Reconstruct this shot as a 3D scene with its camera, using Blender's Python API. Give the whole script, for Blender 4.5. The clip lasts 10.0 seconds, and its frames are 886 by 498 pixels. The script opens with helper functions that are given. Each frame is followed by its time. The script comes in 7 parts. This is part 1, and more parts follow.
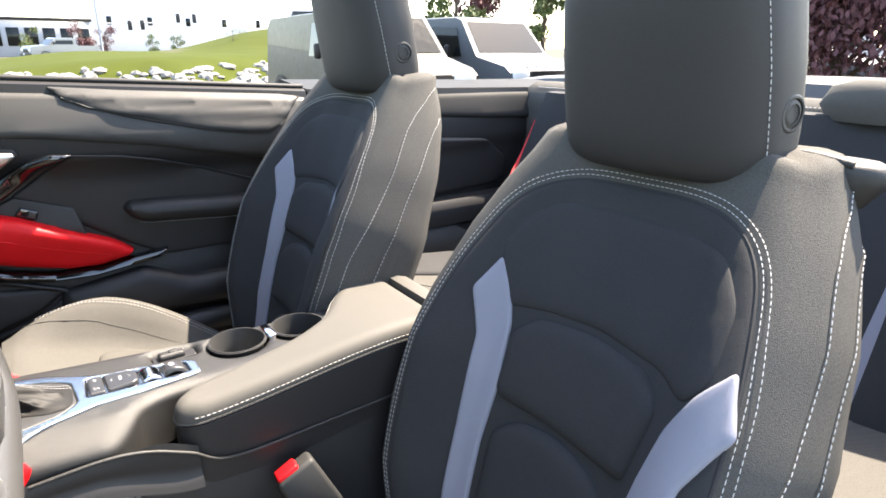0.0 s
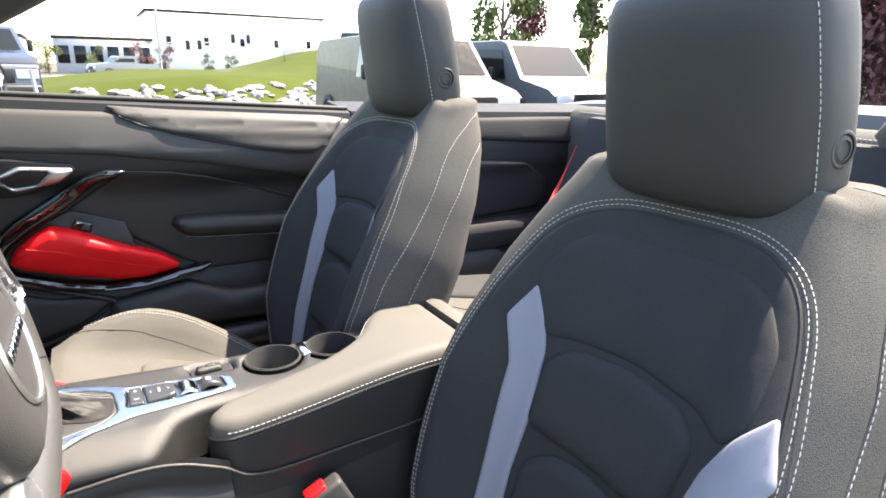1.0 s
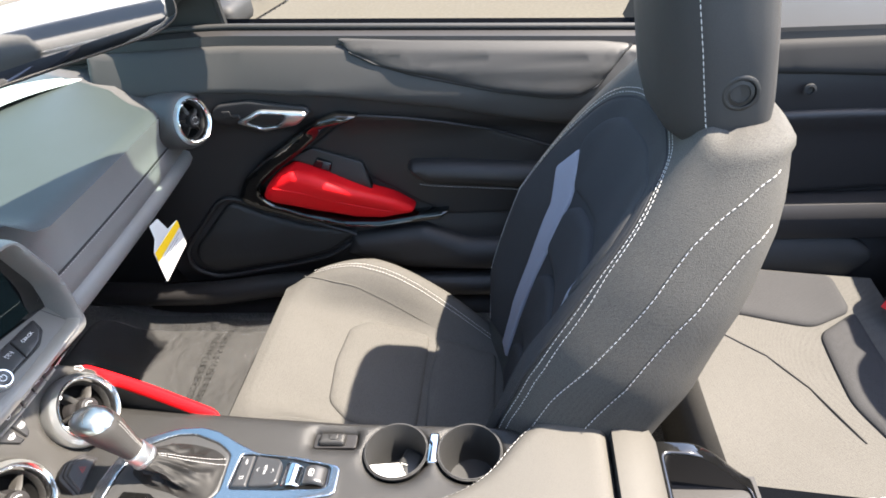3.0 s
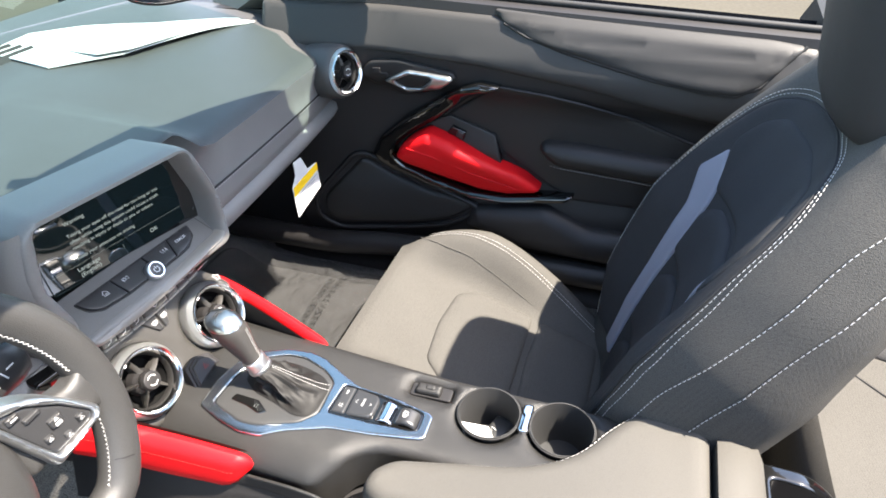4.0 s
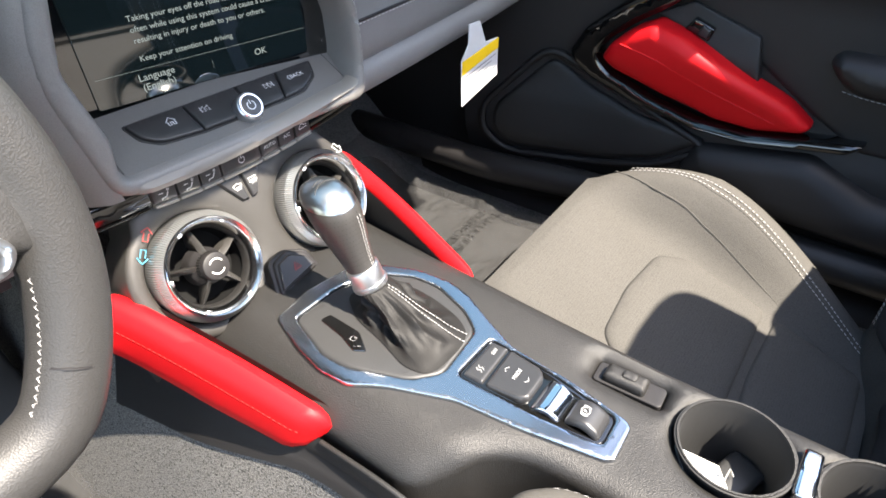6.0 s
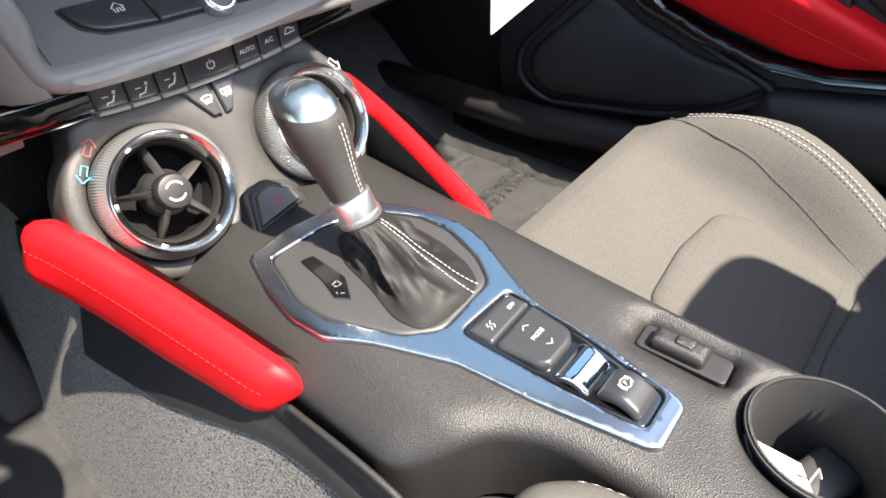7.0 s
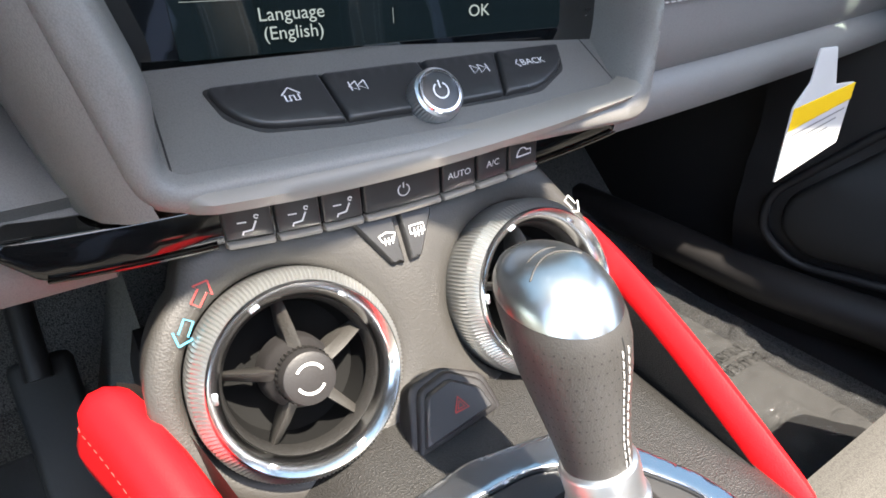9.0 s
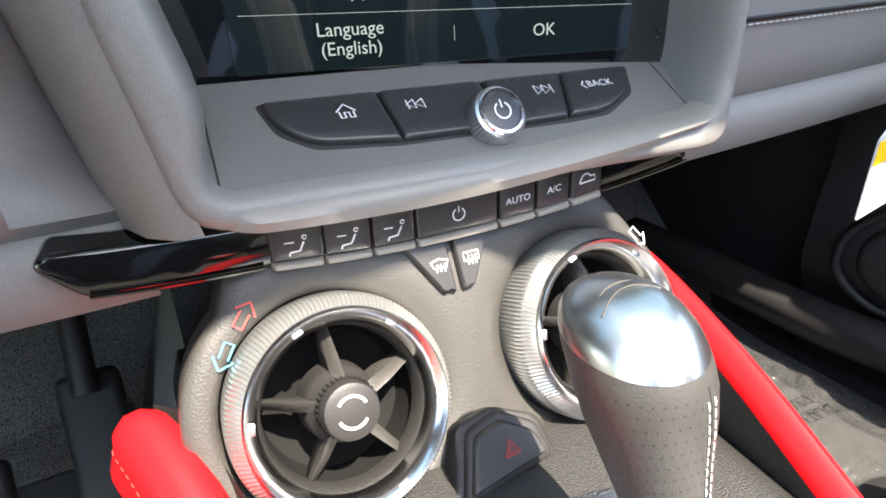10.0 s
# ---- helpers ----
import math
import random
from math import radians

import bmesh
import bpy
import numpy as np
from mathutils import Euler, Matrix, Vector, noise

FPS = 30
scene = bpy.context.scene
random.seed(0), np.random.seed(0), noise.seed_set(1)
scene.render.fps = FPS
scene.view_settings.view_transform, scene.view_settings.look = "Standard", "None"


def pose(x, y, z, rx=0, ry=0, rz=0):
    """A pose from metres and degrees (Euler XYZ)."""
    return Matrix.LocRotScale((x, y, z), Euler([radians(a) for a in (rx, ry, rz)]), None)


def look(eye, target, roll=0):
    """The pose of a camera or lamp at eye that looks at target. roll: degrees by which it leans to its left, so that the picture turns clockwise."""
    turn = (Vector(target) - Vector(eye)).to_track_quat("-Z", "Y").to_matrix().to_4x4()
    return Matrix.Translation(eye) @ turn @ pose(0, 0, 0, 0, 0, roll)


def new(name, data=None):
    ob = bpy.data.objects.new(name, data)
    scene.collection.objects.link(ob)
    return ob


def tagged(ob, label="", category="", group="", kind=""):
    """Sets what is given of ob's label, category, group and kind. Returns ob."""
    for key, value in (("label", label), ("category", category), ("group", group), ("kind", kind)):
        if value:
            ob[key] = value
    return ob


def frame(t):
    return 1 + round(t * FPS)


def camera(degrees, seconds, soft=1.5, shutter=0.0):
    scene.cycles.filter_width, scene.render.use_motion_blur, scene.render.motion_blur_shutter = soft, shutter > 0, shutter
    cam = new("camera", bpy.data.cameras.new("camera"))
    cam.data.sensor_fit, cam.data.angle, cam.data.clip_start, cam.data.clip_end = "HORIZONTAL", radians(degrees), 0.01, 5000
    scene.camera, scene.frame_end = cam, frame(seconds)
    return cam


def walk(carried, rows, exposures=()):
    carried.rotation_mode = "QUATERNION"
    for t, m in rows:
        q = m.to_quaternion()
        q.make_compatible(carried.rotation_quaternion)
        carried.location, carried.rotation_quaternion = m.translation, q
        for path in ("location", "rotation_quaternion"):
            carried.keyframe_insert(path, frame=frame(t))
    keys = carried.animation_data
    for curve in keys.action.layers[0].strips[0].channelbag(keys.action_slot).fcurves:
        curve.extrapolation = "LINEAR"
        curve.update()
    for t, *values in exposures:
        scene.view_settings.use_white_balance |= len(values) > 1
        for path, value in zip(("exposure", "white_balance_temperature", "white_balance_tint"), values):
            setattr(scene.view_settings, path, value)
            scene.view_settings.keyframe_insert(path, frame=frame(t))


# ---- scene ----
from mathutils import geometry

cam = camera(73.31, 10.0, soft=1.7)
EXPOSURES = [(0.0, 3.1, 7650, 12), (2.0, 3.03, 7450, 12), (3.5, 2.93, 7050, 11), (5.5, 2.83, 7150, 11), (7.2, 2.73, 7120, 11), (8.5, 2.80, 7100, 10), (10.0, 3.22, 7300, 10)]
# seconds, eye x y z, yaw, pitch, roll
PATH = [
    (0, -0.7845, 0.2728, 1.0597, -124.63, -18.65, 0.28),
    (0.5, -0.7859, 0.2741, 1.0636, -124.17, -17.30, 0.57),
    (1, -0.7855, 0.2681, 1.0669, -120.69, -16.79, 0.97),
    (1.5, -0.8004, 0.1173, 1.1224, -108.69, -20.41, 1.37),
    (2, -0.5881, 0.0071, 1.2225, -95.61, -26.64, -0.39),
    (2.2, -0.4750, -0.0463, 1.2823, -89.64, -30.82, -3.71),
    (3.3, -0.3957, -0.0916, 1.3101, -79.54, -37.23, -5.62),
    (3.5, -0.4005, -0.0897, 1.3091, -77.71, -37.43, -5.50),
    (4, -0.4317, -0.0633, 1.2832, -69.08, -36.52, -3.27),
    (4.5, -0.4223, 0.0192, 1.1806, -56.99, -35.17, -2.01),
    (5, -0.3419, 0.0704, 1.1011, -51.72, -34.64, -2.70),
    (5.5, -0.3021, 0.0580, 1.0827, -53.06, -36.92, -2.26),
    (5.7, -0.2924, 0.0683, 1.0674, -53.68, -38.03, -1.91),
    (6.8, -0.2201, 0.1006, 0.9467, -47.96, -39.09, -3.61),
    (7, -0.2137, 0.1018, 0.9389, -47.50, -39.81, -3.78),
    (7.5, -0.2114, 0.1033, 0.9318, -44.33, -40.30, -4.81),
    (8, -0.2084, 0.1032, 0.9327, -42.55, -38.55, -4.23),
    (8.5, -0.1697, 0.1843, 0.9168, -36.88, -33.31, -3.28),
    (9, -0.1303, 0.2781, 0.8853, -31.90, -29.17, -2.38),
    (9.5, -0.1278, 0.2939, 0.8718, -28.99, -28.00, -2.25),
    (10, -0.1266, 0.2936, 0.8759, -27.17, -26.03, -2.55),
]


def held(x, y, z, yaw, pitch, roll):
    a, p = radians(yaw), radians(pitch)
    ahead = Vector((-math.sin(a) * math.cos(p), math.cos(a) * math.cos(p), math.sin(p)))
    return look((x, y, z), Vector((x, y, z)) + ahead, roll)


walk(cam, [(t, held(*row)) for t, *row in PATH], EXPOSURES)

# ---- light ----
world = bpy.data.worlds.new("sky")
scene.world = world
world.use_nodes = True
wn = world.node_tree.nodes
sky = wn.new("ShaderNodeTexSky")
sky.sky_type, sky.sun_disc = "NISHITA", False
SUN = Vector((-0.065, 0.455, -0.73)).normalized()
sky.sun_elevation = math.asin(-SUN.z)
sky.sun_rotation = math.atan2(-SUN.x, -SUN.y)
world.node_tree.links.new(sky.outputs[0], wn["Background"].inputs[0])
wn["Background"].inputs[1].default_value = 0.15
sun = new("sun", bpy.data.lights.new("sun", "SUN"))
sun.data.energy, sun.data.angle, sun.data.color = 4.3, radians(0.6), (1.0, 0.95, 0.88)
sun.matrix_world = look((0, 0, 8), Vector((0, 0, 8)) + SUN)


# ---- materials ----
def material(name, color, rough=0.5, metal=0.0, grain=0.0, scale=400.0, bump=0.0, second=None, patch=0.12, patch_scale=9.0, coat=0.0, spec=0.5, pattern="noise", sheen=0.0):
    """A surface with a fine grain (colour and relief) and slow large patches in tone and gloss."""
    m = bpy.data.materials.new(name)
    m.use_nodes = True
    nt, links = m.node_tree.nodes, m.node_tree.links
    b = nt["Principled BSDF"]
    b.inputs["Metallic"].default_value, b.inputs["Roughness"].default_value = metal, rough
    b.inputs["Coat Weight"].default_value, b.inputs["Specular IOR Level"].default_value = coat, spec
    b.inputs["Sheen Weight"].default_value = sheen
    geo = nt.new("ShaderNodeTexCoord")
    fine = nt.new("ShaderNodeTexNoise" if pattern == "noise" else "ShaderNodeTexVoronoi")
    fine.inputs["Scale"].default_value = scale
    if pattern == "weave":
        fine.inputs["Randomness"].default_value = 0.7
    slow = nt.new("ShaderNodeTexNoise")
    slow.inputs["Scale"].default_value = patch_scale
    for n in (fine, slow):
        links.new(geo.outputs["Object"], n.inputs["Vector"])
    out = fine.outputs[0] if pattern == "noise" else fine.outputs["Distance"]
    base = nt.new("ShaderNodeMixRGB")
    base.inputs[1].default_value = (*color, 1)
    base.inputs[2].default_value = (*(second or [c * (1 - grain) for c in color]), 1)
    links.new(out, base.inputs[0])
    tone = nt.new("ShaderNodeMixRGB")
    tone.blend_type = "MULTIPLY"
    tone.inputs[2].default_value = (1 - patch, 1 - patch, 1 - patch, 1)
    links.new(slow.outputs[0], tone.inputs[0])
    links.new(base.outputs[0], tone.inputs[1])
    links.new(tone.outputs[0], b.inputs["Base Color"])
    span = nt.new("ShaderNodeMapRange")
    span.inputs[3].default_value, span.inputs[4].default_value = max(0.0, rough - 0.06), min(1.0, rough + 0.06)
    links.new(slow.outputs[0], span.inputs[0])
    links.new(span.outputs[0], b.inputs["Roughness"])
    if bump:
        bn = nt.new("ShaderNodeBump")
        bn.inputs["Strength"].default_value, bn.inputs["Distance"].default_value = bump, 0.0006
        links.new(out, bn.inputs["Height"])
        links.new(bn.outputs[0], b.inputs["Normal"])
    return m


CLOTH = material("black_cloth", (0.037, 0.037, 0.0385), 0.9, grain=0.5, scale=1000, bump=0.5, pattern="weave", spec=0.2)
KNIT = material("bolster_knit", (0.083, 0.0795, 0.073), 0.9, grain=0.55, scale=850, bump=0.55, pattern="weave", spec=0.15)
STRIPE = material("grey_stripe_cloth", (0.22, 0.225, 0.27), 0.8, grain=0.25, scale=1400, bump=0.4, spec=0.3)
PLASTIC = material("dark_plastic", (0.0165, 0.0157, 0.0149), 0.5, grain=0.45, scale=1300, bump=0.5, pattern="voronoi", spec=0.45)
SOFT = material("soft_dash_vinyl", (0.054, 0.053, 0.053), 0.5, grain=0.25, scale=1500, bump=0.12, pattern="voronoi", spec=0.45)
# Ash grey for the dash face, lightened to make up for its shade.
ASHLIFT = material("lifted_ash_vinyl", (0.20, 0.194, 0.188), 0.5, grain=0.25, scale=1500, bump=0.12, pattern="voronoi", spec=0.45)
DARKPL = material("black_plastic", (0.019, 0.0178, 0.018), 0.5, grain=0.3, scale=900, bump=0.2, spec=0.3)
# Door vinyl made lighter to paint in the sun on the upper trim.
DOORLIT = material("sunlit_door_vinyl", (0.033, 0.032, 0.031), 0.55, grain=0.25, scale=1500, bump=0.12, pattern="voronoi", spec=0.35)
DOORSOFT = material("door_soft_vinyl", (0.021, 0.0205, 0.020), 0.58, grain=0.25, scale=1500, bump=0.12, pattern="voronoi", spec=0.35)
LEATHER = material("grey_leather", (0.072, 0.068, 0.061), 0.68, grain=0.3, scale=1300, bump=0.2, pattern="voronoi", spec=0.25)
WHEELHIDE = material("wheel_leather", (0.032, 0.031, 0.030), 0.5, grain=0.3, scale=1100, bump=0.22, pattern="voronoi")
GLOSS = material("piano_black", (0.004, 0.004, 0.004), 0.08, coat=0.6, patch=0.05)
RED = material("red_vinyl", (0.60, 0.006, 0.010), 0.5, grain=0.15, scale=1300, bump=0.12, pattern="voronoi", spec=0.2)
REDBELT = material("red_webbing", (0.6, 0.012, 0.016), 0.7, grain=0.3, scale=900, bump=0.5)
CHROME = material("bright_chrome", (0.75, 0.76, 0.78), 0.1, metal=1.0, patch=0.06)
SATIN = material("satin_silver", (0.66, 0.67, 0.68), 0.36, metal=1.0, grain=0.1, scale=300)
THREAD = material("pale_thread", (0.42, 0.41, 0.40), 0.7)
CARPET = material("grey_carpet", (0.20, 0.192, 0.18), 0.95, second=(0.004, 0.004, 0.004), scale=600, bump=1.0, pattern="voronoi", spec=0.3)
WHITE = material("white_paper", (0.50, 0.50, 0.49), 0.6, patch=0.05)
YELLOW = material("yellow_print", (0.8, 0.5, 0.01), 0.6, patch=0.05)
INK = material("grey_ink", (0.2, 0.2, 0.2), 0.7)
ASPHALT = material("pale_concrete", (0.076, 0.069, 0.054), 1.0, spec=0.1, grain=0.35, scale=30, bump=0.5, patch=0.25, patch_scale=0.5)
RUBBER = material("black_rubber", (0.01, 0.01, 0.01), 0.7, grain=0.3, scale=200, bump=0.2)


# ---- building blocks ----
def thing(name, label, category, group="", at=(0, 0, 0)):
    ob = new(name)
    ob.location = at
    ob.empty_display_size = 0.1
    return tagged(ob, label, category, group)


class Moulded(tuple):
    crease = 50


def shape(name, geo, mat, smooth=True):
    me = bpy.data.meshes.new(name)
    me.from_pydata([tuple(v) for v in geo[0]], [], geo[1])
    me.materials.append(mat)
    bm = bmesh.new()
    bm.from_mesh(me)
    bmesh.ops.remove_doubles(bm, verts=bm.verts, dist=1e-6)
    bmesh.ops.recalc_face_normals(bm, faces=bm.faces)
    bm.to_mesh(me)
    bm.free()
    if smooth:
        me.shade_smooth()
        me.set_sharp_from_angle(angle=radians(geo.crease if isinstance(geo, Moulded) else 50))
    return new(name, me)


def part(name, geo, mat, parent=None, label="", smooth=True):
    """One mesh, given in world places, under its thing."""
    ob = shape(name, geo, mat, smooth)
    if parent:
        ob.parent = parent
        base = parent
        while base:
            ob.matrix_parent_inverse = ob.matrix_parent_inverse @ Matrix.Translation(-base.location) if base.location.length else ob.matrix_parent_inverse
            base = base.parent
    if label:
        ob["label"] = label
    return ob


def join(*geos):
    verts, faces = [], []
    for v, f in geos:
        n = len(verts)
        verts += list(v)
        faces += [tuple(i + n for i in q) for q in f]
    return verts, faces


def moved(geo, m):
    return [m @ Vector(v) for v in geo[0]], geo[1]


def loft(rings, closed=True, caps=True):
    n = len(rings[0])
    verts = [Vector(p) for r in rings for p in r]
    faces = []
    for i in range(len(rings) - 1):
        for j in range(n if closed else n - 1):
            k = (j + 1) % n
            faces.append((i * n + j, i * n + k, (i + 1) * n + k, (i + 1) * n + j))
    if caps and closed:
        faces += [tuple(range(n)), tuple(range((len(rings) - 1) * n, len(rings) * n))]
    return verts, faces


def spline(points, n=8, closed=False):
    """A smooth curve through points."""
    pts = [Vector(p) for p in points]
    out = []
    count = len(pts) if closed else len(pts) - 1
    for i in range(count):
        if closed:
            a, b, c, d = (pts[(i + k) % len(pts)] for k in (-1, 0, 1, 2))
        else:
            b, c = pts[i], pts[i + 1]
            a, d = pts[i - 1] if i else b * 2 - c, pts[i + 2] if i + 2 < len(pts) else c * 2 - b
        for s in range(n):
            t = s / n
            out.append(0.5 * ((2 * b) + (c - a) * t + (2 * a - 5 * b + 4 * c - d) * t * t + (3 * b - a - 3 * c + d) * t ** 3))
    if not closed:
        out.append(pts[-1])
    return out


def tube(path, radius, n=8, closed=False, squash=1.0):
    pts = [Vector(p) for p in path]
    rings, last = [], None
    for i, p in enumerate(pts):
        if closed:
            d = pts[(i + 1) % len(pts)] - pts[i - 1]
        else:
            d = pts[min(i + 1, len(pts) - 1)] - pts[max(i - 1, 0)]
        d.normalize()
        side = last if last is not None else d.orthogonal()
        side = (side - d * side.dot(d)).normalized()
        last = side
        up = d.cross(side)
        r = radius(i / max(1, len(pts) - 1)) if callable(radius) else radius
        rings.append([p + side * math.cos(2 * math.pi * k / n) * r + up * math.sin(2 * math.pi * k / n) * r * squash for k in range(n)])
    if closed:
        rings.append(rings[0])
    return loft(rings, caps=not closed)


def stitches(path, long=0.0052, gap=0.0024, r=0.0007, lift=None):
    """Sewing: short rounded bars along a curve."""
    pts = [Vector(p) for p in path]
    dist = [0.0]
    for a, b in zip(pts, pts[1:]):
        dist.append(dist[-1] + (b - a).length)

    def at(s):
        for i in range(len(pts) - 1):
            if s <= dist[i + 1]:
                return pts[i].lerp(pts[i + 1], (s - dist[i]) / max(1e-9, dist[i + 1] - dist[i]))
        return pts[-1]
    geos, s = [], 0.0
    while s + long < dist[-1]:
        geos.append(tube([at(s), at(s + long * 0.5), at(s + long)], lambda t: r * (0.6 + 1.6 * t * (1 - t)), 5))
        s += long + gap
    return join(*geos)


def rounded(poly, rad, n=5):
    """A flat outline with its corners rounded; rad is one radius or one a corner."""
    out, m = [], len(poly)
    for i in range(m):
        a, b, c = (Vector(poly[(i + k) % m][:2]) for k in (-1, 0, 1))
        r = rad[i] if isinstance(rad, (list, tuple)) else rad
        u, w = (a - b), (c - b)
        r = min(r, u.length * 0.45, w.length * 0.45)
        if r < 1e-5:
            out.append(b)
            continue
        p, q = b + u.normalized() * r, b + w.normalized() * r
        for k in range(n + 1):
            t = k / n
            out.append(p * (1 - t) ** 2 + b * 2 * t * (1 - t) + q * t * t)
    return [tuple(p) for p in out]


def edge_distance(points, poly):
    p = np.asarray(points, float)[:, None, :]
    a = np.asarray(poly, float)
    b = np.roll(a, -1, 0)
    ab = b - a
    t = np.clip(((p - a) * ab).sum(-1) / np.maximum((ab ** 2).sum(-1), 1e-12), 0, 1)
    d = np.sqrt((((a + t[..., None] * ab) - p) ** 2).sum(-1)).min(1)
    q = p[:, 0, :]
    x, y = q[:, 0:1], q[:, 1:2]
    cross = ((a[:, 1] > y) != (b[:, 1] > y)) & (x < (b[:, 0] - a[:, 0]) * (y - a[:, 1]) / np.where(b[:, 1] == a[:, 1], 1e-12, b[:, 1] - a[:, 1]) + a[:, 0])
    inside = cross.sum(1) % 2 == 1
    return d, inside


def evenly(poly, res):
    edge = []
    for i in range(len(poly)):
        a, b = Vector(poly[i][:2]), Vector(poly[(i + 1) % len(poly)][:2])
        k = max(1, int((b - a).length / res))
        edge += [tuple(a.lerp(b, s / k)) for s in range(k)]
    area = sum(edge[i - 1][0] * edge[i][1] - edge[i][0] * edge[i - 1][1] for i in range(len(edge)))
    return edge[::-1] if area < 0 else edge


def pad(poly, place, h=0.004, r=0.004, res=0.02, sink=0.006, crown=0.0, holes=()):
    """A padded or moulded piece: a flat outline laid onto a surface by place(u, v, w), h proud of it with edges rounded over r;
    holes go through it, with walls."""
    round_ = sum((Vector(poly[i][:2]) - Vector(poly[i - 1][:2])).length for i in range(len(poly)))
    step = min(res, max(r * 1.1, round_ / 260))
    edge = evenly(poly, step)
    gaps = [evenly(g, step)[::-1] for g in holes]
    inner = []
    loops = [edge] + gaps
    for f in (0.04, 0.12, 0.28, 0.55, 1.0):
        for loop in loops:
            for i in range(len(loop)):
                a, b, c = (Vector(loop[(i + k) % len(loop)]) for k in (-1, 0, 1))
                d = (c - a)
                if d.length > 1e-9:
                    d.normalize()
                    inner.append((b[0] - d[1] * r * f, b[1] + d[0] * r * f, r * f * 0.85))
    us, vs = [p[0] for p in edge], [p[1] for p in edge]
    nu, nv = int((max(us) - min(us)) / res) + 1, int((max(vs) - min(vs)) / res) + 1
    for i in range(nu):
        for j in range(nv):
            inner.append((min(us) + (i + 0.5 + 0.25 * (j % 2)) * res, min(vs) + (j + 0.5) * res, max(r * 1.15, res * 0.3)))

    def depth(points):
        d, ins = edge_distance(points, edge)
        for g in gaps:
            dg, ig = edge_distance(points, g)
            d, ins = np.minimum(d, dg), ins & ~ig
        return d, ins
    pts = np.array([(p[0], p[1]) for p in inner])
    d, ins = depth(pts)
    keep = [tuple(p) for p, dd, ii, need in zip(pts, d, ins, [q[2] for q in inner]) if ii and dd >= need]
    start, lines = [], []
    allpts = []
    for loop in loops:
        n0 = len(allpts)
        start.append(n0)
        allpts += loop
        lines += [(n0 + i, n0 + (i + 1) % len(loop)) for i in range(len(loop))]
    n = len(edge)
    coords, _, tris, *_ = geometry.delaunay_2d_cdt([Vector(p) for p in allpts + keep], lines, [], 0, 1e-7)
    flat = [(c[0], c[1]) for c in coords]
    mids = np.array([[sum(flat[i][k] for i in f) / len(f) for k in (0, 1)] for f in tris])
    _, ins = depth(mids)
    tris = [f for f, ok in zip(tris, ins) if ok]
    d, _ = depth(flat)
    verts = []
    for (u, v), dd in zip(flat, d):
        t = 1 - min(dd / max(r, 1e-6), 1)
        verts.append(place(u, v, h * math.sqrt(max(0.0, 1 - t * t)) + crown * min(1.0, dd / 0.05)))
    faces = [tuple(f) for f in tris]
    lookup = {(round(p[0], 6), round(p[1], 6)): i for i, p in enumerate(flat)}
    for loop in loops:
        low = len(verts)
        verts += [place(u, v, -sink) for u, v in loop]
        ring = [lookup.get((round(p[0], 6), round(p[1], 6))) for p in loop]
        for i in range(len(loop)):
            j = (i + 1) % len(loop)
            if ring[i] is not None and ring[j] is not None:
                faces.append((ring[i], ring[j], low + j, low + i))
    piece = Moulded((verts, faces))
    piece.crease = 35 if r < 0.006 else 50
    return piece


def plane_map(origin, ex, ey):
    o, a, b = Vector(origin), Vector(ex).normalized(), Vector(ey).normalized()
    nrm = a.cross(b)
    return lambda u, v, w: o + a * u + b * v + nrm * w


def surface_map(fn, flip=1):
    """From a surface fn(u, v): a place lifted by w along its normal."""
    def put(u, v, w):
        e = 1e-3
        p = fn(u, v)
        nrm = (fn(u + e, v) - fn(u - e, v)).cross(fn(u, v + e) - fn(u, v - e)).normalized() * flip
        return p + nrm * w
    return put


def lathe(profile, m, n=40, closed=False):
    """Turned shape: profile of (radius, height) round the z axis of m."""
    rings = [[m @ Vector((r * math.cos(2 * math.pi * k / n), r * math.sin(2 * math.pi * k / n), h)) for k in range(n)] for r, h in profile]
    if closed:
        rings.append(rings[0])
    return loft(rings, caps=False)


def block(w, d, h, m, bevel=0.002, seg=2):
    bm = bmesh.new()
    bmesh.ops.create_cube(bm, size=1.0, matrix=Matrix.Diagonal((w, d, h, 1)))
    if bevel:
        bmesh.ops.bevel(bm, geom=bm.edges[:], offset=bevel, segments=seg, profile=0.5, affect="EDGES")
    bm.verts.index_update()
    geo = [m @ v.co for v in bm.verts], [tuple(v.index for v in f.verts) for f in bm.faces]
    bm.free()
    return geo


def smooth(t):
    t = max(0.0, min(1.0, t))
    return t * t * (3 - 2 * t)


def curve_at(x, pairs):
    """Smooth interpolation through (x, value) pairs."""
    if x <= pairs[0][0]:
        return pairs[0][1]
    for (a, p), (b, q) in zip(pairs, pairs[1:]):
        if x <= b:
            return p + (q - p) * smooth((x - a) / (b - a))
    return pairs[-1][1]


def line_at(x, pairs):
    return float(np.interp(x, [p[0] for p in pairs], [p[1] for p in pairs]))


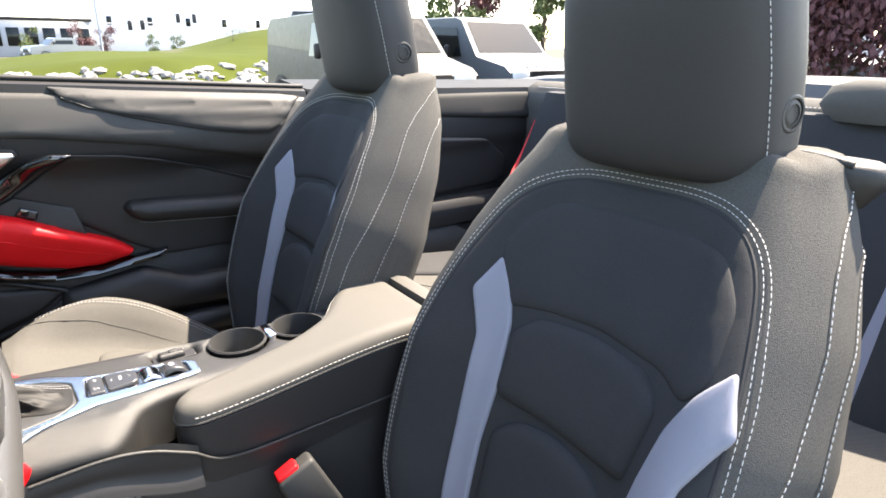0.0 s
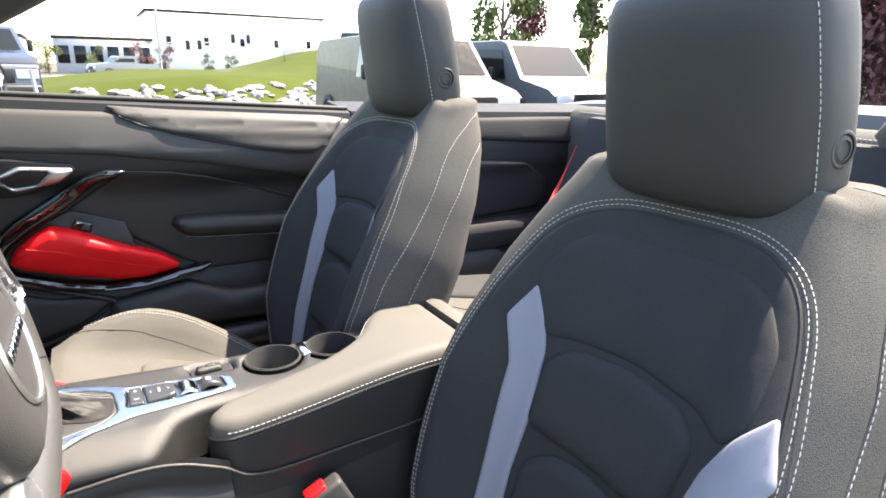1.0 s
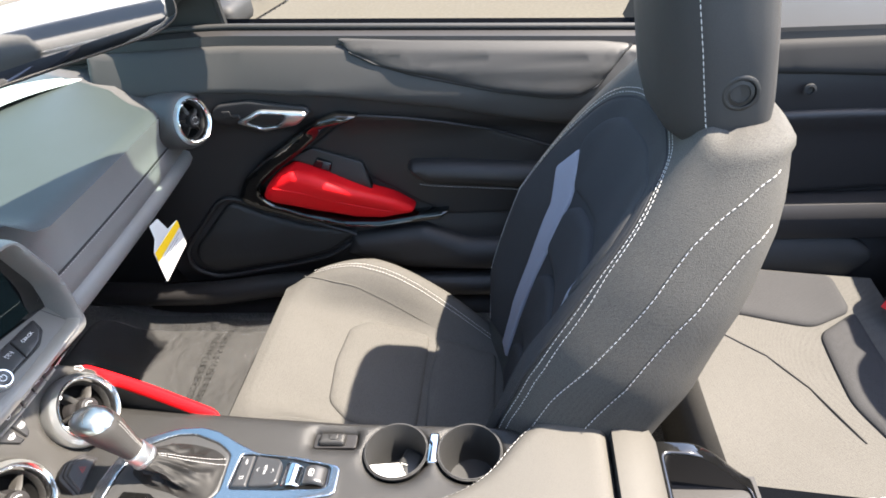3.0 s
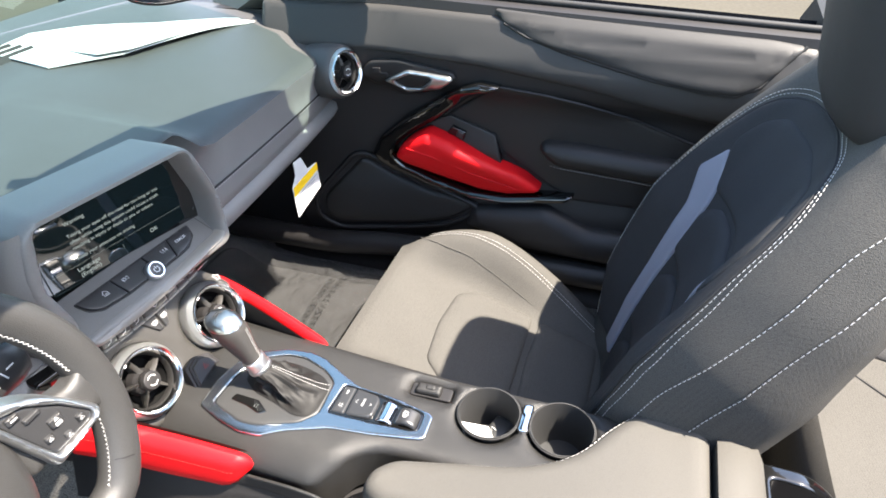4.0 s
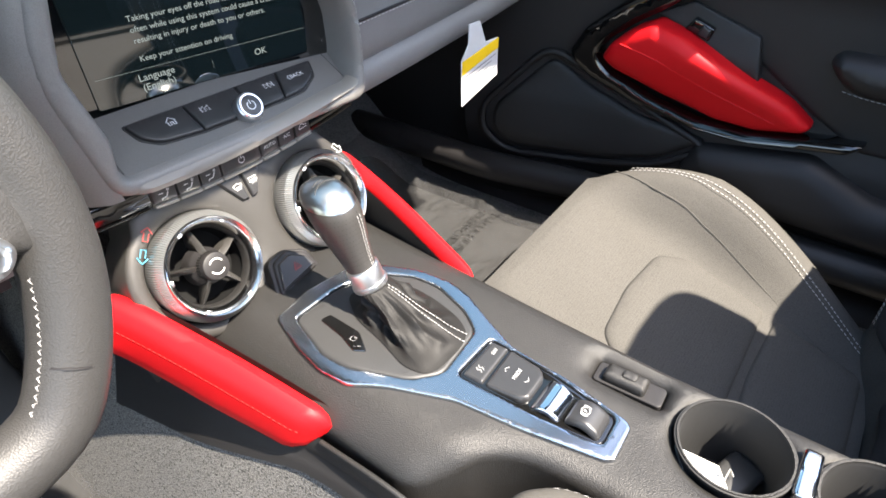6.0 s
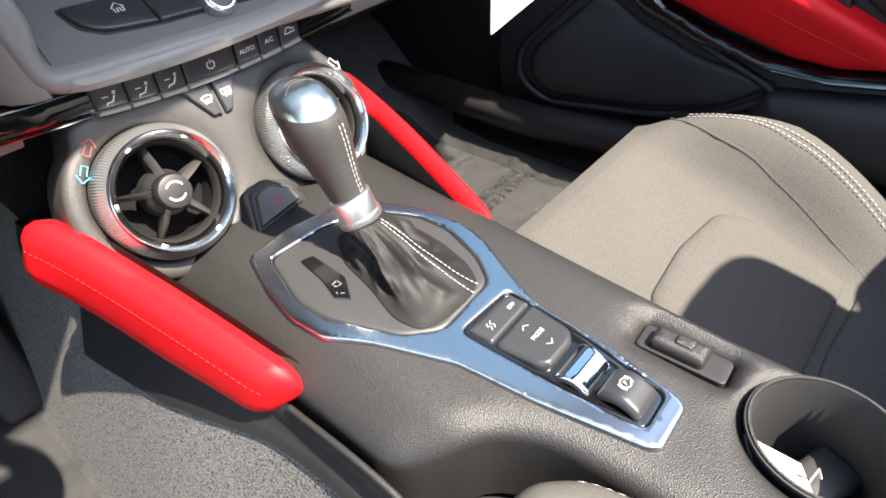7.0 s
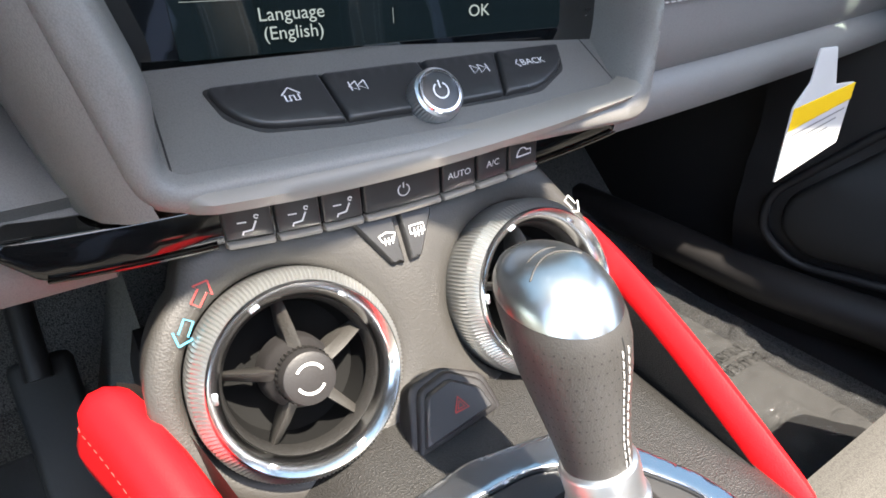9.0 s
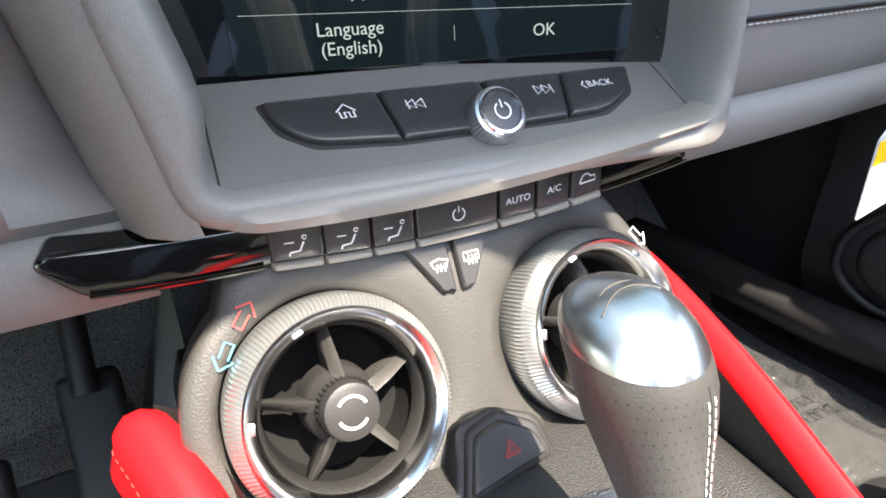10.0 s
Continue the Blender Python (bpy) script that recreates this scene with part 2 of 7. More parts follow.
def letters(text, size, place, align="CENTER", slant=0.0):
    """Flat lettering in the built-in font, laid onto a surface."""
    data = bpy.data.curves.new("lettering", "FONT")
    data.body, data.size, data.align_x, data.align_y, data.shear = text, size, align, "CENTER", slant
    data.resolution_u = 3
    ob = bpy.data.objects.new("lettering", data)
    scene.collection.objects.link(ob)
    deps = bpy.context.evaluated_depsgraph_get()
    ev = ob.evaluated_get(deps)
    me = ev.to_mesh()
    geo = [place(v.co.x, v.co.y, 0.0) for v in me.vertices], [tuple(p.vertices) for p in me.polygons]
    ev.to_mesh_clear()
    bpy.data.objects.remove(ob)
    bpy.data.curves.remove(data)
    return geo


def shifted(place, u0, v0, w0=0.0, turn=0.0):
    c, s = math.cos(radians(turn)), math.sin(radians(turn))
    return lambda u, v, w: place(u0 + c * u - s * v, v0 + s * u + c * v, w0 + w)


def line_mark(points, width, place, lift=0.0):
    """A thin painted line of even width on a surface."""
    pts = [Vector(p) for p in points]
    verts, faces = [], []
    for i, p in enumerate(pts):
        d = (pts[min(i + 1, len(pts) - 1)] - pts[max(i - 1, 0)]).normalized()
        nrm = Vector((-d.y, d.x)) * width / 2
        verts += [place(*(p + nrm), lift), place(*(p - nrm), lift)]
        if i:
            faces.append((2 * i - 2, 2 * i - 1, 2 * i + 1, 2 * i))
    return verts, faces


def circle(u, v, r, n=32, a0=0, a1=360):
    full = a1 - a0 >= 360
    return [(u + r * math.cos(radians(a0 + (a1 - a0) * k / (n if full else n - 1))), v + r * math.sin(radians(a0 + (a1 - a0) * k / (n if full else n - 1)))) for k in range(n)]


# ---- the large structure ----
def grid_surface(fn, us, vs):
    verts = [fn(u, v) for u in us for v in vs]
    n = len(vs)
    return verts, [(i * n + j, i * n + j + 1, (i + 1) * n + j + 1, (i + 1) * n + j) for i in range(len(us) - 1) for j in range(n - 1)]


LOT = -0.2
GRASS = material("sunlit_grass", (0.046, 0.058, 0.006), 1.0, spec=0.05, grain=0.5, scale=60, bump=0.6, patch=0.35, patch_scale=0.5)
ROCK = material("pale_rock", (0.26, 0.25, 0.235), 0.85, grain=0.5, scale=12, bump=0.6, patch=0.4, patch_scale=2.0)
KERB = material("kerb_concrete", (0.10, 0.092, 0.078), 0.9, grain=0.3, scale=40, bump=0.4)
LEAF = material("spring_leaves", (0.07, 0.10, 0.012), 0.7, grain=0.4, scale=3, patch=0.4, patch_scale=0.8)
MAROON = material("maroon_leaves", (0.115, 0.034, 0.040), 0.7, grain=0.5, scale=3, patch=0.4, patch_scale=0.8)
BARK = material("brown_bark", (0.10, 0.07, 0.05), 0.9, grain=0.5, scale=30, bump=0.5)


def bank_depth(x, y):
    """Metres behind the kerb, which turns a corner beside the vans."""
    return min((x - 12.5) * 0.746 - (y + 3.12) * 0.665, (x - 12.5) * 0.77 + (y + 3.12) * 0.63)


def ground_z(x, y):
    d = bank_depth(x, y)
    rise = 0.95 * smooth(d / 6.0) * smooth((6 - y) / 10)
    hill = 1.6 * smooth((d - 4) / 12) * smooth((-2.0 - y - 0.12 * x) / 9)
    fade = 1 - smooth((x - 45) / 25)
    return LOT + (rise + hill) * fade


axis_a = [-3000, -300, -60, -25, -12, -6, 0, 6] + list(np.linspace(9, 60, 52)) + [70, 90, 140, 400, 3000]
axis_b = [-3000, -300, -90] + list(np.linspace(-60, 24, 57)) + [40, 90, 300, 3000]
ground_geo = grid_surface(lambda u, v: Vector((u, v, ground_z(u, v) if abs(u) < 300 and abs(v) < 100 else LOT)), axis_a, axis_b)
tagged(shape("ground", ground_geo, ASPHALT), "pale worn concrete parking lot in full sun", "ground", kind="structure")


def bank_point(x, y, w):
    return Vector((x, y, ground_z(x, y) + w))


lawn_v, lawn_f = grid_surface(lambda x, y: bank_point(x, y, 0.02 + 0.02 * noise.noise((x, y, 0))), np.linspace(11, 52, 120).tolist(), np.linspace(-44, 26, 180).tolist())
lawn = lawn_v, [f for f in lawn_f if all(bank_depth(lawn_v[i].x, lawn_v[i].y) > 0.2 for i in f)]
tagged(shape("lawn", lawn, GRASS), "bright green mown grass on the bank", "lawn", kind="structure")
kerb_rows = []
for k in np.linspace(-1, 1, 61):
    along, nrm = (Vector((0.665, 0.746, 0)), Vector((0.746, -0.665, 0))) if k < 0 else (Vector((0.63, -0.77, 0)), Vector((0.77, 0.63, 0)))
    if abs(k) < 0.01:
        nrm = Vector((1.516, -0.035, 0)) * 0.87
    base = Vector((12.5, -3.12, LOT)) + along * abs(k) * 26
    kerb_rows.append([base + nrm * v + Vector((0, 0, w)) for v, w in ((0.0, -0.05), (0.0, 0.12), (0.03, 0.15), (0.20, 0.15), (0.24, 0.0))])
tagged(shape("kerb", loft(kerb_rows, closed=False), KERB), "pale concrete kerb along the planted bank", "kerb", kind="structure")
rng = random.Random(4)
rocks = []
for k in range(6500):
    x, y = rng.uniform(12.5, 30), rng.uniform(-22, 0.6)
    if not 0.42 < bank_depth(x, y) < 0.8 + 3.4 * rng.random():
        continue
    c, s = bank_point(x, y, 0.05), rng.uniform(0.10, 0.30)
    bmr = bmesh.new()
    bmesh.ops.create_icosphere(bmr, subdivisions=1, radius=s)
    turn = Euler((rng.random() * 6, rng.random() * 6, rng.random() * 6)).to_matrix()
    sq = (rng.uniform(0.6, 1.3), rng.uniform(0.6, 1.2), rng.uniform(0.4, 0.8))
    vs = []
    for vert in bmr.verts:
        p = turn @ (vert.co * rng.uniform(0.78, 1.12))
        vs.append(c + Vector((p.x * sq[0], p.y * sq[1], p.z * sq[2])))
    bmr.verts.index_update()
    rocks.append((vs, [tuple(x.index for x in f.verts) for f in bmr.faces]))
    bmr.free()
tagged(shape("landscape_rocks", join(*rocks), ROCK, False), "pale broken landscaping rocks piled on the bank", "rocks", kind="stuff")
ROAD = material("grey_road", (0.10, 0.098, 0.095), 0.9, grain=0.2, scale=10)
tagged(shape("road", grid_surface(lambda u, v: Vector((u, v, LOT + 0.03)), [52, 60, 75], [-60, -20, 20, 60]), ROAD, False), "pale grey public road beyond the lawn", "road", kind="structure")

# car floor pan and firewall
def floor_fn(u, v):
    return Vector((u, v, 0.325 + 0.22 * smooth((v - 0.80) / 0.35)))


tagged(shape("floor", join(grid_surface(floor_fn, np.linspace(-0.74, 0.76, 16).tolist(), np.linspace(-1.6, 1.25, 29).tolist())), CARPET), "dark grey carpet on the car floor", "floor", kind="structure")
tagged(shape("firewall", loft([[Vector((x, y, z)) for y, z in ((1.14, 0.45), (1.15, 0.75), (1.24, 0.95), (1.3, 0.95), (1.3, 0.3))] for x in np.linspace(-0.78, 0.8, 4)]), DARKPL), "black insulated firewall under the dashboard", "firewall", kind="structure")
BODY = material("dark_car_paint", (0.01, 0.011, 0.013), 0.2, coat=0.8, patch=0.03)


def sill(sgn):
    return loft([[Vector((sgn * x, y, z)) for x, z in ((0.63, 0.2), (0.65, 0.33), (0.69, 0.36), (0.78, 0.36), (0.82, 0.3), (0.82, 0.12), (0.65, 0.12))] for y in np.linspace(-1.6, 1.2, 12)])


tagged(shape("sill", sill(1), DARKPL), "black door sill along the passenger side", "sill", kind="structure")
tagged(shape("sill", sill(-1), DARKPL), "black door sill along the driver side", "sill", kind="structure")


# ---- things beyond the lot ----
def wheel_geo(m, r=0.37, w=0.26):
    return lathe([(r * 0.62, -w / 2), (r * 0.9, -w / 2), (r, -w / 2 + 0.04), (r, w / 2 - 0.04), (r * 0.9, w / 2), (r * 0.62, w / 2)], m, 28, True), lathe([(r * 0.64, w / 2 - 0.02), (r * 0.55, w / 2 - 0.05), (r * 0.25, w / 2 - 0.01), (0, w / 2)], m, 20)


GLASSCAR = material("car_window", (0.006, 0.008, 0.008), 0.08, patch=0.02, spec=0.2)
HEADL = material("headlight", (0.6, 0.62, 0.65), 0.15, patch=0.05)
AMBER = material("amber_lens", (0.8, 0.25, 0.01), 0.3)
TAN = material("dark_tan_paint", (0.013, 0.0125, 0.009), 0.45, coat=0.1, spec=0.3)
WHITEP = material("white_car_paint", (0.075, 0.084, 0.094), 0.5, spec=0.3)
SILVER = material("silver_car_paint", (0.14, 0.15, 0.16), 0.3, metal=0.5, coat=0.4)


def vehicle(name, label, m, paint, kind="van"):
    """Parked vehicle, nose along local +y, standing on local z = 0."""
    v = thing(name, label, "vehicle")
    if kind == "van":
        L, W, H, hood, belt = 5.6, 2.0, 2.1, 1.25, 1.22
        prof = [(-2.8, 0.55), (-2.8, 1.9), (-2.65, H), (0.95, H), (1.15, 2.04), (1.75, 1.30), (2.55, 1.12), (2.72, 1.0), (2.76, 0.62), (2.7, 0.5)]
    elif kind == "pickup":
        L, W, H, hood, belt = 5.8, 2.0, 1.95, 1.35, 1.35
        prof = [(-2.9, 0.7), (-2.9, 1.3), (-1.0, 1.32), (-0.9, 1.9), (-0.7, 1.96), (0.55, 1.96), (0.75, 1.9), (1.35, 1.35), (2.7, 1.25), (2.85, 1.1), (2.88, 0.65)]
    else:
        L, W, H, hood, belt = 4.7, 1.9, 1.75, 1.05, 1.0
        prof = [(-2.3, 0.5), (-2.35, 1.0), (-2.2, 1.6), (-1.9, 1.73), (0.3, 1.75), (0.5, 1.7), (1.2, 1.08), (2.15, 0.95), (2.3, 0.85), (2.33, 0.5)]
    low = 0.42
    rings = []
    for s, k in ((-1, 0.0), (-1.0, 0.4), (-0.94, 1.0), (0.94, 1.0), (1.0, 0.4), (1, 0.0)):
        ring = []
        for y, z in prof + [(prof[-1][0], low), (prof[0][0], low)]:
            up = max(0.0, z - belt) / (H - belt)
            half = W / 2 * (1 - 0.13 * up ** 1.2)
            ring.append(m @ Vector((s / abs(s) * half * (1 if k < 0.9 else 0.93), y * (1.0 if k < 0.9 else 1.004), z + (0.02 if k > 0.9 and z > belt else 0))))
        rings.append(ring)
    part("body", loft(rings), paint, v)
    wy = 1.75 if kind != "suv" else 1.45
    for sx in (-1, 1):
        for y in (wy, -wy):
            mm = m @ Matrix.Translation((sx * (W / 2 - 0.12), y, 0.37)) @ Matrix.Rotation(radians(90 * sx), 4, "Y")
            tyre, rim = wheel_geo(mm)
            w = part("wheel", tyre, RUBBER, v)
            part("rim", rim, SILVER, w)
            part("wheel_arch", lathe([(0.47, W / 2 - 0.0), (0.47, W / 2 + 0.012), (0.36, W / 2 + 0.012)], m @ Matrix.Translation((0, y, 0.40)) @ Matrix.Rotation(radians(90 * sx), 4, "Y"), 28), RUBBER, v)
    # windscreen and side windows
    i = [k for k, (y, z) in enumerate(prof) if z >= H - 0.07 and y > 0][-1]
    (y0, z0), (y1, z1) = prof[i], prof[i + 1]
    f = lambda s, t: m @ (Vector((s * W / 2 * (0.78 + 0.12 * (1 - t)), y1 + (y0 - y1) * t, z1 + (z0 - z1) * t)) + Vector((0, 0.018, 0.02)))
    part("windscreen", grid_surface(lambda s, t: f(s, t), [-1, -0.5, 0, 0.5, 1], [0.08, 0.5, 0.94]), GLASSCAR, v)
    for sx in (-1, 1):
        spans = ((0.2, 1.05),) if kind == "van" else ((-0.7, 0.7),) if kind == "pickup" else ((-1.9, -0.9), (-0.8, 0.1), (0.16, 0.8))
        for a, b in spans:
            part("side_window", ([m @ Vector((sx * (W / 2 * (1 - 0.13 * ((z - belt) / (H - belt)) ** 1.2) + 0.015), y, z)) for y, z in ((a, belt + 0.08), (b + 0.25, belt + 0.08), (b, H - 0.2), (a, H - 0.18))], [(0, 1, 2, 3)]), GLASSCAR, v)
        fy = prof[-1][0]
        part("headlight", block(0.42, 0.06, 0.22, m @ Matrix.Translation((sx * (W / 2 - 0.26), fy + 0.03, 0.92)), 0.03), HEADL, v)
        if kind == "van":
            part("turn_signal", block(0.42, 0.05, 0.10, m @ Matrix.Translation((sx * (W / 2 - 0.26), fy + 0.035, 0.76)), 0.02), AMBER, v)
        part("door_mirror", block(0.12, 0.10, 0.28, m @ Matrix.Translation((sx * (W / 2 + 0.12), 1.0 if kind != "suv" else 0.7, belt + 0.18)), 0.04), DARKPL, v)
    fy = prof[-1][0]
    part("grille", block(W - 1.0, 0.06, 0.30, m @ Matrix.Translation((0, fy + 0.03, 0.88)), 0.02), DARKPL, v)
    part("bumper", block(W - 0.05, 0.22, 0.26, m @ Matrix.Translation((0, fy + 0.06, 0.56)), 0.05), SILVER if kind == "van" else DARKPL, v)
    part("number_plate", block(0.30, 0.02, 0.15, m @ Matrix.Translation((0.1, fy + 0.18, 0.58)), 0.005), WHITE, v)
    return v


vehicle("van", "dark tan passenger van parked nose out on the lot", pose(9.52, -4.90, LOT, 0, 0, 86) @ Matrix.Diagonal((0.95, 0.95, 0.86, 1)), TAN, "van")
vehicle("van", "white cargo van parked beside the tan van", pose(9.98, -7.55, LOT, 0, 0, 93) @ Matrix.Diagonal((0.95, 0.95, 0.86, 1)), WHITEP, "van")
vehicle("pickup_truck", "black lifted pickup truck parked by the lot edge", pose(19.5, 2.6, LOT, 0, 0, 100) @ Matrix.Diagonal((1.05, 1.05, 1.1, 1)), BODY, "pickup")
vehicle("pickup_truck", "silver pickup truck standing on the far road", pose(66, -3.5, LOT, 0, 0, 20), SILVER, "pickup")
vehicle("parked_car", "pale grey car parked up on the grass hill", pose(31.5, -13.2, ground_z(31.5, -13.2), 0, 0, 60), SILVER, "suv")
vehicle("parked_car", "white car parked behind the convertible", pose(6.5, -15.5, LOT, 0, 0, 80), WHITEP, "suv")


def blob_leaves(rg, centre, radius, count, size, squash=1.0):
    verts, faces = [], []
    for _ in range(count):
        d = Vector((rg.gauss(0, 1), rg.gauss(0, 1), rg.gauss(0, 1))).normalized() * radius * rg.random() ** 0.4
        c = centre + Vector((d.x, d.y, d.z * squash))
        e = Euler((rg.random() * 6, rg.random() * 6, rg.random() * 6)).to_matrix()
        s = size * rg.uniform(0.6, 1.3)
        n = len(verts)
        verts += [c + e @ Vector(p) for p in ((-s, 0, 0), (0, -s * 0.5, 0), (s, 0, 0.2 * s), (0, s * 0.5, 0))]
        faces.append((n, n + 1, n + 2, n + 3))
    return verts, faces


def tree(x, y, h, crown, leaf, label, seed, slim=1.0, trunk=0.35, dense=1.0):
    rg = random.Random(seed)
    z = ground_z(x, y) if x < 60 else LOT
    t = thing("tree", label, "tree", at=(0, 0, 0))
    base = Vector((x, y, z))
    limbs = [tube([base, base + Vector((0.05, 0.03, h * 0.4)), base + Vector((0, 0.05, h * 0.8))], lambda k: 0.022 * h * (1 - 0.8 * k), 8)]
    clumps = []
    for k in range(int(14 * (1 + 0.5 * (dense > 1)))):
        a, hh = rg.random() * 6.28, rg.uniform(trunk, 0.95)
        reach = crown * slim * (1.05 - 0.7 * abs(hh - 0.6)) * rg.uniform(0.4, 1.0)
        tip = base + Vector((math.cos(a) * reach, math.sin(a) * reach, h * hh))
        limbs.append(tube([base + Vector((0, 0, h * (hh - 0.15))), (base + Vector((0, 0, h * hh)) + tip) / 2, tip], lambda q: 0.008 * h * (1 - 0.8 * q), 5))
        clumps.append(blob_leaves(rg, tip, crown * 0.45, int(150 * dense), 0.021 * h / math.sqrt(dense) * (1.25 if dense > 1 else 1.0), 0.9))
    part("trunk", join(*limbs), BARK, t)
    part("crown", join(*clumps), leaf, t)
    return t


tree(15.5, -11.5, 5.0, 1.1, LEAF, "slim young green street tree behind the vans", 1)
tree(17, -13.5, 4.2, 0.9, MAROON, "small maroon-leaved tree behind the vans", 2)
tree(15.0, -14.8, 4.6, 0.8, LEAF, "slim pale green tree behind the white van", 3)
for i, (x, y, h) in enumerate(((4.5, -9.0, 5.5), (3.4, -9.6, 5.0), (5.6, -10.5, 6.0), (2.2, -9.2, 4.6))):
    tree(x, y, h, 2.0, MAROON, "broad maroon-leaved tree at the lot edge", 10 + i, trunk=0.2, dense=4.5)
for i, (x, y, h, lf) in enumerate(((74, -1.5, 3.4, LEAF), (80, -6.5, 4.0, MAROON), (82, -9, 3.6, MAROON), (76, -13, 2.6, LEAF), (78, -16, 2.6, LEAF), (80, 3, 4.0, LEAF), (36, -10.4, 0.9, LEAF))):
    tree(x, y, h, h * 0.3 if h > 1 else 0.9, lf, "distant leafy shrub beyond the road" if h > 1 else "dark green bush on the hill crest", 30 + i, trunk=0.1)
blossom = thing("flowering_bush", "pale flowering bush in front of the maroon trees", "bush")
part("bush_leaves", join(*[blob_leaves(random.Random(60 + i), Vector((3.4 + 0.5 * i, -8.2 - 0.2 * i, 0.55)), 0.55, 800, 0.024, 0.8) for i in range(3)]), material("pale_blossom", (0.42, 0.36, 0.27), 0.8, grain=0.6, scale=9), blossom)


def far_building(x, y, w, d, h, label, wall, yaw=0.0, rows=2, cols=6, glass=(0.7, 0.5)):
    b = thing("building", label, "building")
    m = pose(x, y, LOT, 0, 0, yaw)
    part("wall", block(d, w, h, m @ Matrix.Translation((0, 0, h / 2)), 0.05, 1), wall, b)
    part("roof", block(d + 0.4, w + 0.4, 0.35, m @ Matrix.Translation((0, 0, h + 0.17)), 0.05, 1), DARKPL, b)
    for i in range(cols):
        for j in range(rows):
            part("window", block(0.12, w / cols * glass[0], h / rows * glass[1], m @ Matrix.Translation((-d / 2 - 0.05, -w / 2 + w * (i + 0.5) / cols, h * (j + 0.55) / rows)), 0.02, 1), GLASSCAR, b)
    return b


BRICK = material("brown_brick", (0.22, 0.13, 0.10), 0.9, grain=0.3, scale=20)
PALEW = material("pale_wall", (0.72, 0.72, 0.72), 0.8, grain=0.1, scale=5)
GREYW = material("grey_wall", (0.3, 0.31, 0.33), 0.8, grain=0.1, scale=5)
far_building(96, -3, 11, 12, 4.2, "low grey commercial building beyond the road", GREYW, rows=1)
far_building(105, -22, 26, 14, 8.5, "large pale building with few dark windows", PALEW, rows=1, cols=5, glass=(0.12, 0.13))
far_building(100, 18, 24, 14, 4.4, "low long grey showroom beyond the road", GREYW, rows=1, cols=8)
pole = thing("street_lamp", "tall grey street lamp and signal mast", "street lamp")
part("post", tube([(60, -6.2, LOT), (60, -6.2, 7.5)], 0.09, 8), GREYW, pole)
part("mast_arm", tube([(60, -6.2, 2.9), (60, -10.5, 3.05)], 0.05, 6), GREYW, pole)
for k, (y, z) in enumerate(((-8.6, 2.8), (-9.6, 2.85), (-12.6, 3.5), (-14.0, 3.5))):
    part("signal_head", block(0.3, 0.32, 0.8, Matrix.Translation((60, y, z)), 0.05), DARKPL, pole)
# sign pylon at the lot edge
pylon = thing("sign_pylon", "dark grey sign pylon with a pale side edge", "sign")
PM = pose(9.2, 1.85, LOT, 0, 0, 12)
part("column", block(0.5, 0.62, 3.4, PM @ Matrix.Translation((0, 0.15, 1.7)), 0.01), material("pylon_grey", (0.10, 0.10, 0.11), 0.5), pylon)
part("edge", block(0.52, 0.16, 3.4, PM @ Matrix.Translation((0, -0.245, 1.7)), 0.01), GREYW, pylon, "pale grey edge panel")
grate = thing("drain_grate", "iron drain grate set in the lot", "drain")
for k in range(9):
    part("bar", block(0.5, 0.03, 0.02, Matrix.Translation((10.6, 1.2 + 0.07 * k, LOT + 0.012)), 0.004, 1), RUBBER, grate)
post = thing("sign_post", "thin leaning metal sign post with a small board", "post")
part("leg", tube([(9.6, 0.75, LOT), (9.7, 0.85, 1.0)], 0.025, 8), GREYW, post)
part("foot", block(0.3, 0.25, 0.03, Matrix.Translation((9.6, 0.75, LOT + 0.015)), 0.005), GREYW, post)
part("board", block(0.04, 0.7, 0.06, Matrix.Translation((9.7, 1.1, 1.0)), 0.01), GREYW, post)
for sgn, words in ((1, "passenger"), (-1, "driver")):
    kick = loft([[Vector((sgn * x, y, z)) for x, z in ((0.672, 0.2), (0.668, 0.6), (0.672, 0.96), (0.75, 0.96), (0.78, 0.2))] for y in np.linspace(0.60, 1.3, 12)])
    tagged(shape("kick_panel", kick, DARKPL), "black kick panel of the " + words + " footwell", "trim panel", kind="structure")


# ---- front seats ----
HEADVINYL = material("headrest_leatherette", (0.034, 0.033, 0.0328), 0.6, grain=0.3, scale=1200, bump=0.22, pattern="voronoi", spec=0.3)


def back_half(v):
    return line_at(v, [(0, 0.205), (0.15, 0.235), (0.35, 0.256), (0.6, 0.255), (0.78, 0.235), (0.9, 0.208), (1.0, 0.178)])


def back_mid(v):
    return Vector((0, -0.062 - 0.222 * v + 0.02 * math.sin(math.pi * v), 0.43 + 0.565 * v))


def back_frame(v):
    d = (back_mid(v + 0.01) - back_mid(v - 0.01)).normalized()
    return d, Vector((0, d.z, -d.y))


def back_point(u, v, cx=0.0):
    """Front of the backrest: u from -1 to 1 across, v from 0 to 1 up."""
    d, out = back_frame(v)
    a = abs(u)
    bol = line_at(v, [(0, 0.03), (0.2, 0.058), (0.5, 0.060), (0.75, 0.036), (1.0, 0.008)])
    b = bol * smooth((a - 0.40) / 0.40) - 0.05 * (1 - 0.6 * smooth((v - 0.7) / 0.3)) * smooth((a - 0.86) / 0.2) - 0.012 * (1 - smooth(a / 0.5))
    return back_mid(v) + out * b + Vector((u * back_half(v) + cx, 0, 0))


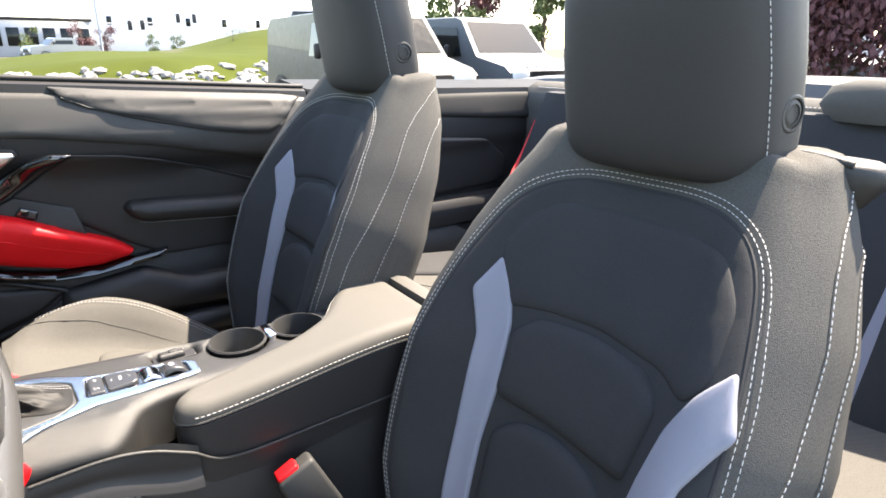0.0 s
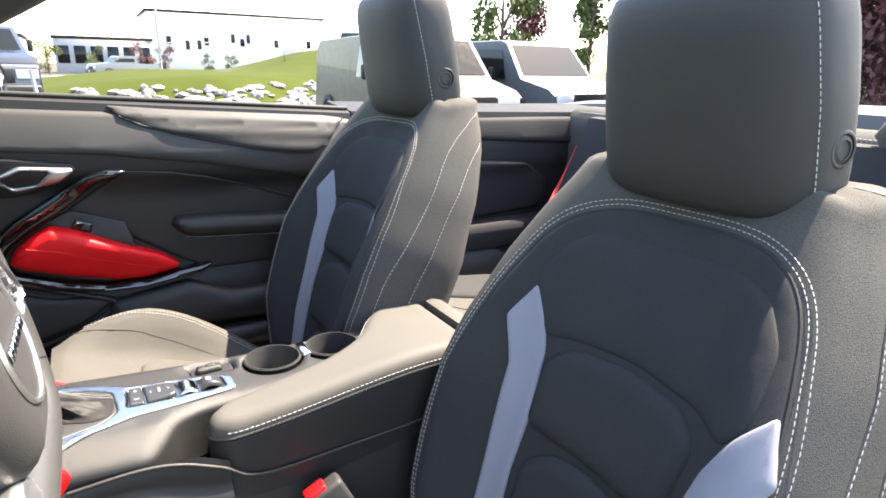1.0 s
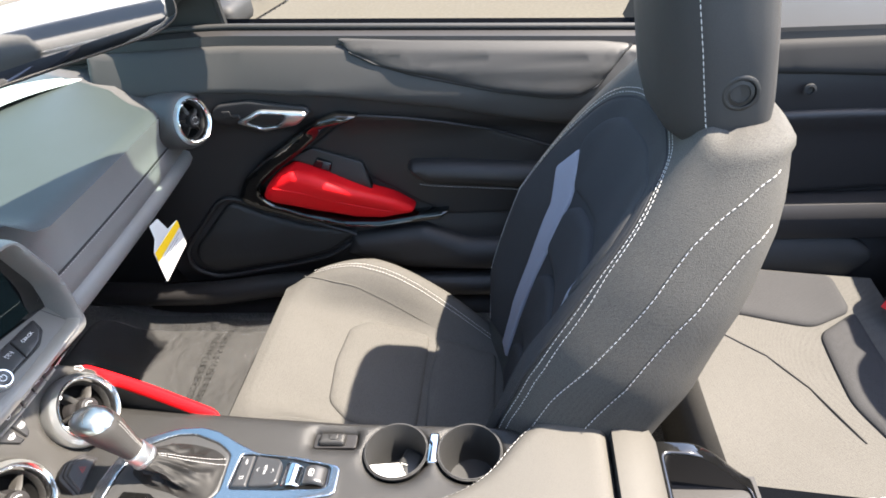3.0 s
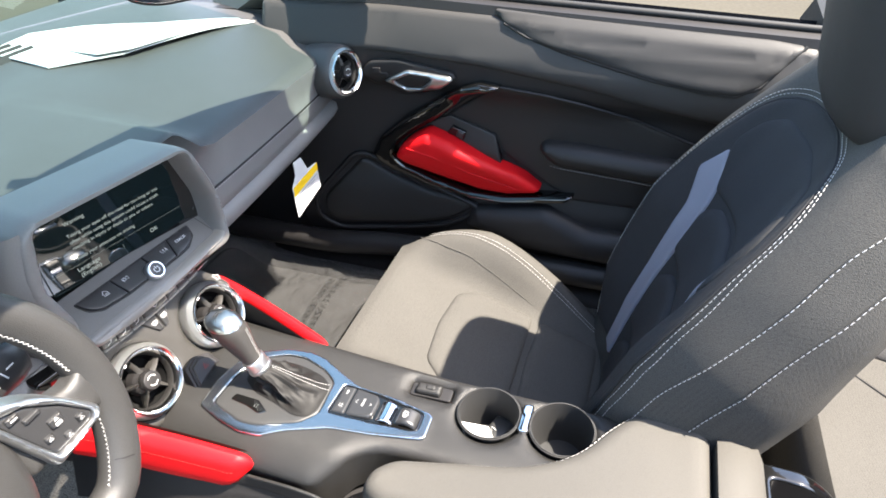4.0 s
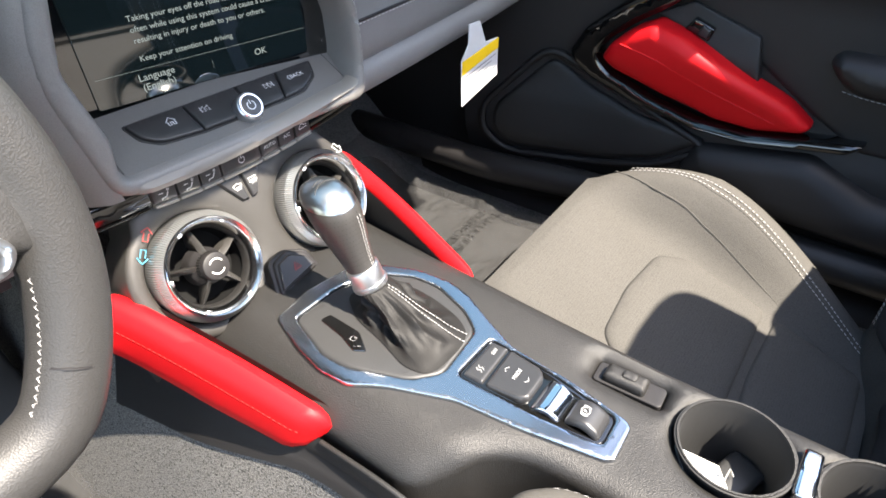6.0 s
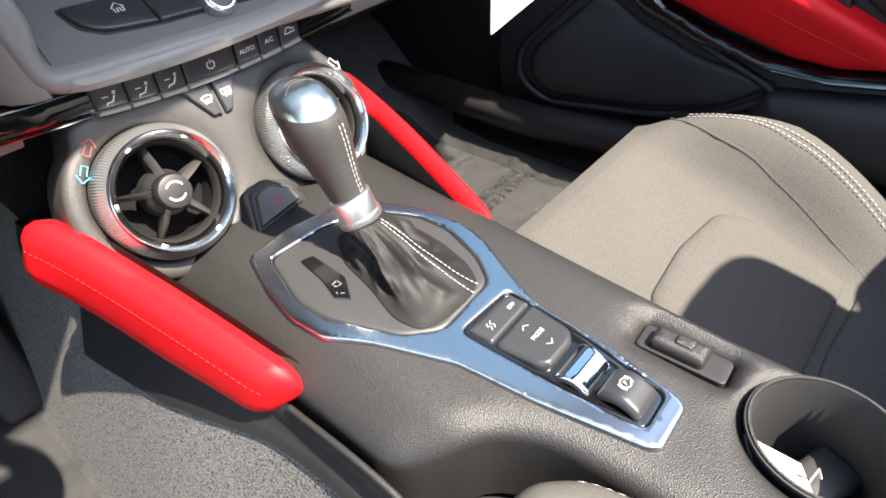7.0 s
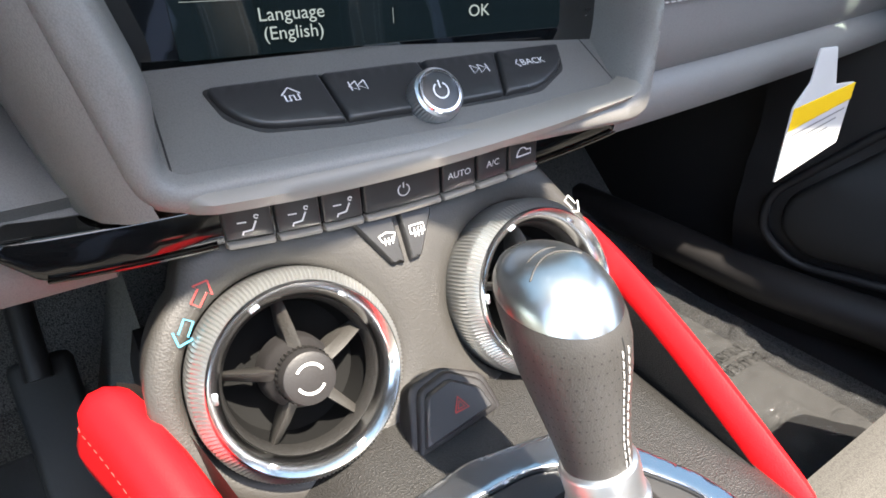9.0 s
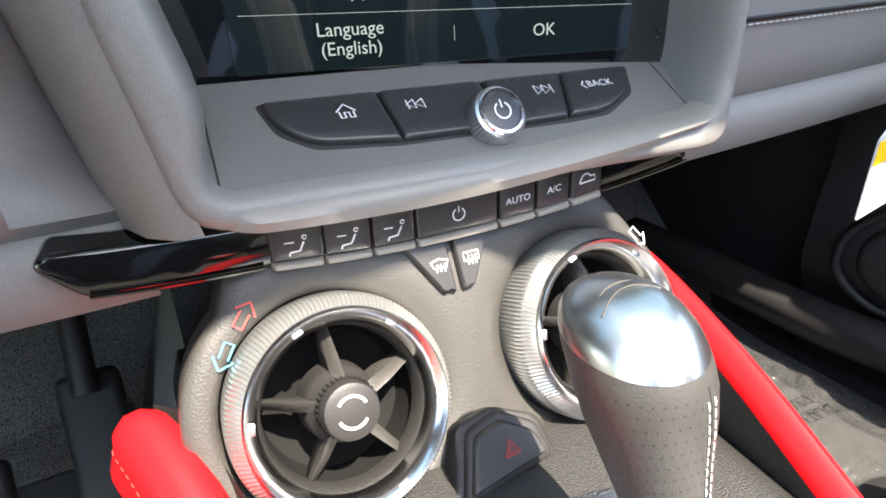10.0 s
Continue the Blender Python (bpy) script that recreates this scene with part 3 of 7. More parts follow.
def back_ring(v, cx):
    d, out = back_frame(v)
    w = back_half(v)
    deep = line_at(v, [(0, 1.1), (0.6, 1.15), (0.8, 1.04), (0.92, 0.86), (1.0, 0.62)])
    mid = back_mid(v) + Vector((cx, 0, 0))
    front = [back_point(u, v, cx) for u in np.linspace(-1, 1, 29)]
    lift = d * 0.04 * smooth((v - 0.65) / 0.35)
    rear = [mid + out * b * deep + lift * min(1.0, -b / 0.1) + Vector((s * w, 0, 0)) for s, b in ((1.03, -0.02), (1.04, -0.055), (1.02, -0.085), (0.93, -0.112), (0.7, -0.125), (0.35, -0.128), (0, -0.128), (-0.35, -0.128), (-0.7, -0.125), (-0.93, -0.112), (-1.02, -0.085), (-1.04, -0.055), (-1.03, -0.02))]
    return front + rear


def backrest(cx):
    rings = []
    for v in list(np.linspace(-0.08, 0.94, 26)) + [0.97, 1.0, 1.012, 1.024, 1.036, 1.046, 1.054, 1.06]:
        vv = min(v, 1.0)
        d, out = back_frame(vv)
        ring = back_ring(vv, cx)
        if v > 1.0:
            mid = back_mid(vv) + Vector((cx, 0, 0))
            k = (v - 1) / 0.06
            centre = mid + out * -0.05 + d * 0.028 * math.sin(k * math.pi / 2)
            f = math.sqrt(max(0.03, 1 - k * k))
            ring = [centre + (p - mid - out * -0.05) * (0.25 + 0.75 * f) for p in ring]
        rings.append(ring)
    return loft(rings)


BLEN = 0.62


def back_map(cx):
    return surface_map(lambda a, b: back_point(a / back_half(min(max(b / BLEN, 0), 1)), b / BLEN, cx), -1)


def ring_run(cx, pairs, n=60, lift=0.0018):
    """A run along the side of the backrest through (index on its section, v) pairs."""
    out = []
    for at in spline([(s, v, 0) for s, v in pairs], max(2, n // len(pairs))):
        s, v = at.x, at.y
        ring = back_ring(v, cx)
        m = len(ring)
        i = int(math.floor(s))
        p = ring[i % m].lerp(ring[(i + 1) % m], s - i)
        mid = back_mid(v) + Vector((cx, 0, 0)) + back_frame(v)[1] * -0.03
        out.append(p + (p - mid).normalized() * lift)
    return out


def cush_point(u, v, cx=0.0):
    """Top of the cushion: v from 0 at the back to 1 at the front edge, then down the front to 1.3."""
    a = abs(u)
    w = line_at(v, [(0, 0.205), (0.25, 0.24), (0.6, 0.262), (0.85, 0.245), (1.0, 0.205), (1.3, 0.19)])
    y = -0.06 + 0.44 * min(v, 1) + 0.022 * smooth((v - 0.9) / 0.4)
    z = 0.398 + 0.15 * min(v, 1) - 0.17 * max(0, v - 0.93) / 0.37 * smooth((v - 0.9) / 0.25)
    lift = 0.084 * max(0.0, math.sin(math.pi * min(1.0, (max(v, 0.0) ** 1.25 + 0.05) / 1.02))) ** 1.1
    z += lift * smooth((a - 0.46) / 0.30) - 0.10 * smooth((a - 0.84) / 0.22)
    return Vector((cx + u * w, y, z))


def cushion(cx):
    rings = []
    for v in list(np.linspace(0, 0.9, 19)) + [0.94, 0.97, 1.0, 1.05, 1.1, 1.16, 1.23, 1.3]:
        top = [cush_point(u, v, cx) for u in np.linspace(-1, 1, 33)]
        low = 0.26
        rings.append(top + [Vector((top[-1].x, top[-1].y, 0.34)), Vector((top[-1].x - 0.03, top[-1].y, low)), Vector((top[0].x + 0.03, top[0].y, low)), Vector((top[0].x, top[0].y, 0.34))])
    return loft(rings)


def cush_map(cx):
    half = lambda v: line_at(v, [(0, 0.205), (0.25, 0.24), (0.6, 0.262), (0.85, 0.245), (1.0, 0.205), (1.3, 0.19)])
    return surface_map(lambda a, b: cush_point(a / half((b + 0.06) / 0.44), (b + 0.06) / 0.44, cx), 1)


HEAD_C, HEAD_T = Vector((0, -0.288, 1.093)), radians(-9)


def head_point(cx, k, a):
    s = math.sin(k * math.pi / 2)
    f = (1 - abs(s) ** 6) ** 0.35 if abs(s) < 1 else 0.0
    half = (0.131 + 0.006 * (1 - k) / 2 - 0.012 * max(0, k)) * (0.80 + 0.20 * f)
    deep = 0.055 * (0.42 + 0.58 * f)
    ca, sa = math.cos(a), math.sin(a)
    px = half * math.copysign(abs(ca) ** 0.42, ca)
    py = deep * math.copysign(abs(sa) ** 0.62, sa) - 0.018 * (px / 0.13) ** 2
    shrink = 1.0 if abs(k) < 0.98 else 0.5
    return HEAD_C + Vector((cx, 0, 0)) + Matrix.Rotation(HEAD_T, 3, "X") @ Vector((px * shrink, py * shrink, 0.114 * s))


def headrest(cx):
    return loft([[head_point(cx, k, 2 * math.pi * j / 40) for j in range(40)] for k in [-1, -0.985] + list(np.linspace(-0.95, 0.95, 19)) + [0.985, 1]])


def front_seat(cx, name, label, other_stripe):
    seat = thing(name, label, "car seat", "front seats")
    bm_, cm_ = back_map(cx), cush_map(cx)
    part("cushion", cushion(cx), KNIT, seat)
    part("backrest", backrest(cx), KNIT, seat)
    head = part("headrest", headrest(cx), HEADVINYL, seat, "dark grey leatherette headrest")
    # dark centre panel of the backrest
    half = [(0.0, 0.584), (0.080, 0.579), (0.130, 0.560), (0.162, 0.527), (0.184, 0.472), (0.202, 0.40), (0.212, 0.31), (0.208, 0.20), (0.192, 0.10), (0.165, 0.02)]
    loop = [(-a - 0.012 * smooth(a / 0.1), b) for a, b in half[:0:-1]] + [(a - 0.010, b) for a, b in half]
    loop = [tuple(p)[:2] for p in spline([(a, b, 0) for a, b in loop], 4)]
    part("back_panel", pad(loop, bm_, 0.0035, 0.008, 0.012, 0.004), CLOTH, seat, "dark smooth cloth centre panel")
    part("piping", tube([bm_(a, b, 0.0005) for a, b in loop], 0.0022, 6), CLOTH, seat)
    sewing = []
    for off in (0.0065, 0.0125):
        run = []
        for i, (a, b) in enumerate(loop):
            p, q = loop[max(i - 1, 0)], loop[min(i + 1, len(loop) - 1)]
            d = Vector((q[0] - p[0], q[1] - p[1])).normalized()
            run.append(bm_(a - d.y * off, b + d.x * off, 0.0012))
        sewing.append(stitches(run, 0.0046, 0.0022, 0.0005))
    # quilted cushions of the panel
    hi = rounded([(0.120, 0.395), (0.146, 0.470), (0.126, 0.518), (0.090, 0.545), (0.0, 0.552), (-0.100, 0.547), (-0.146, 0.532), (-0.178, 0.490), (-0.186, 0.420), (-0.165, 0.392), (-0.12, 0.408), (-0.02, 0.418), (0.06, 0.410)], 0.018)
    part("upper_quilt", pad(hi, lambda a, b, w: bm_(a, b, w + 0.003), 0.005, 0.018, 0.014, 0.003), CLOTH, seat)
    for lo, up in ((0.285, 0.404), (0.13, 0.274), (0.0, 0.115)):
        w0 = 0.105 if lo > 0.2 else 0.085 if lo > 0.1 else 0.065
        q = rounded([(-w0 - 0.018, lo), (w0 - 0.018, lo), (w0 - 0.012, up - 0.035), (w0 - 0.045, up - 0.004), (-0.02, up + 0.006), (-w0 + 0.005, up - 0.002), (-w0 - 0.030, up - 0.03)], 0.016)
        part("lumbar_quilt", pad(q, lambda a, b, w: bm_(a, b, w + 0.003), 0.011, 0.020, 0.014, 0.003), CLOTH, seat)
    for s in (1, -1):
        band = [(0.160, 0.454), (0.180, 0.402), (0.158, 0.345), (0.150, 0.24), (0.140, 0.12), (0.122, 0.02), (0.084, 0.02), (0.098, 0.12), (0.106, 0.215), (0.105, 0.30), (0.118, 0.378), (0.136, 0.418)]
        band = [(a - 0.020, b) if s > 0 else (other_stripe[0] - a, b + other_stripe[1]) for a, b in band]
        part("pale_stripe", pad(rounded(band, 0.006, 3), lambda a, b, w: bm_(a, b, w + 0.0045), 0.0045, 0.005, 0.007, 0.004), STRIPE, seat, "pale grey cloth stripe")
    # side seams of the bolsters
    for pairs in ([(-3.2, 0.985), (-2.2, 0.96), (-1.2, 0.905), (-0.5, 0.79), (0.0, 0.58), (0.35, 0.32), (0.6, 0.05)], [(-3.4, 0.915), (-2.6, 0.87), (-1.9, 0.77), (-1.4, 0.60), (-1.05, 0.40), (-0.85, 0.05)]):
        run = ring_run(cx, [(s + 42, v) for s, v in pairs])
        sewing.append(stitches(run, 0.0046, 0.0024, 0.0006))
        part("bolster_seam", tube(ring_run(cx, [(s + 42, v) for s, v in pairs], 60, 0.0), 0.0011, 5), KNIT, seat)
        mirror = ring_run(cx, [(28 - s, v) for s, v in pairs])
        sewing.append(stitches(mirror, 0.0046, 0.0024, 0.0006))
    for row in sewing:
        part("stitching", row, THREAD, seat, "white seam stitching")
    # cushion quilting and seams
    for poly in ([(-0.118, 0.088), (0.118, 0.088), (0.122, 0.20), (0.09, 0.238), (0.0, 0.246), (-0.09, 0.238), (-0.122, 0.20)], [(-0.11, -0.045), (0.11, -0.045), (0.116, 0.072), (0.0, 0.078), (-0.116, 0.072)]):
        part("seat_quilt", pad(rounded(poly, 0.014), cm_, 0.008, 0.02, 0.014, 0.003), KNIT, seat)
    csew = []
    for s in (1, -1):
        line = spline([(s * 0.10, -0.05, 0), (s * 0.128, 0.04, 0), (s * 0.150, 0.14, 0), (s * 0.165, 0.22, 0), (s * 0.170, 0.285, 0), (s * 0.185, 0.335, 0), (s * 0.20, 0.355, 0)], 8)
        crest = spline([(s * 0.135, -0.05, 0), (s * 0.162, 0.04, 0), (s * 0.181, 0.14, 0), (s * 0.191, 0.22, 0), (s * 0.192, 0.285, 0), (s * 0.190, 0.330, 0)], 8)
        for off in (0.0, 0.007):
            csew.append(stitches([cm_(p.x + s * off, p.y, 0.0014) for p in crest], 0.0046, 0.0022, 0.00055))
        part("cushion_seam", tube([cm_(p.x - s * 0.004, p.y, -0.0006) for p in line], 0.0016, 5), KNIT, seat)
    for row in csew:
        part("stitching", row, THREAD, seat, "white seam stitching")
    # head restraint: seams and the release button on its side
    for s in (1, -1):
        ang = math.pi / 2 - s * 1.13
        run = [head_point(cx, k, ang - s * 0.08 * smooth((0.4 - k) / 1.3)) + Vector((s * 0.0004, 0.0012, 0)) for k in np.linspace(-0.93, 0.95, 50)]
        part("headrest_seam", tube([p - Vector((s * 0.003, 0, 0)) for p in run], 0.0014, 5), DARKPL, head)
        part("headrest_stitching", stitches(run, 0.0046, 0.0022, 0.00055), THREAD, head)
    bt = Matrix.Translation(head_point(cx, -0.26, math.pi) + Vector((0.001, 0, 0))) @ Matrix.Rotation(radians(-90), 4, "Y") @ Matrix.Rotation(radians(-6), 4, "X")
    btn = part("release_button", lathe([(0.0185, -0.004), (0.0185, 0.0015), (0.0165, 0.0028), (0.0145, 0.0022), (0.0138, -0.001), (0.0138, -0.004)], bt, 36, True), PLASTIC, head, "round grey release button")
    part("button_cap", lathe([(0.0136, -0.003), (0.013, 0.0015), (0.0095, 0.0025), (0.009, 0.0012), (0, 0.0008)], bt, 30), PLASTIC, btn)
    return seat


passenger_seat = front_seat(0.33, "front_seat", "black and grey cloth front passenger bucket seat in sun", (0.012, 0.0))
driver_seat = front_seat(0.33, "front_seat", "black cloth driver bucket seat with pale grey stripes", (-0.042, -0.012))
driver_seat.location = (-0.69, -0.02, -0.05)
belt_guide = thing("belt_guide", "grey plastic seat belt guide on the driver seat shoulder", "belt guide")
bg = [(-0.075, -0.04), (-0.02, -0.05), (0.05, -0.045), (0.065, 0.0), (0.02, 0.03), (-0.05, 0.025), (-0.085, 0.0)]
part("guide_body", loft([[Vector((-0.515 + x * sc, -0.37 + y * sc, z)) for x, y in rounded(bg, 0.03, 4)] for sc, z in ((0.5, 0.915), (0.70, 0.937), (0.72, 0.948), (0.68, 0.955), (0.58, 0.959), (0.3, 0.960))]), PLASTIC, belt_guide)
part("guide_rib", tube(spline([(-0.548, -0.358, 0.957), (-0.515, -0.353, 0.962), (-0.485, -0.365, 0.959), (-0.478, -0.38, 0.956)]), 0.005, 8), PLASTIC, belt_guide)


# ---- dashboard ----
def dash_ring(x):
    e = abs(x) / 0.68
    cy, cz = 0.522 + 0.042 * e ** 2 + 0.045 * smooth((0.137 - abs(x - 0.004)) / 0.012) , 0.914 - 0.012 * e ** 2
    deep = 0.10 * smooth((0.178 - abs(x + 0.36)) / 0.012)
    pts = [(1.25, 0.965), (1.05, 0.962), (0.9, 0.962), (0.75, 0.955), (0.65, 0.94), (cy + 0.06 + deep * 0.4, cz + 0.014), (cy + 0.025 + deep * 0.8, cz + 0.006), (cy + 0.008 + deep, cz + 0.001), (cy + deep, cz - 0.008),
           (cy + 0.006 + deep, cz - 0.03), (cy + 0.012 + deep, 0.86), (cy + 0.014, 0.838), (cy + 0.016, 0.81), (cy + 0.02, 0.793), (cy + 0.027, 0.786), (cy + 0.018, 0.780), (cy + 0.016, 0.765), (cy + 0.026, 0.750), (cy + 0.06, 0.738),
           (cy + 0.16, 0.70), (cy + 0.3, 0.62), (1.25, 0.55)]
    mid = smooth((0.185 - abs(x - 0.004)) / 0.05)
    for i, (y, z) in ((3, (0.74, 0.957)), (4, (0.64, 0.953)), (5, (0.58, 0.950)), (6, (0.548, 0.949)), (7, (0.538, 0.947)), (8, (0.536, 0.945)), (9, (0.60, 0.94)), (10, (0.60, 0.86)), (11, (0.60, 0.838)), (12, (0.60, 0.81))):
        pts[i] = (pts[i][0] + (y - pts[i][0]) * mid, pts[i][1] + (z - pts[i][1]) * mid)
    return [Vector((x, y, z)) for y, z in pts]


dash = thing("dashboard", "dark soft-touch dashboard with pale stitching under the windscreen", "dashboard")
dash_rings = [dash_ring(x) for x in sorted(list(np.linspace(-0.70, 0.70, 57)) + [-0.537, -0.534, -0.53, -0.526, -0.194, -0.19, -0.186, -0.183, -0.133, -0.13, -0.127, -0.124, -0.121, 0.129, 0.132, 0.135, 0.138, 0.141])]
part("dash_top", loft([r[:9] for r in dash_rings], closed=False), SOFT, dash, "black soft dashboard top")
part("dash_face", loft([r[8:18] for r in dash_rings], closed=False), ASHLIFT, dash, "ash grey dashboard face, lightened to offset its shade")
part("dash_underside", loft([r[17:] for r in dash_rings], closed=False), PLASTIC, dash, "black grained lower dashboard")


def dash_face(x, k):
    """On the passenger face of the dashboard; k from 0 at the crease to 1 at the lower seam."""
    e = abs(x) / 0.68
    cy, cz = 0.522 + 0.042 * e ** 2, 0.914 - 0.012 * e ** 2
    z = cz - 0.03 + k * (0.793 - cz + 0.03)
    return Vector((x, cy + 0.006 + 0.014 * k - 0.0015, z))


part("seam", tube([dash_face(x, 0.55) + Vector((0, -0.0005, 0.003)) for x in np.linspace(0.13, 0.56, 40)], 0.0017, 6), DARKPL, dash)
part("stitching", stitches([dash_face(x, 0.55) + Vector((0, -0.001, 0)) for x in np.linspace(0.13, 0.56, 60)], 0.0042, 0.0022, 0.0007), THREAD, dash)
# defroster slots along the foot of the windscreen
for k in range(5):
    part("defroster_slat", loft([[Vector((x, 1.0 + 0.028 * k, 0.962)), Vector((x, 1.012 + 0.028 * k, 0.971)), Vector((x, 1.016 + 0.028 * k, 0.962))] for x in np.linspace(-0.45, 0.35, 14)]), DARKPL, dash)

# instrument hood and dials
hood = thing("instrument_cluster", "hooded black instrument cluster with round dials", "instrument cluster")
CL = (-0.36, 0.93)
arch_out = [Vector((CL[0] + 0.185 * math.copysign(abs(math.cos(a)) ** 0.7, math.cos(a)), 0, CL[1] - 0.02 + 0.152 * abs(math.sin(a)) ** 0.8)) for a in np.linspace(0, math.pi, 31)]


def hood_row(y, s, dz=0.0):
    return [Vector((CL[0] + (p.x - CL[0]) * s, y, CL[1] + (p.z - CL[1]) * s + dz)) for p in arch_out]


part("hood", loft([hood_row(0.90, 0.80, -0.04), hood_row(0.80, 0.93, -0.02), hood_row(0.70, 1.03, -0.008), hood_row(0.60, 1.06, 0.0), hood_row(0.53, 1.045, 0.002), hood_row(0.495, 1.02, 0.001), hood_row(0.485, 1.0), hood_row(0.478, 0.985), hood_row(0.478, 0.955), hood_row(0.486, 0.94), hood_row(0.56, 0.9)], closed=False), SOFT, hood)
part("hood_trim", tube(hood_row(0.477, 0.968), 0.0035, 8), CHROME, hood, "bright chrome edge")
part("dial_plate", loft([[Vector((CL[0] + s * 0.162, 0.555, z)) for z in (0.74, 0.85, 0.92, 0.955 + 0.065 * (1 - s * s))] for s in np.linspace(-1, 1, 9)], closed=False), DARKPL, hood)
dial_map = plane_map((-0.285, 0.549, 0.945), (1, 0, 0), (0, 0.1, 1))
part("dial_ring", join(*[lathe([(0.056, 0), (0.056, 0.006), (0.052, 0.006), (0.052, 0)], Matrix.Translation((cx, 0.552, 0.945)) @ Matrix.Rotation(radians(90), 4, "X"), 48, True) for cx in (-0.285, -0.44)]), DARKPL, hood)
ticks, numbers = [], []
for k in range(41):
    a = radians(225 - 270 * k / 40)
    r0 = 0.043 if k % 4 == 0 else 0.046
    ticks.append(line_mark([(r0 * math.cos(a), r0 * math.sin(a)), (0.049 * math.cos(a), 0.049 * math.sin(a))], 0.0012 if k % 4 == 0 else 0.0006, dial_map, 0.001))
    if k % 4 == 0:
        numbers.append(letters(str(20 * k // 4), 0.009, shifted(dial_map, 0.036 * math.cos(a), 0.036 * math.sin(a), 0.001)))
part("dial_marks", join(*ticks, *numbers), THREAD, hood)
part("needle", line_mark([(-0.004, 0.003), (0.034, -0.024)], 0.0022, dial_map, 0.003), RED, hood, "red speedometer needle")

WARM = material("grey_brown_plastic", (0.031, 0.029, 0.0265), 0.5, grain=0.25, scale=900, bump=0.35)


BOWL = material("vent_bowl", (0.006, 0.006, 0.006), 0.85, spec=0.1)
BEZEL = material("bezel_chrome", (0.72, 0.73, 0.74), 0.2, metal=1.0, grain=0.1, scale=200, patch=0.08)
KNURL = material("knurled_silver", (0.46, 0.47, 0.47), 0.34, metal=0.9, patch=0.05)


# ---- round side vent on the dashboard end ----
def vent(name, m, radius, label, fins=5, deep=0.03):
    """A round air vent: knurled ring, bright bezel, dark bowl, blades and a turning hub; it faces along z of m."""
    v = thing(name, label, "air vent", "round air vents")
    R = radius
    n = 300
    prof = [(R * 1.0, -0.012), (R * 1.0, 0.003), (R * 0.985, 0.0065), (R * 0.93, 0.0105), (R * 0.87, 0.0140)]
    rings = []
    for i, (r, h) in enumerate(prof):
        rings.append([m @ Vector(((r - (0.0009 if k % 2 and 0 < i < 4 else 0)) * math.cos(2 * math.pi * k / n), (r - (0.0009 if k % 2 and 0 < i < 4 else 0)) * math.sin(2 * math.pi * k / n), h)) for k in range(n)])
    part("knurled_ring", loft(rings, caps=False), KNURL, v, "knurled silver ring", smooth=False)
    part("bezel", lathe([(R * 0.885, 0.0130), (R * 0.878, 0.0152), (R * 0.86, 0.0162), (R * 0.80, 0.0138), (R * 0.755, 0.0095), (R * 0.735, 0.002), (R * 0.735, -0.006), (R * 0.885, -0.006)], m, 72, True), BEZEL, v, "bright chrome bezel")
    for k in range(6):
        a = radians(20 + 60 * k)
        part("bezel_notch", block(0.005, 0.0022, 0.001, m @ Matrix.Rotation(a, 4, "Z") @ Matrix.Translation((0, R * 0.80, 0.0142)) @ Matrix.Rotation(radians(-25), 4, "X"), 0.0005, 1), SATIN, v)
    part("bowl", lathe([(R * 0.76, 0.004), (R * 0.73, -0.004), (R * 0.66, -deep * 0.8), (R * 0.4, -deep), (0, -deep * 1.05)], m, 48), BOWL, v)
    part("inner_ring", lathe([(R * 0.737, 0.004), (R * 0.71, 0.002), (R * 0.69, -0.006), (R * 0.737, -0.006)], m, 60, True), PLASTIC, v)
    for k in range(fins):
        a = radians(90 + 360 / fins * k)
        blade = [(R * 0.2, -0.010), (R * 0.2, 0.004), (R * 0.45, 0.002), (R * 0.715, -0.004), (R * 0.715, -0.010), (R * 0.45, -0.014)]
        ring = lambda t: [m @ Matrix.Rotation(a, 4, "Z") @ Vector((x, t * (1.8 - 1.0 * x / R), z - t * 1.1)) for x, z in blade]
        part("fin", loft([ring(-0.0017), ring(0.0017)]), WARM, v)
    part("hub", lathe([(R * 0.36, -0.016), (R * 0.345, -0.005), (R * 0.32, 0.000), (R * 0.262, 0.003), (R * 0.255, 0.012), (R * 0.238, 0.0148), (R * 0.20, 0.0155), (0, 0.0155)], m, 40), DARKPL, v, "ribbed dark hub")
    part("hub_knurl", loft([[m @ Vector((R * (0.272 if k % 2 else 0.256) * math.cos(2 * math.pi * k / 72), R * (0.272 if k % 2 else 0.256) * math.sin(2 * math.pi * k / 72), h)) for k in range(72)] for h in (0.0035, 0.0095)], caps=False), PLASTIC, v, smooth=False)
    hub_map = lambda u, w, h: m @ Vector((u, w, 0.0158 + h))
    part("hub_marks", join(line_mark(circle(0, 0, R * 0.135, 12, 20, 140), R * 0.025, hub_map), line_mark(circle(0, 0, R * 0.135, 12, 200, 320), R * 0.025, hub_map)), WHITE, v)
    return v


side_vent = Matrix.Translation((0.592, 0.520, 0.872)) @ Matrix.Rotation(radians(-14), 4, "Z") @ Matrix.Rotation(radians(84), 4, "X")
vent("air_vent", side_vent, 0.047, "round chrome-ringed vent at the end of the dashboard", deep=0.035)
part("vent_pod", lathe([(0.053, -0.07), (0.054, -0.03), (0.0525, -0.006), (0.049, 0.006), (0.046, 0.008)], side_vent, 48), SOFT, dash)

# ---- centre stack ----
stack = thing("centre_stack", "screen housing with buttons above a row of climate keys", "centre stack")


def stk(y):
    """Upright plane of the centre stack, turned a little towards the driver."""
    return lambda u, v, w: Vector((u - 0.08 * w, y - 0.08 * u - w, v - 0.02 * u))


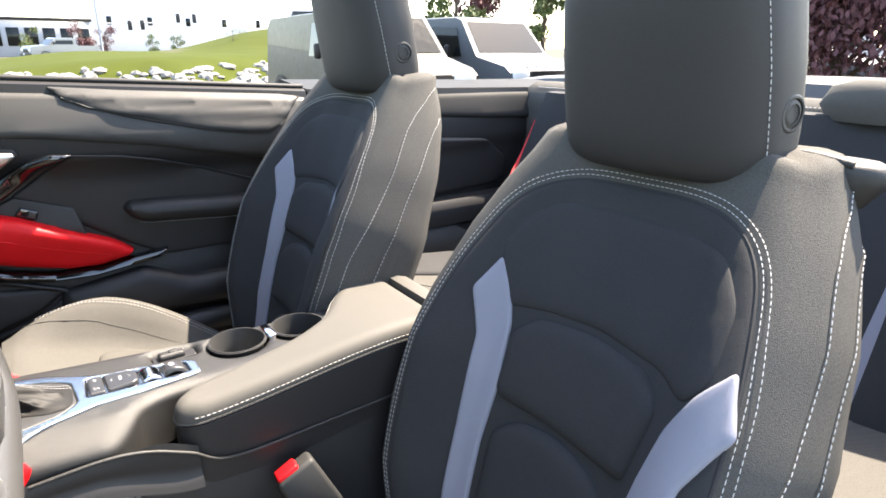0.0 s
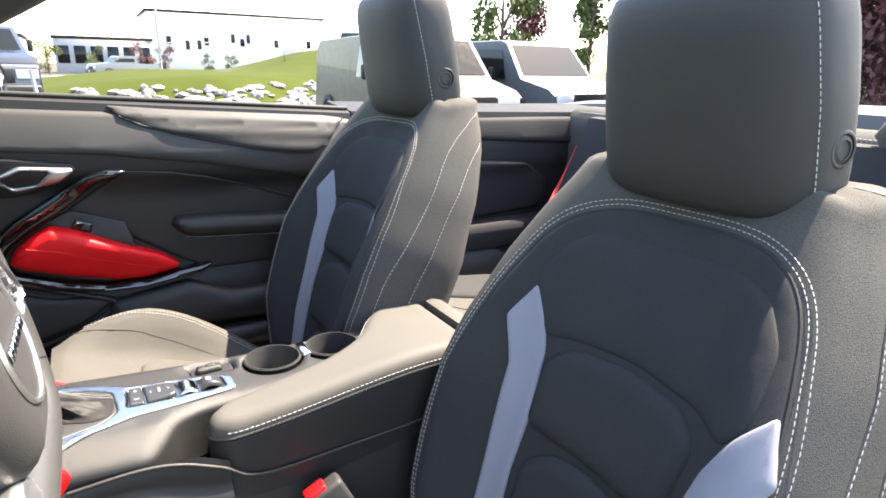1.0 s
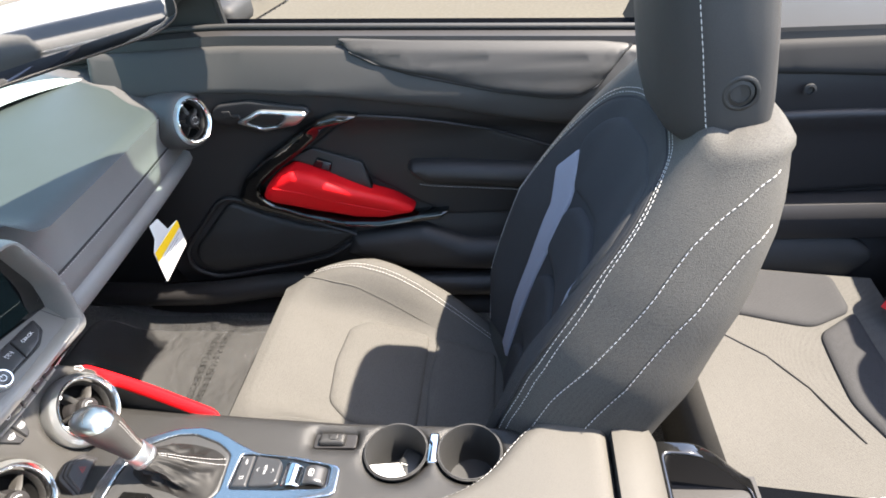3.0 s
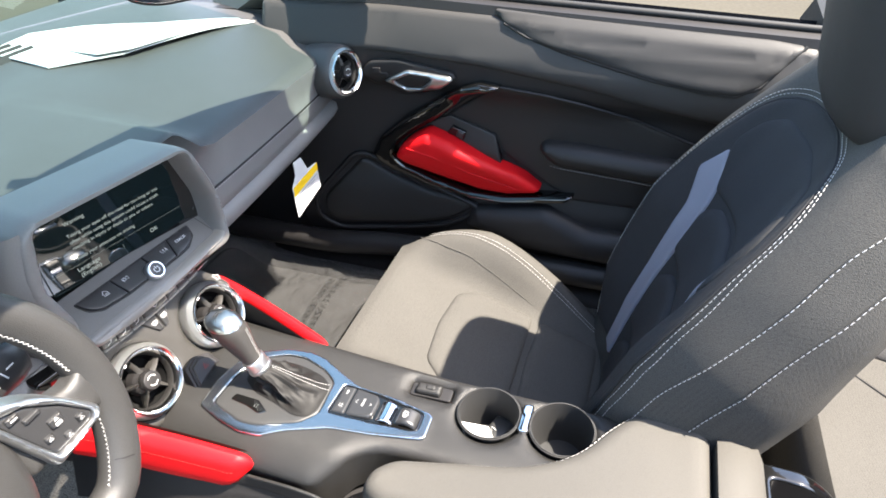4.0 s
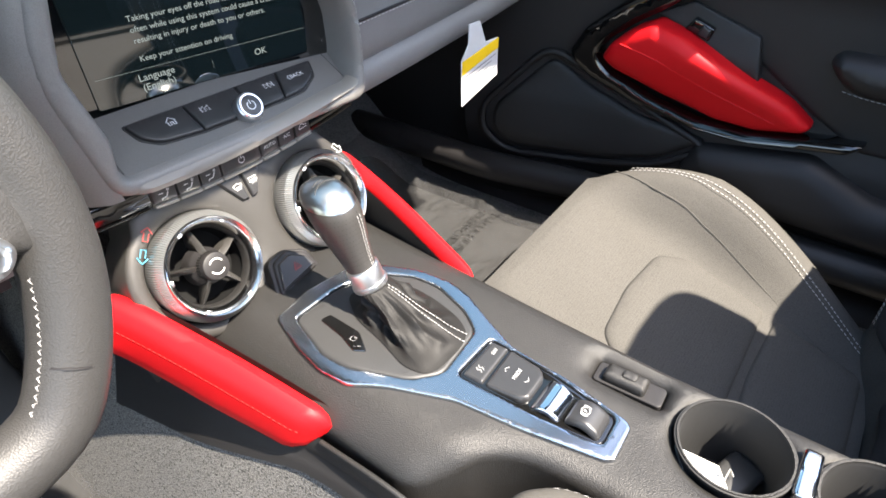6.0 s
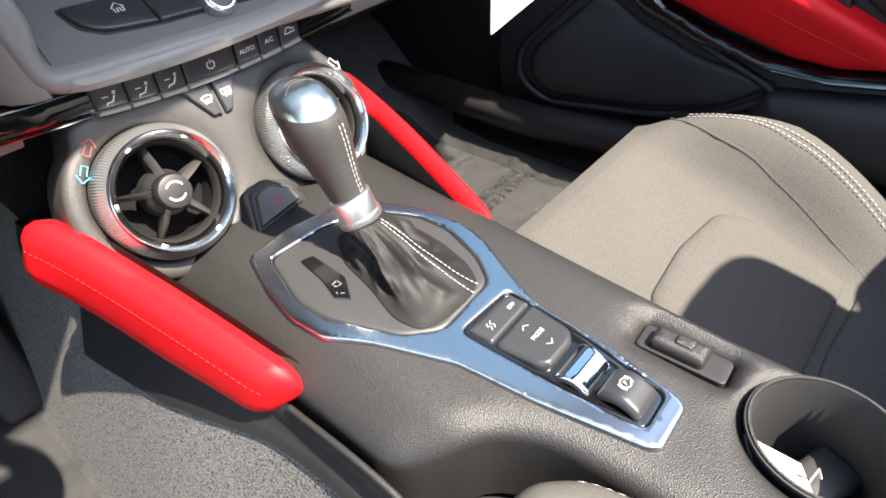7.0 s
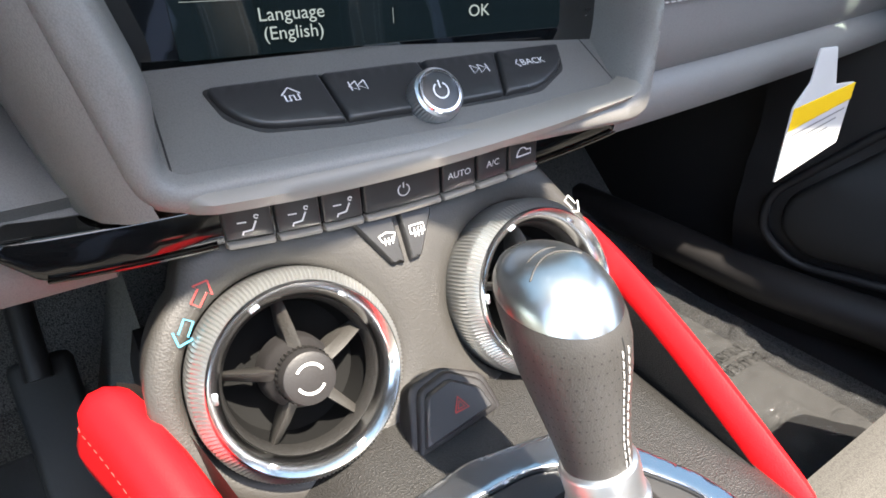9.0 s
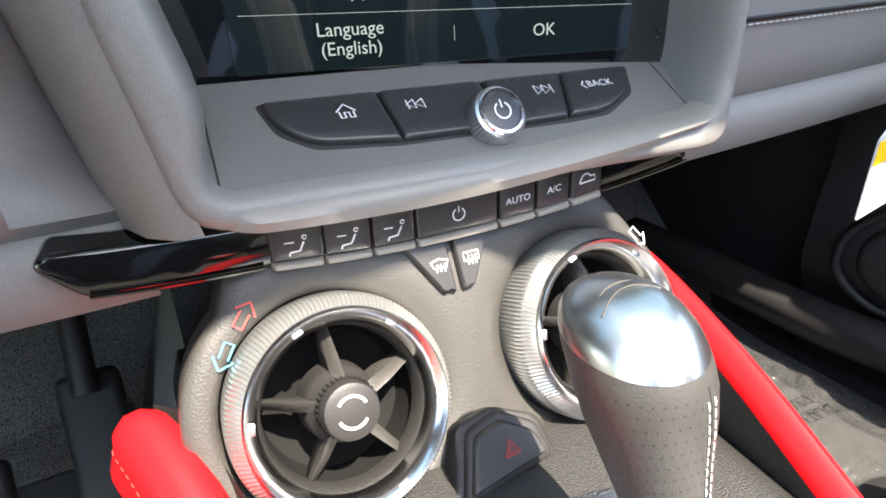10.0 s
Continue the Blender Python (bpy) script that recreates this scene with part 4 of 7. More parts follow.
outer = rounded([(-0.118, 0.782), (0.146, 0.782), (0.148, 0.872), (0.123, 0.943), (0.106, 0.953), (-0.098, 0.963), (-0.119, 0.952), (-0.138, 0.89)], [0.02, 0.02, 0.03, 0.015, 0.02, 0.02, 0.02, 0.03])
window = [(-0.105, 0.801), (0.127, 0.801), (0.134, 0.829), (0.134, 0.864), (0.111, 0.941), (-0.098, 0.950), (-0.114, 0.885), (-0.101, 0.831)]
# Grey lifted above the dash vinyl to make up for the shade here.
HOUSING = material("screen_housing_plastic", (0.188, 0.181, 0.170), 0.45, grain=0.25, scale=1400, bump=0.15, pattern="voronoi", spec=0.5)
part("screen_frame", pad(outer, stk(0.525), 0.025, 0.007, 0.005, 0.06, holes=[rounded(window, 0.008)]), HOUSING, stack)
SCREEN = material("touch_screen_glass", (0.003, 0.0035, 0.004), 0.02, coat=1.0, patch=0.0, spec=1.0)
SCREEN.node_tree.nodes["Principled BSDF"].inputs["Coat Roughness"].default_value = 0.02
glass_map = lambda u, v, w: Vector((u - 0.17 * w, 0.556 - 0.17 * u - w, v - 0.02 * u + 0.015 * w))
flank = []
for v in np.linspace(0.785, 0.957, 16):
    u = line_at(v, [(0.782, -0.116), (0.89, -0.137), (0.955, -0.118)])
    flank.append([stk(0.503)(u - du, v - 0.1 * du, -back) for du, back in ((-0.004, -0.001), (0.006, 0.002), (0.016, 0.012), (0.024, 0.028), (0.030, 0.05), (0.034, 0.09))])
part("frame_flank", loft(flank, closed=False), HOUSING, stack)
part("screen_glass", pad([(-0.122, 0.822), (0.138, 0.822), (0.138, 0.875), (0.116, 0.945), (-0.105, 0.955), (-0.122, 0.89)], lambda u, v, w: glass_map(u, v, w - 0.0015), 0.001, 0.001, 0.03, 0.004), SCREEN, stack, "glossy black touch screen showing a warning text")

glow = bpy.data.materials.new("screen_light")
glow.use_nodes = True
glow.node_tree.nodes["Principled BSDF"].inputs["Base Color"].default_value = (0.02, 0.02, 0.02, 1)
glow.node_tree.nodes["Principled BSDF"].inputs["Emission Color"].default_value = (0.75, 0.9, 0.9, 1)
glow.node_tree.nodes["Principled BSDF"].inputs["Emission Strength"].default_value = 0.075
panel_glow = bpy.data.materials.new("screen_backlight")
panel_glow.use_nodes = True
pb = panel_glow.node_tree.nodes["Principled BSDF"]
pb.inputs["Base Color"].default_value, pb.inputs["Roughness"].default_value = (0.003, 0.005, 0.006, 1), 0.03
pb.inputs["Specular IOR Level"].default_value, pb.inputs["Coat Weight"].default_value = 1.0, 1.0
pb.inputs["Emission Color"].default_value, pb.inputs["Emission Strength"].default_value = (0.25, 0.6, 0.7, 1), 0.0015
part("display", pad([(-0.082, 0.8315), (0.112, 0.8315), (0.112, 0.930), (-0.082, 0.930)], glass_map, 0.0016, 0.0004, 0.03, 0.001), panel_glow, stack, "dim lit display with white lettering")
words = [letters("Warning", 0.0075, shifted(glass_map, -0.038, 0.9105, 0.002), "LEFT")]
for i, row in enumerate(("Taking your eyes off the road for too long or too", "often while using this system could cause a crash", "resulting in injury or death to you or others.")):
    words.append(letters(row, 0.0064, shifted(glass_map, -0.040, 0.8945 - 0.0084 * i, 0.002), "LEFT"))
words.append(letters("Keep your attention on driving", 0.0064, shifted(glass_map, -0.040, 0.8635, 0.002), "LEFT"))
words.append(letters("Language\n(English)", 0.0082, shifted(glass_map, -0.031, 0.8445, 0.002)))
words.append(letters("OK", 0.0082, shifted(glass_map, 0.063, 0.8435, 0.002)))
words.append(line_mark([(-0.077, 0.8560), (0.111, 0.8535)], 0.0002, glass_map, 0.002))
words.append(line_mark([(0.017, 0.8410), (0.017, 0.8480)], 0.0002, glass_map, 0.002))
part("screen_lettering", join(*words), glow, stack)

# sloped key panel below the screen
key_map = lambda u, v, w: Vector((u, 0.527 - 0.08 * u + 0.83 * v - 0.55 * w, 0.8105 - 0.02 * u + 0.55 * v + 0.83 * w))
key_low = lambda u, v, w: key_map(u, v, w + 0.0018)
# Housing plastic in a darker grey, set to the panel's look in shade.
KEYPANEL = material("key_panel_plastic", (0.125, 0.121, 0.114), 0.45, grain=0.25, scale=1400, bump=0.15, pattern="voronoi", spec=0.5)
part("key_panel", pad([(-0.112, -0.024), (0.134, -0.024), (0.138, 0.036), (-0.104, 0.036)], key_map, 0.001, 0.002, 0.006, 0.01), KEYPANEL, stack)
KEY = material("key_plastic", (0.024, 0.024, 0.025), 0.36, grain=0.2, scale=1600, bump=0.04)
PRINT = material("white_print", (0.58, 0.58, 0.58), 0.5, patch=0.03)
DIMPRINT = material("grey_print", (0.5, 0.5, 0.5), 0.5, patch=0.03)
keys = [("home_key", rounded([(-0.079, 0.0192), (-0.0745, 0.003), (-0.063, -0.0065), (-0.0275, -0.0102), (-0.029, 0.0192)], [0.004, 0.008, 0.008, 0.001, 0.001])),
        ("previous_key", [(-0.028, 0.0192), (-0.0265, -0.0102), (0.0215, -0.0108), (0.0215, 0.0192)]),
        ("next_key", [(0.0235, 0.0192), (0.0235, -0.0108), (0.0555, -0.0098), (0.0665, 0.0192)]),
        ("back_key", rounded([(0.0675, 0.0192), (0.0565, -0.0098), (0.079, -0.0085), (0.1, 0.003), (0.108, 0.0192)], [0.001, 0.001, 0.008, 0.008, 0.004]))]
part("key_well", pad(rounded([(-0.0805, 0.0205), (-0.0762, 0.0018), (-0.0635, -0.0082), (-0.027, -0.0118), (0.0555, -0.0118), (0.080, -0.0102), (0.1018, 0.0018), (0.1098, 0.0205)], 0.004), lambda u, v, w: key_map(u, v, w + 0.0009), 0.0005, 0.0004, 0.006, 0.001), RUBBER, stack)
for a, b in ((-0.0995, -0.1035), (0.1265, 0.1285)):
    part("panel_seam", tube([key_map(a + (b - a) * k / 8, 0.034 - 0.056 * k / 8, 0.0008) for k in range(9)], 0.0005, 5), RUBBER, stack)
for name, poly in keys:
    part(name, pad(poly, key_low, 0.0028, 0.0018, 0.006, 0.002), KEY, stack)
house = [[(-0.0042, 0.0), (0, 0.0042), (0.0042, 0.0)], [(-0.003, 0.0), (-0.003, -0.0036), (-0.001, -0.0036), (-0.001, -0.0006), (0.001, -0.0006), (0.001, -0.0036), (0.003, -0.0036), (0.003, 0.0)]]
km = shifted(key_low, -0.046, 0.0075, 0.0032)
icons = [line_mark(p, 0.0007, km) for p in house]
for s, u0 in ((-1, -0.014), (1, 0.0505)):
    k2 = shifted(key_low, u0, 0.0075, 0.0032)
    for d in (-0.0028, 0.0014):
        icons.append(line_mark([(d - s * 0.0016, 0.0028), (d + s * 0.0024, 0.0), (d - s * 0.0016, -0.0028), (d - s * 0.0016, 0.0028)], 0.0005, k2))
    icons.append(line_mark([(s * 0.0045, 0.0028), (s * 0.0045, -0.0028)], 0.0006, k2))
icons.append(letters("BACK", 0.0058, shifted(key_low, 0.083, 0.0075, 0.0032)))
icons.append(line_mark([(0.0745, 0.010), (0.0725, 0.0075), (0.0745, 0.005)], 0.0007, key_low, 0.0032))
for mark in icons:
    part("key_print", mark, PRINT, stack)

KNOB = Matrix.Translation(key_low(0.0165, -0.0055, -0.001)) @ Matrix.Rotation(radians(54), 4, "X")
dial = thing("volume_knob", "knurled silver volume knob with a power mark", "knob")
rings = []
for r, h in ((0.0128, 0.0), (0.0128, 0.009), (0.0122, 0.0115), (0.0108, 0.0125)):
    rings.append([KNOB @ Vector(((r - (0.0005 if k % 2 and h in (0.0, 0.009) else 0)) * math.cos(2 * math.pi * k / 96), (r - (0.0005 if k % 2 and h in (0.0, 0.009) else 0)) * math.sin(2 * math.pi * k / 96), h)) for k in range(96)])
part("grip", loft(rings, caps=False), SATIN, dial, "knurled silver grip", smooth=False)
part("rim", lathe([(0.0112, 0.0120), (0.0105, 0.0134), (0.0093, 0.0134), (0.009, 0.0120)], KNOB, 48, True), CHROME, dial)
part("cap", lathe([(0.0092, 0.0125), (0.006, 0.0132), (0, 0.0132)], KNOB, 40), KEY, dial)
kn = lambda u, v, w: KNOB @ Vector((u, v, 0.0136 + w))
part("power_mark", join(line_mark(circle(0, 0, 0.0038, 16, 120, 420), 0.0008, kn), line_mark([(0, 0.0012), (0, 0.005)], 0.0008, kn)), PRINT, dial)

# satin lip under the keys
TAUPE = material("taupe_satin_plastic", (0.19, 0.176, 0.155), 0.42, grain=0.1, scale=1200, metal=0.0, bump=0.03)
arc = lambda u: 0.7 * (u + 0.03) ** 2
lip = []
for u in np.linspace(-0.112, 0.140, 41):
    e = max(0.0, abs(u - 0.014) - 0.105) / 0.021
    high = 0.7985 + 0.25 * arc(u) + 0.012 * e ** 2
    low = min(0.7805 + arc(u), high - 0.005)
    row = ((0.514, 0.0), (0.506, 0.05), (0.4995, 0.28), (0.4965, 0.55), (0.498, 0.82), (0.508, 1.0), (0.535, 0.95))
    lip.append([Vector((u, y - 0.08 * u + 0.012 * e ** 2, high + (low - high) * k)) for y, k in row])
part("lip", loft(lip, closed=False), TAUPE, stack, "satin taupe lip")

# climate row
clim = lambda u, v, w: stk(0.517)(u, v + arc(u), w)
row_plate = rounded([(-0.172, 0.763), (-0.158, 0.7505), (-0.092, 0.7575), (0.08, 0.7575), (0.134, 0.756), (0.134, 0.780), (-0.06, 0.782), (-0.168, 0.769)], 0.004)
part("gloss_strip", pad(row_plate, lambda u, v, w: clim(u, v, w - 0.005), 0.004, 0.002, 0.02, 0.03), GLOSS, stack, "piano black strip")
edges = (-0.0895, -0.067, -0.0455, -0.025, 0.017, 0.0375, 0.057, 0.076)
bottoms = 0.757
for a, b in zip(edges, edges[1:]):
    part("climate_key", pad(rounded([(a + 0.0005, bottoms + 0.004), (b - 0.0005, bottoms + 0.004), (b - 0.0005, 0.788), (a + 0.0005, 0.788)], 0.0012, 2), clim, 0.0025, 0.0012, 0.01, 0.006), KEY, stack)
    part("key_edge", pad([(a + 0.0005, bottoms), (b - 0.0005, bottoms), (b - 0.0005, bottoms + 0.0035), (a + 0.0005, bottoms + 0.0035)], clim, 0.0036, 0.001, 0.01, 0.006), TAUPE, stack)
for a, b in (((-0.156, 0.7520), (-0.092, 0.7585)), ((0.078, 0.7590), (0.132, 0.7570))):
    part("strip_trim", tube([clim(a[0] + (b[0] - a[0]) * k / 6, a[1] + (b[1] - a[1]) * k / 6, 0.0002) for k in range(7)], 0.0009, 6), GLOSS, stack)
cm = lambda u, v, w=0.0: shifted(clim, u, v, 0.0029)
prints = [letters("AUTO", 0.0048, cm(0.0272, 0.7695)), letters("A/C", 0.0048, cm(0.0472, 0.7695))]
prints += [line_mark(circle(0, 0, 0.003, 14, 120, 420), 0.0006, cm(-0.004, 0.7695)), line_mark([(0, 0.001), (0, 0.004)], 0.0006, cm(-0.004, 0.7695))]
for u0 in (-0.078, -0.056, -0.035):
    p = cm(u0, 0.768)
    prints += [line_mark(circle(0.0035, 0.0035, 0.0009, 8), 0.0006, p), line_mark([(0.003, 0.0015), (0.001, -0.0025), (-0.003, -0.003), (-0.0035, -0.0045)], 0.0008, p), line_mark([(-0.005, 0.0015), (-0.001, 0.0015)], 0.0006, p)]
prints += [line_mark([(-0.0045, -0.0015), (0.0045, -0.0015), (0.004, 0.001), (0.0015, 0.0012), (0, 0.0028), (-0.0025, 0.0028), (-0.004, 0.0005), (-0.0045, -0.0015)], 0.0007, cm(0.0665, 0.7695))]
for mark in prints:
    part("key_print", mark, PRINT, stack)

# pods with the two centre vents
POD = lambda u, v, w: Vector((u, 0.500 - 0.04 * u + 0.423 * v - 0.906 * w, 0.694 + 0.906 * v + 0.423 * w))
LV, RV = (-0.0745, 0.005), (0.061, 0.004)
outline = circle(*LV, 0.0655, 24, 128, 312) + [(-0.014, -0.040), (0.008, -0.040)] + circle(*RV, 0.060, 24, 232, 395) + [(0.085, 0.077), (-0.105, 0.080)]
trap = [(-0.037, 0.085), (0.012, 0.085), (0.001, 0.043), (-0.003, 0.0405), (-0.014, 0.0405), (-0.018, 0.043)]
part("vent_panel", pad(outline, POD, 0.006, 0.016, 0.010, 0.05, holes=[circle(*LV, 0.0505, 48), circle(*RV, 0.0505, 48)]), WARM, stack, "grey-brown plastic panel around the vents")
for sgn in (0, 1):
    tri = [(-0.040, 0.079), (-0.0088, 0.079), (-0.0083, 0.0385), (-0.0165, 0.0395)] if not sgn else [(-0.0070, 0.079), (0.0225, 0.079), (0.0012, 0.0395), (-0.0065, 0.0385)]
    part("defrost_key", pad(rounded(tri, 0.002), POD, 0.010, 0.002, 0.006, 0.0), KEY, stack)
dm = shifted(POD, -0.0155, 0.0535, 0.0104)
dn = shifted(POD, 0.0012, 0.0535, 0.0104)
part("defrost_prints", join(line_mark([(-0.0045, 0.002), (-0.003, -0.0012), (0.003, -0.0012), (0.0045, 0.002), (0, 0.0032), (-0.0045, 0.002)], 0.0006, dm), *[line_mark([(u, -0.003), (u + 0.0006, 0.0005)], 0.0006, dm) for u in (-0.002, 0, 0.002)],
                             line_mark([(-0.004, -0.001), (-0.004, 0.003), (0.004, 0.003), (0.004, -0.001), (-0.004, -0.001)], 0.0006, dn), *[line_mark([(u, -0.003), (u + 0.0006, 0.0015)], 0.0006, dn) for u in (-0.002, 0, 0.002)]), PRINT, stack)
BLUE = material("blue_print", (0.04, 0.28, 0.42), 0.5)
REDP = material("red_print", (0.30, 0.02, 0.016), 0.5)


def arrow(place, mat, name, two=False):
    pts = [(0.0, 0.0), (0.005, 0.0045), (0.005, 0.002), (0.012, 0.002), (0.012, -0.002), (0.005, -0.002), (0.005, -0.0045), (0.0, 0.0)]
    part(name, line_mark(pts, 0.0008, place), mat, stack)


arrow(shifted(POD, -0.1195, 0.034, 0.0052, 55), BLUE, "cool_arrow")
arrow(shifted(POD, -0.1005, 0.0585, 0.0062, 230), REDP, "warm_arrow")
arrow(shifted(POD, 0.1085, 0.036, 0.0050, 125), PRINT, "fan_arrow")
for c in (LV, RV):
    m = Matrix.Translation(POD(c[0], c[1], 0.009)) @ Matrix.Rotation(radians(65), 4, "X")
    vent("air_vent", m, 0.0498, "round centre vent with knurled silver ring")

# hazard key on its own shelf
HZ = lambda u, v, w: Vector((u, 0.470 + 0.60 * v - 0.80 * w, 0.668 + 0.80 * v + 0.60 * w))
part("hazard_shelf", pad(rounded([(-0.041, -0.020), (0.017, -0.015), (0.013, 0.008), (-0.009, 0.020), (-0.029, 0.017)], 0.005), HZ, 0.002, 0.004, 0.008, 0.05), DARKPL, stack)
part("hazard_bezel", pad(rounded([(-0.038, -0.018), (0.014, -0.012), (0.010, 0.006), (-0.008, 0.018), (-0.026, 0.014)], 0.004), HZ, 0.005, 0.002, 0.008, 0.0), DARKPL, stack)
hz_key = part("hazard_key", pad(rounded([(-0.034, -0.014), (0.010, -0.009), (0.006, 0.004), (-0.009, 0.014), (-0.024, 0.011)], 0.003), HZ, 0.0085, 0.002, 0.006, 0.0), KEY, stack)
part("hazard_mark", join(line_mark([(-0.004, -0.003), (0.004, -0.003), (0, 0.004), (-0.004, -0.003)], 0.0008, shifted(HZ, -0.009, 0.0, 0.009)), line_mark([(-0.002, -0.0018), (0.002, -0.0018), (0, 0.0016), (-0.002, -0.0018)], 0.0006, shifted(HZ, -0.009, 0.0, 0.009))), REDP, hz_key)

# ---- centre console ----
console = thing("centre_console", "dark grained plastic centre console between the front seats", "console")
con_z = lambda v: 0.640 + 0.06 * max(0.0, v - 0.14)
CON = lambda u, v, w: Vector((u, v, con_z(v) - 0.016 * smooth((-u - 0.058) / 0.045) + w))
top = [(-0.104, 0.52), (-0.104, 0.255), (-0.080, 0.232), (-0.055, 0.215), (-0.041, 0.19), (-0.036, 0.15), (-0.036, -0.02), (-0.02, -0.2), (0.096, -0.2), (0.099, 0.0), (0.1, 0.25), (0.104, 0.52)]
CUPS = ((0.052, 0.070), (0.054, -0.026))
switch_hole = rounded([(0.059, 0.127), (0.080, 0.128), (0.079, 0.186), (0.057, 0.185)], 0.004)
part("console_top", pad(rounded(top, [0.01, 0.02, 0.02, 0.02, 0.02, 0.02, 0.02, 0.01, 0.01, 0.02, 0.02, 0.01]), lambda u, v, w: CON(u, v, w - 0.014), 0.014, 0.018, 0.010, 0.058,
                        holes=[circle(*CUPS[0], 0.0395, 40), circle(*CUPS[1], 0.0395, 40), switch_hole]), PLASTIC, console)


def console_ring(y):
    left = line_at(y, [(-0.4, -0.108), (0.1, -0.112), (0.3, -0.115), (0.42, -0.13), (0.7, -0.15)])
    right = line_at(y, [(-0.4, 0.098), (0.2, 0.1), (0.42, 0.118), (0.7, 0.15)])
    zt = line_at(y, [(-0.4, 0.555), (0.2, 0.56), (0.30, 0.56), (0.45, 0.585), (0.7, 0.60)])
    pts = [(left - 0.02, 0.2), (left - 0.004, 0.45), (left + 0.002, zt - 0.03), (left + 0.012, zt), (right - 0.012, zt), (right, zt - 0.02), (right + 0.004, 0.45), (right + 0.02, 0.2)]
    return [Vector((x, y, z)) for x, z in pts]


part("console_body", loft([console_ring(y) for y in np.linspace(-0.4, 0.75, 40)]), DARKPL, console)
part("side_carpet", loft([[Vector((-0.112 - 0.02 * smooth((y - 0.3) / 0.2) - 0.10 * k, y, 0.563 + 0.032 * smooth((y - 0.17) / 0.12) - 0.28 * k)) for k in np.linspace(0, 1, 6)] for y in np.linspace(0.24, 0.95, 24)], closed=False), CARPET, console, "grey carpet on the console side")
part("side_trim", tube(spline([(-0.109, -0.2, 0.575), (-0.112, 0.0, 0.568), (-0.113, 0.13, 0.566), (-0.1125, 0.18, 0.592), (-0.112, 0.225, 0.612), (-0.1115, 0.27, 0.619), (-0.1115, 0.34, 0.616)]), 0.0024, 8), PLASTIC, console)


def flank_point(y, k):
    """Side of the console: k = 0 at the upper edge of its carpet, growing downwards."""
    if k <= 0:
        return Vector((-0.1125 - 0.02 * smooth((y - 0.3) / 0.2), y, 0.563 + 0.032 * smooth((y - 0.17) / 0.12))).lerp(Vector((-0.1105, y, 0.618 - 0.03 * smooth((0.22 - y) / 0.08))), -k) + Vector((-0.002 * math.sin(-k * math.pi), 0, 0))
    return Vector((-0.115 - 0.02 * smooth((y - 0.3) / 0.2) - 0.10 * k, y, 0.564 + 0.032 * smooth((y - 0.17) / 0.12) - 0.28 * k))


part("side_panel", loft([[flank_point(y, k) for k in (-1.0, -0.75, -0.5, -0.25, 0.0)] + [flank_point(y, f * (0.07 + 0.85 * max(0.0, y - 0.36))) for f in (0.35, 0.7, 1.0)] for y in np.linspace(0.17, 0.62, 30)], closed=False), DARKPL, console, "smooth black plastic side panel")
part("pocket_floor", pad([(-0.1055, 0.08), (-0.1055, 0.252), (-0.075, 0.228), (-0.034, 0.19), (-0.03, 0.08)], lambda u, v, w: Vector((u, v, 0.556 + 0.03 * smooth((v - 0.235) / 0.02) + w)), 0.002, 0.002, 0.012, 0.01), PLASTIC, console)
for c in CUPS:
    cup = part("cup_holder", lathe([(0.0425, 0.0), (0.0425, 0.0022), (0.0395, 0.0026), (0.038, -0.001), (0.0365, -0.055), (0.033, -0.066), (0, -0.068)], Matrix.Translation((c[0], c[1], 0.6398)), 48), RUBBER, console, "deep black cup holder")
    part("cup_rim", lathe([(0.0415, 0.0015), (0.041, 0.0035), (0.0395, 0.0035), (0.039, 0.001)], Matrix.Translation((c[0], c[1], 0.6398)), 48, True), PLASTIC, cup)
part("cup_clip", block(0.044, 0.014, 0.02, Matrix.Translation((0.056, 0.0215, 0.636)), 0.003), CHROME, console, "chrome divider clip")
part("switch_well", pad(switch_hole, lambda u, v, w: Vector((u, v, 0.6335 + w)), 0.001, 0.001, 0.01, 0.004), DARKPL, console)
switch = part("rocker_switch", pad(rounded([(0.0605, 0.142), (0.0775, 0.142), (0.0765, 0.178), (0.0595, 0.178)], 0.004), lambda u, v, w: Vector((u, v, 0.637 + w)), 0.006, 0.005, 0.004, 0.006), PLASTIC, console)
part("rocker_pad", pad(rounded([(0.065, 0.151), (0.074, 0.151), (0.0735, 0.164), (0.0645, 0.164)], 0.003), lambda u, v, w: Vector((u, v, 0.6425 + w)), 0.0022, 0.002, 0.003, 0.001), PLASTIC, switch)

# bright trim round the gear gate
TRIM = material("blue_grey_chrome", (0.46, 0.485, 0.52), 0.24, metal=1.0, grain=0.15, scale=22, bump=0.5, patch=0.1)
trim_out = [(-0.061, 0.437), (-0.073, 0.40), (-0.078, 0.37), (-0.075, 0.34), (-0.058, 0.307), (-0.037, 0.258), (-0.029, 0.205), (-0.015, 0.142), (-0.010, 0.136), (0.022, 0.137), (0.027, 0.143), (0.035, 0.195), (0.037, 0.25), (0.050, 0.282), (0.066, 0.315), (0.071, 0.34), (0.066, 0.375), (0.046, 0.416), (0.024, 0.432), (-0.02, 0.441)]
plate = [(-0.052, 0.422), (-0.066, 0.375), (-0.064, 0.35), (-0.043, 0.30), (-0.022, 0.282), (0.032, 0.286), (0.047, 0.308), (0.058, 0.345), (0.055, 0.372), (0.036, 0.404), (0.0, 0.420)]
slot = [(-0.016, 0.272), (0.034, 0.270), (0.032, 0.205), (0.024, 0.150), (-0.005, 0.149), (-0.012, 0.205)]
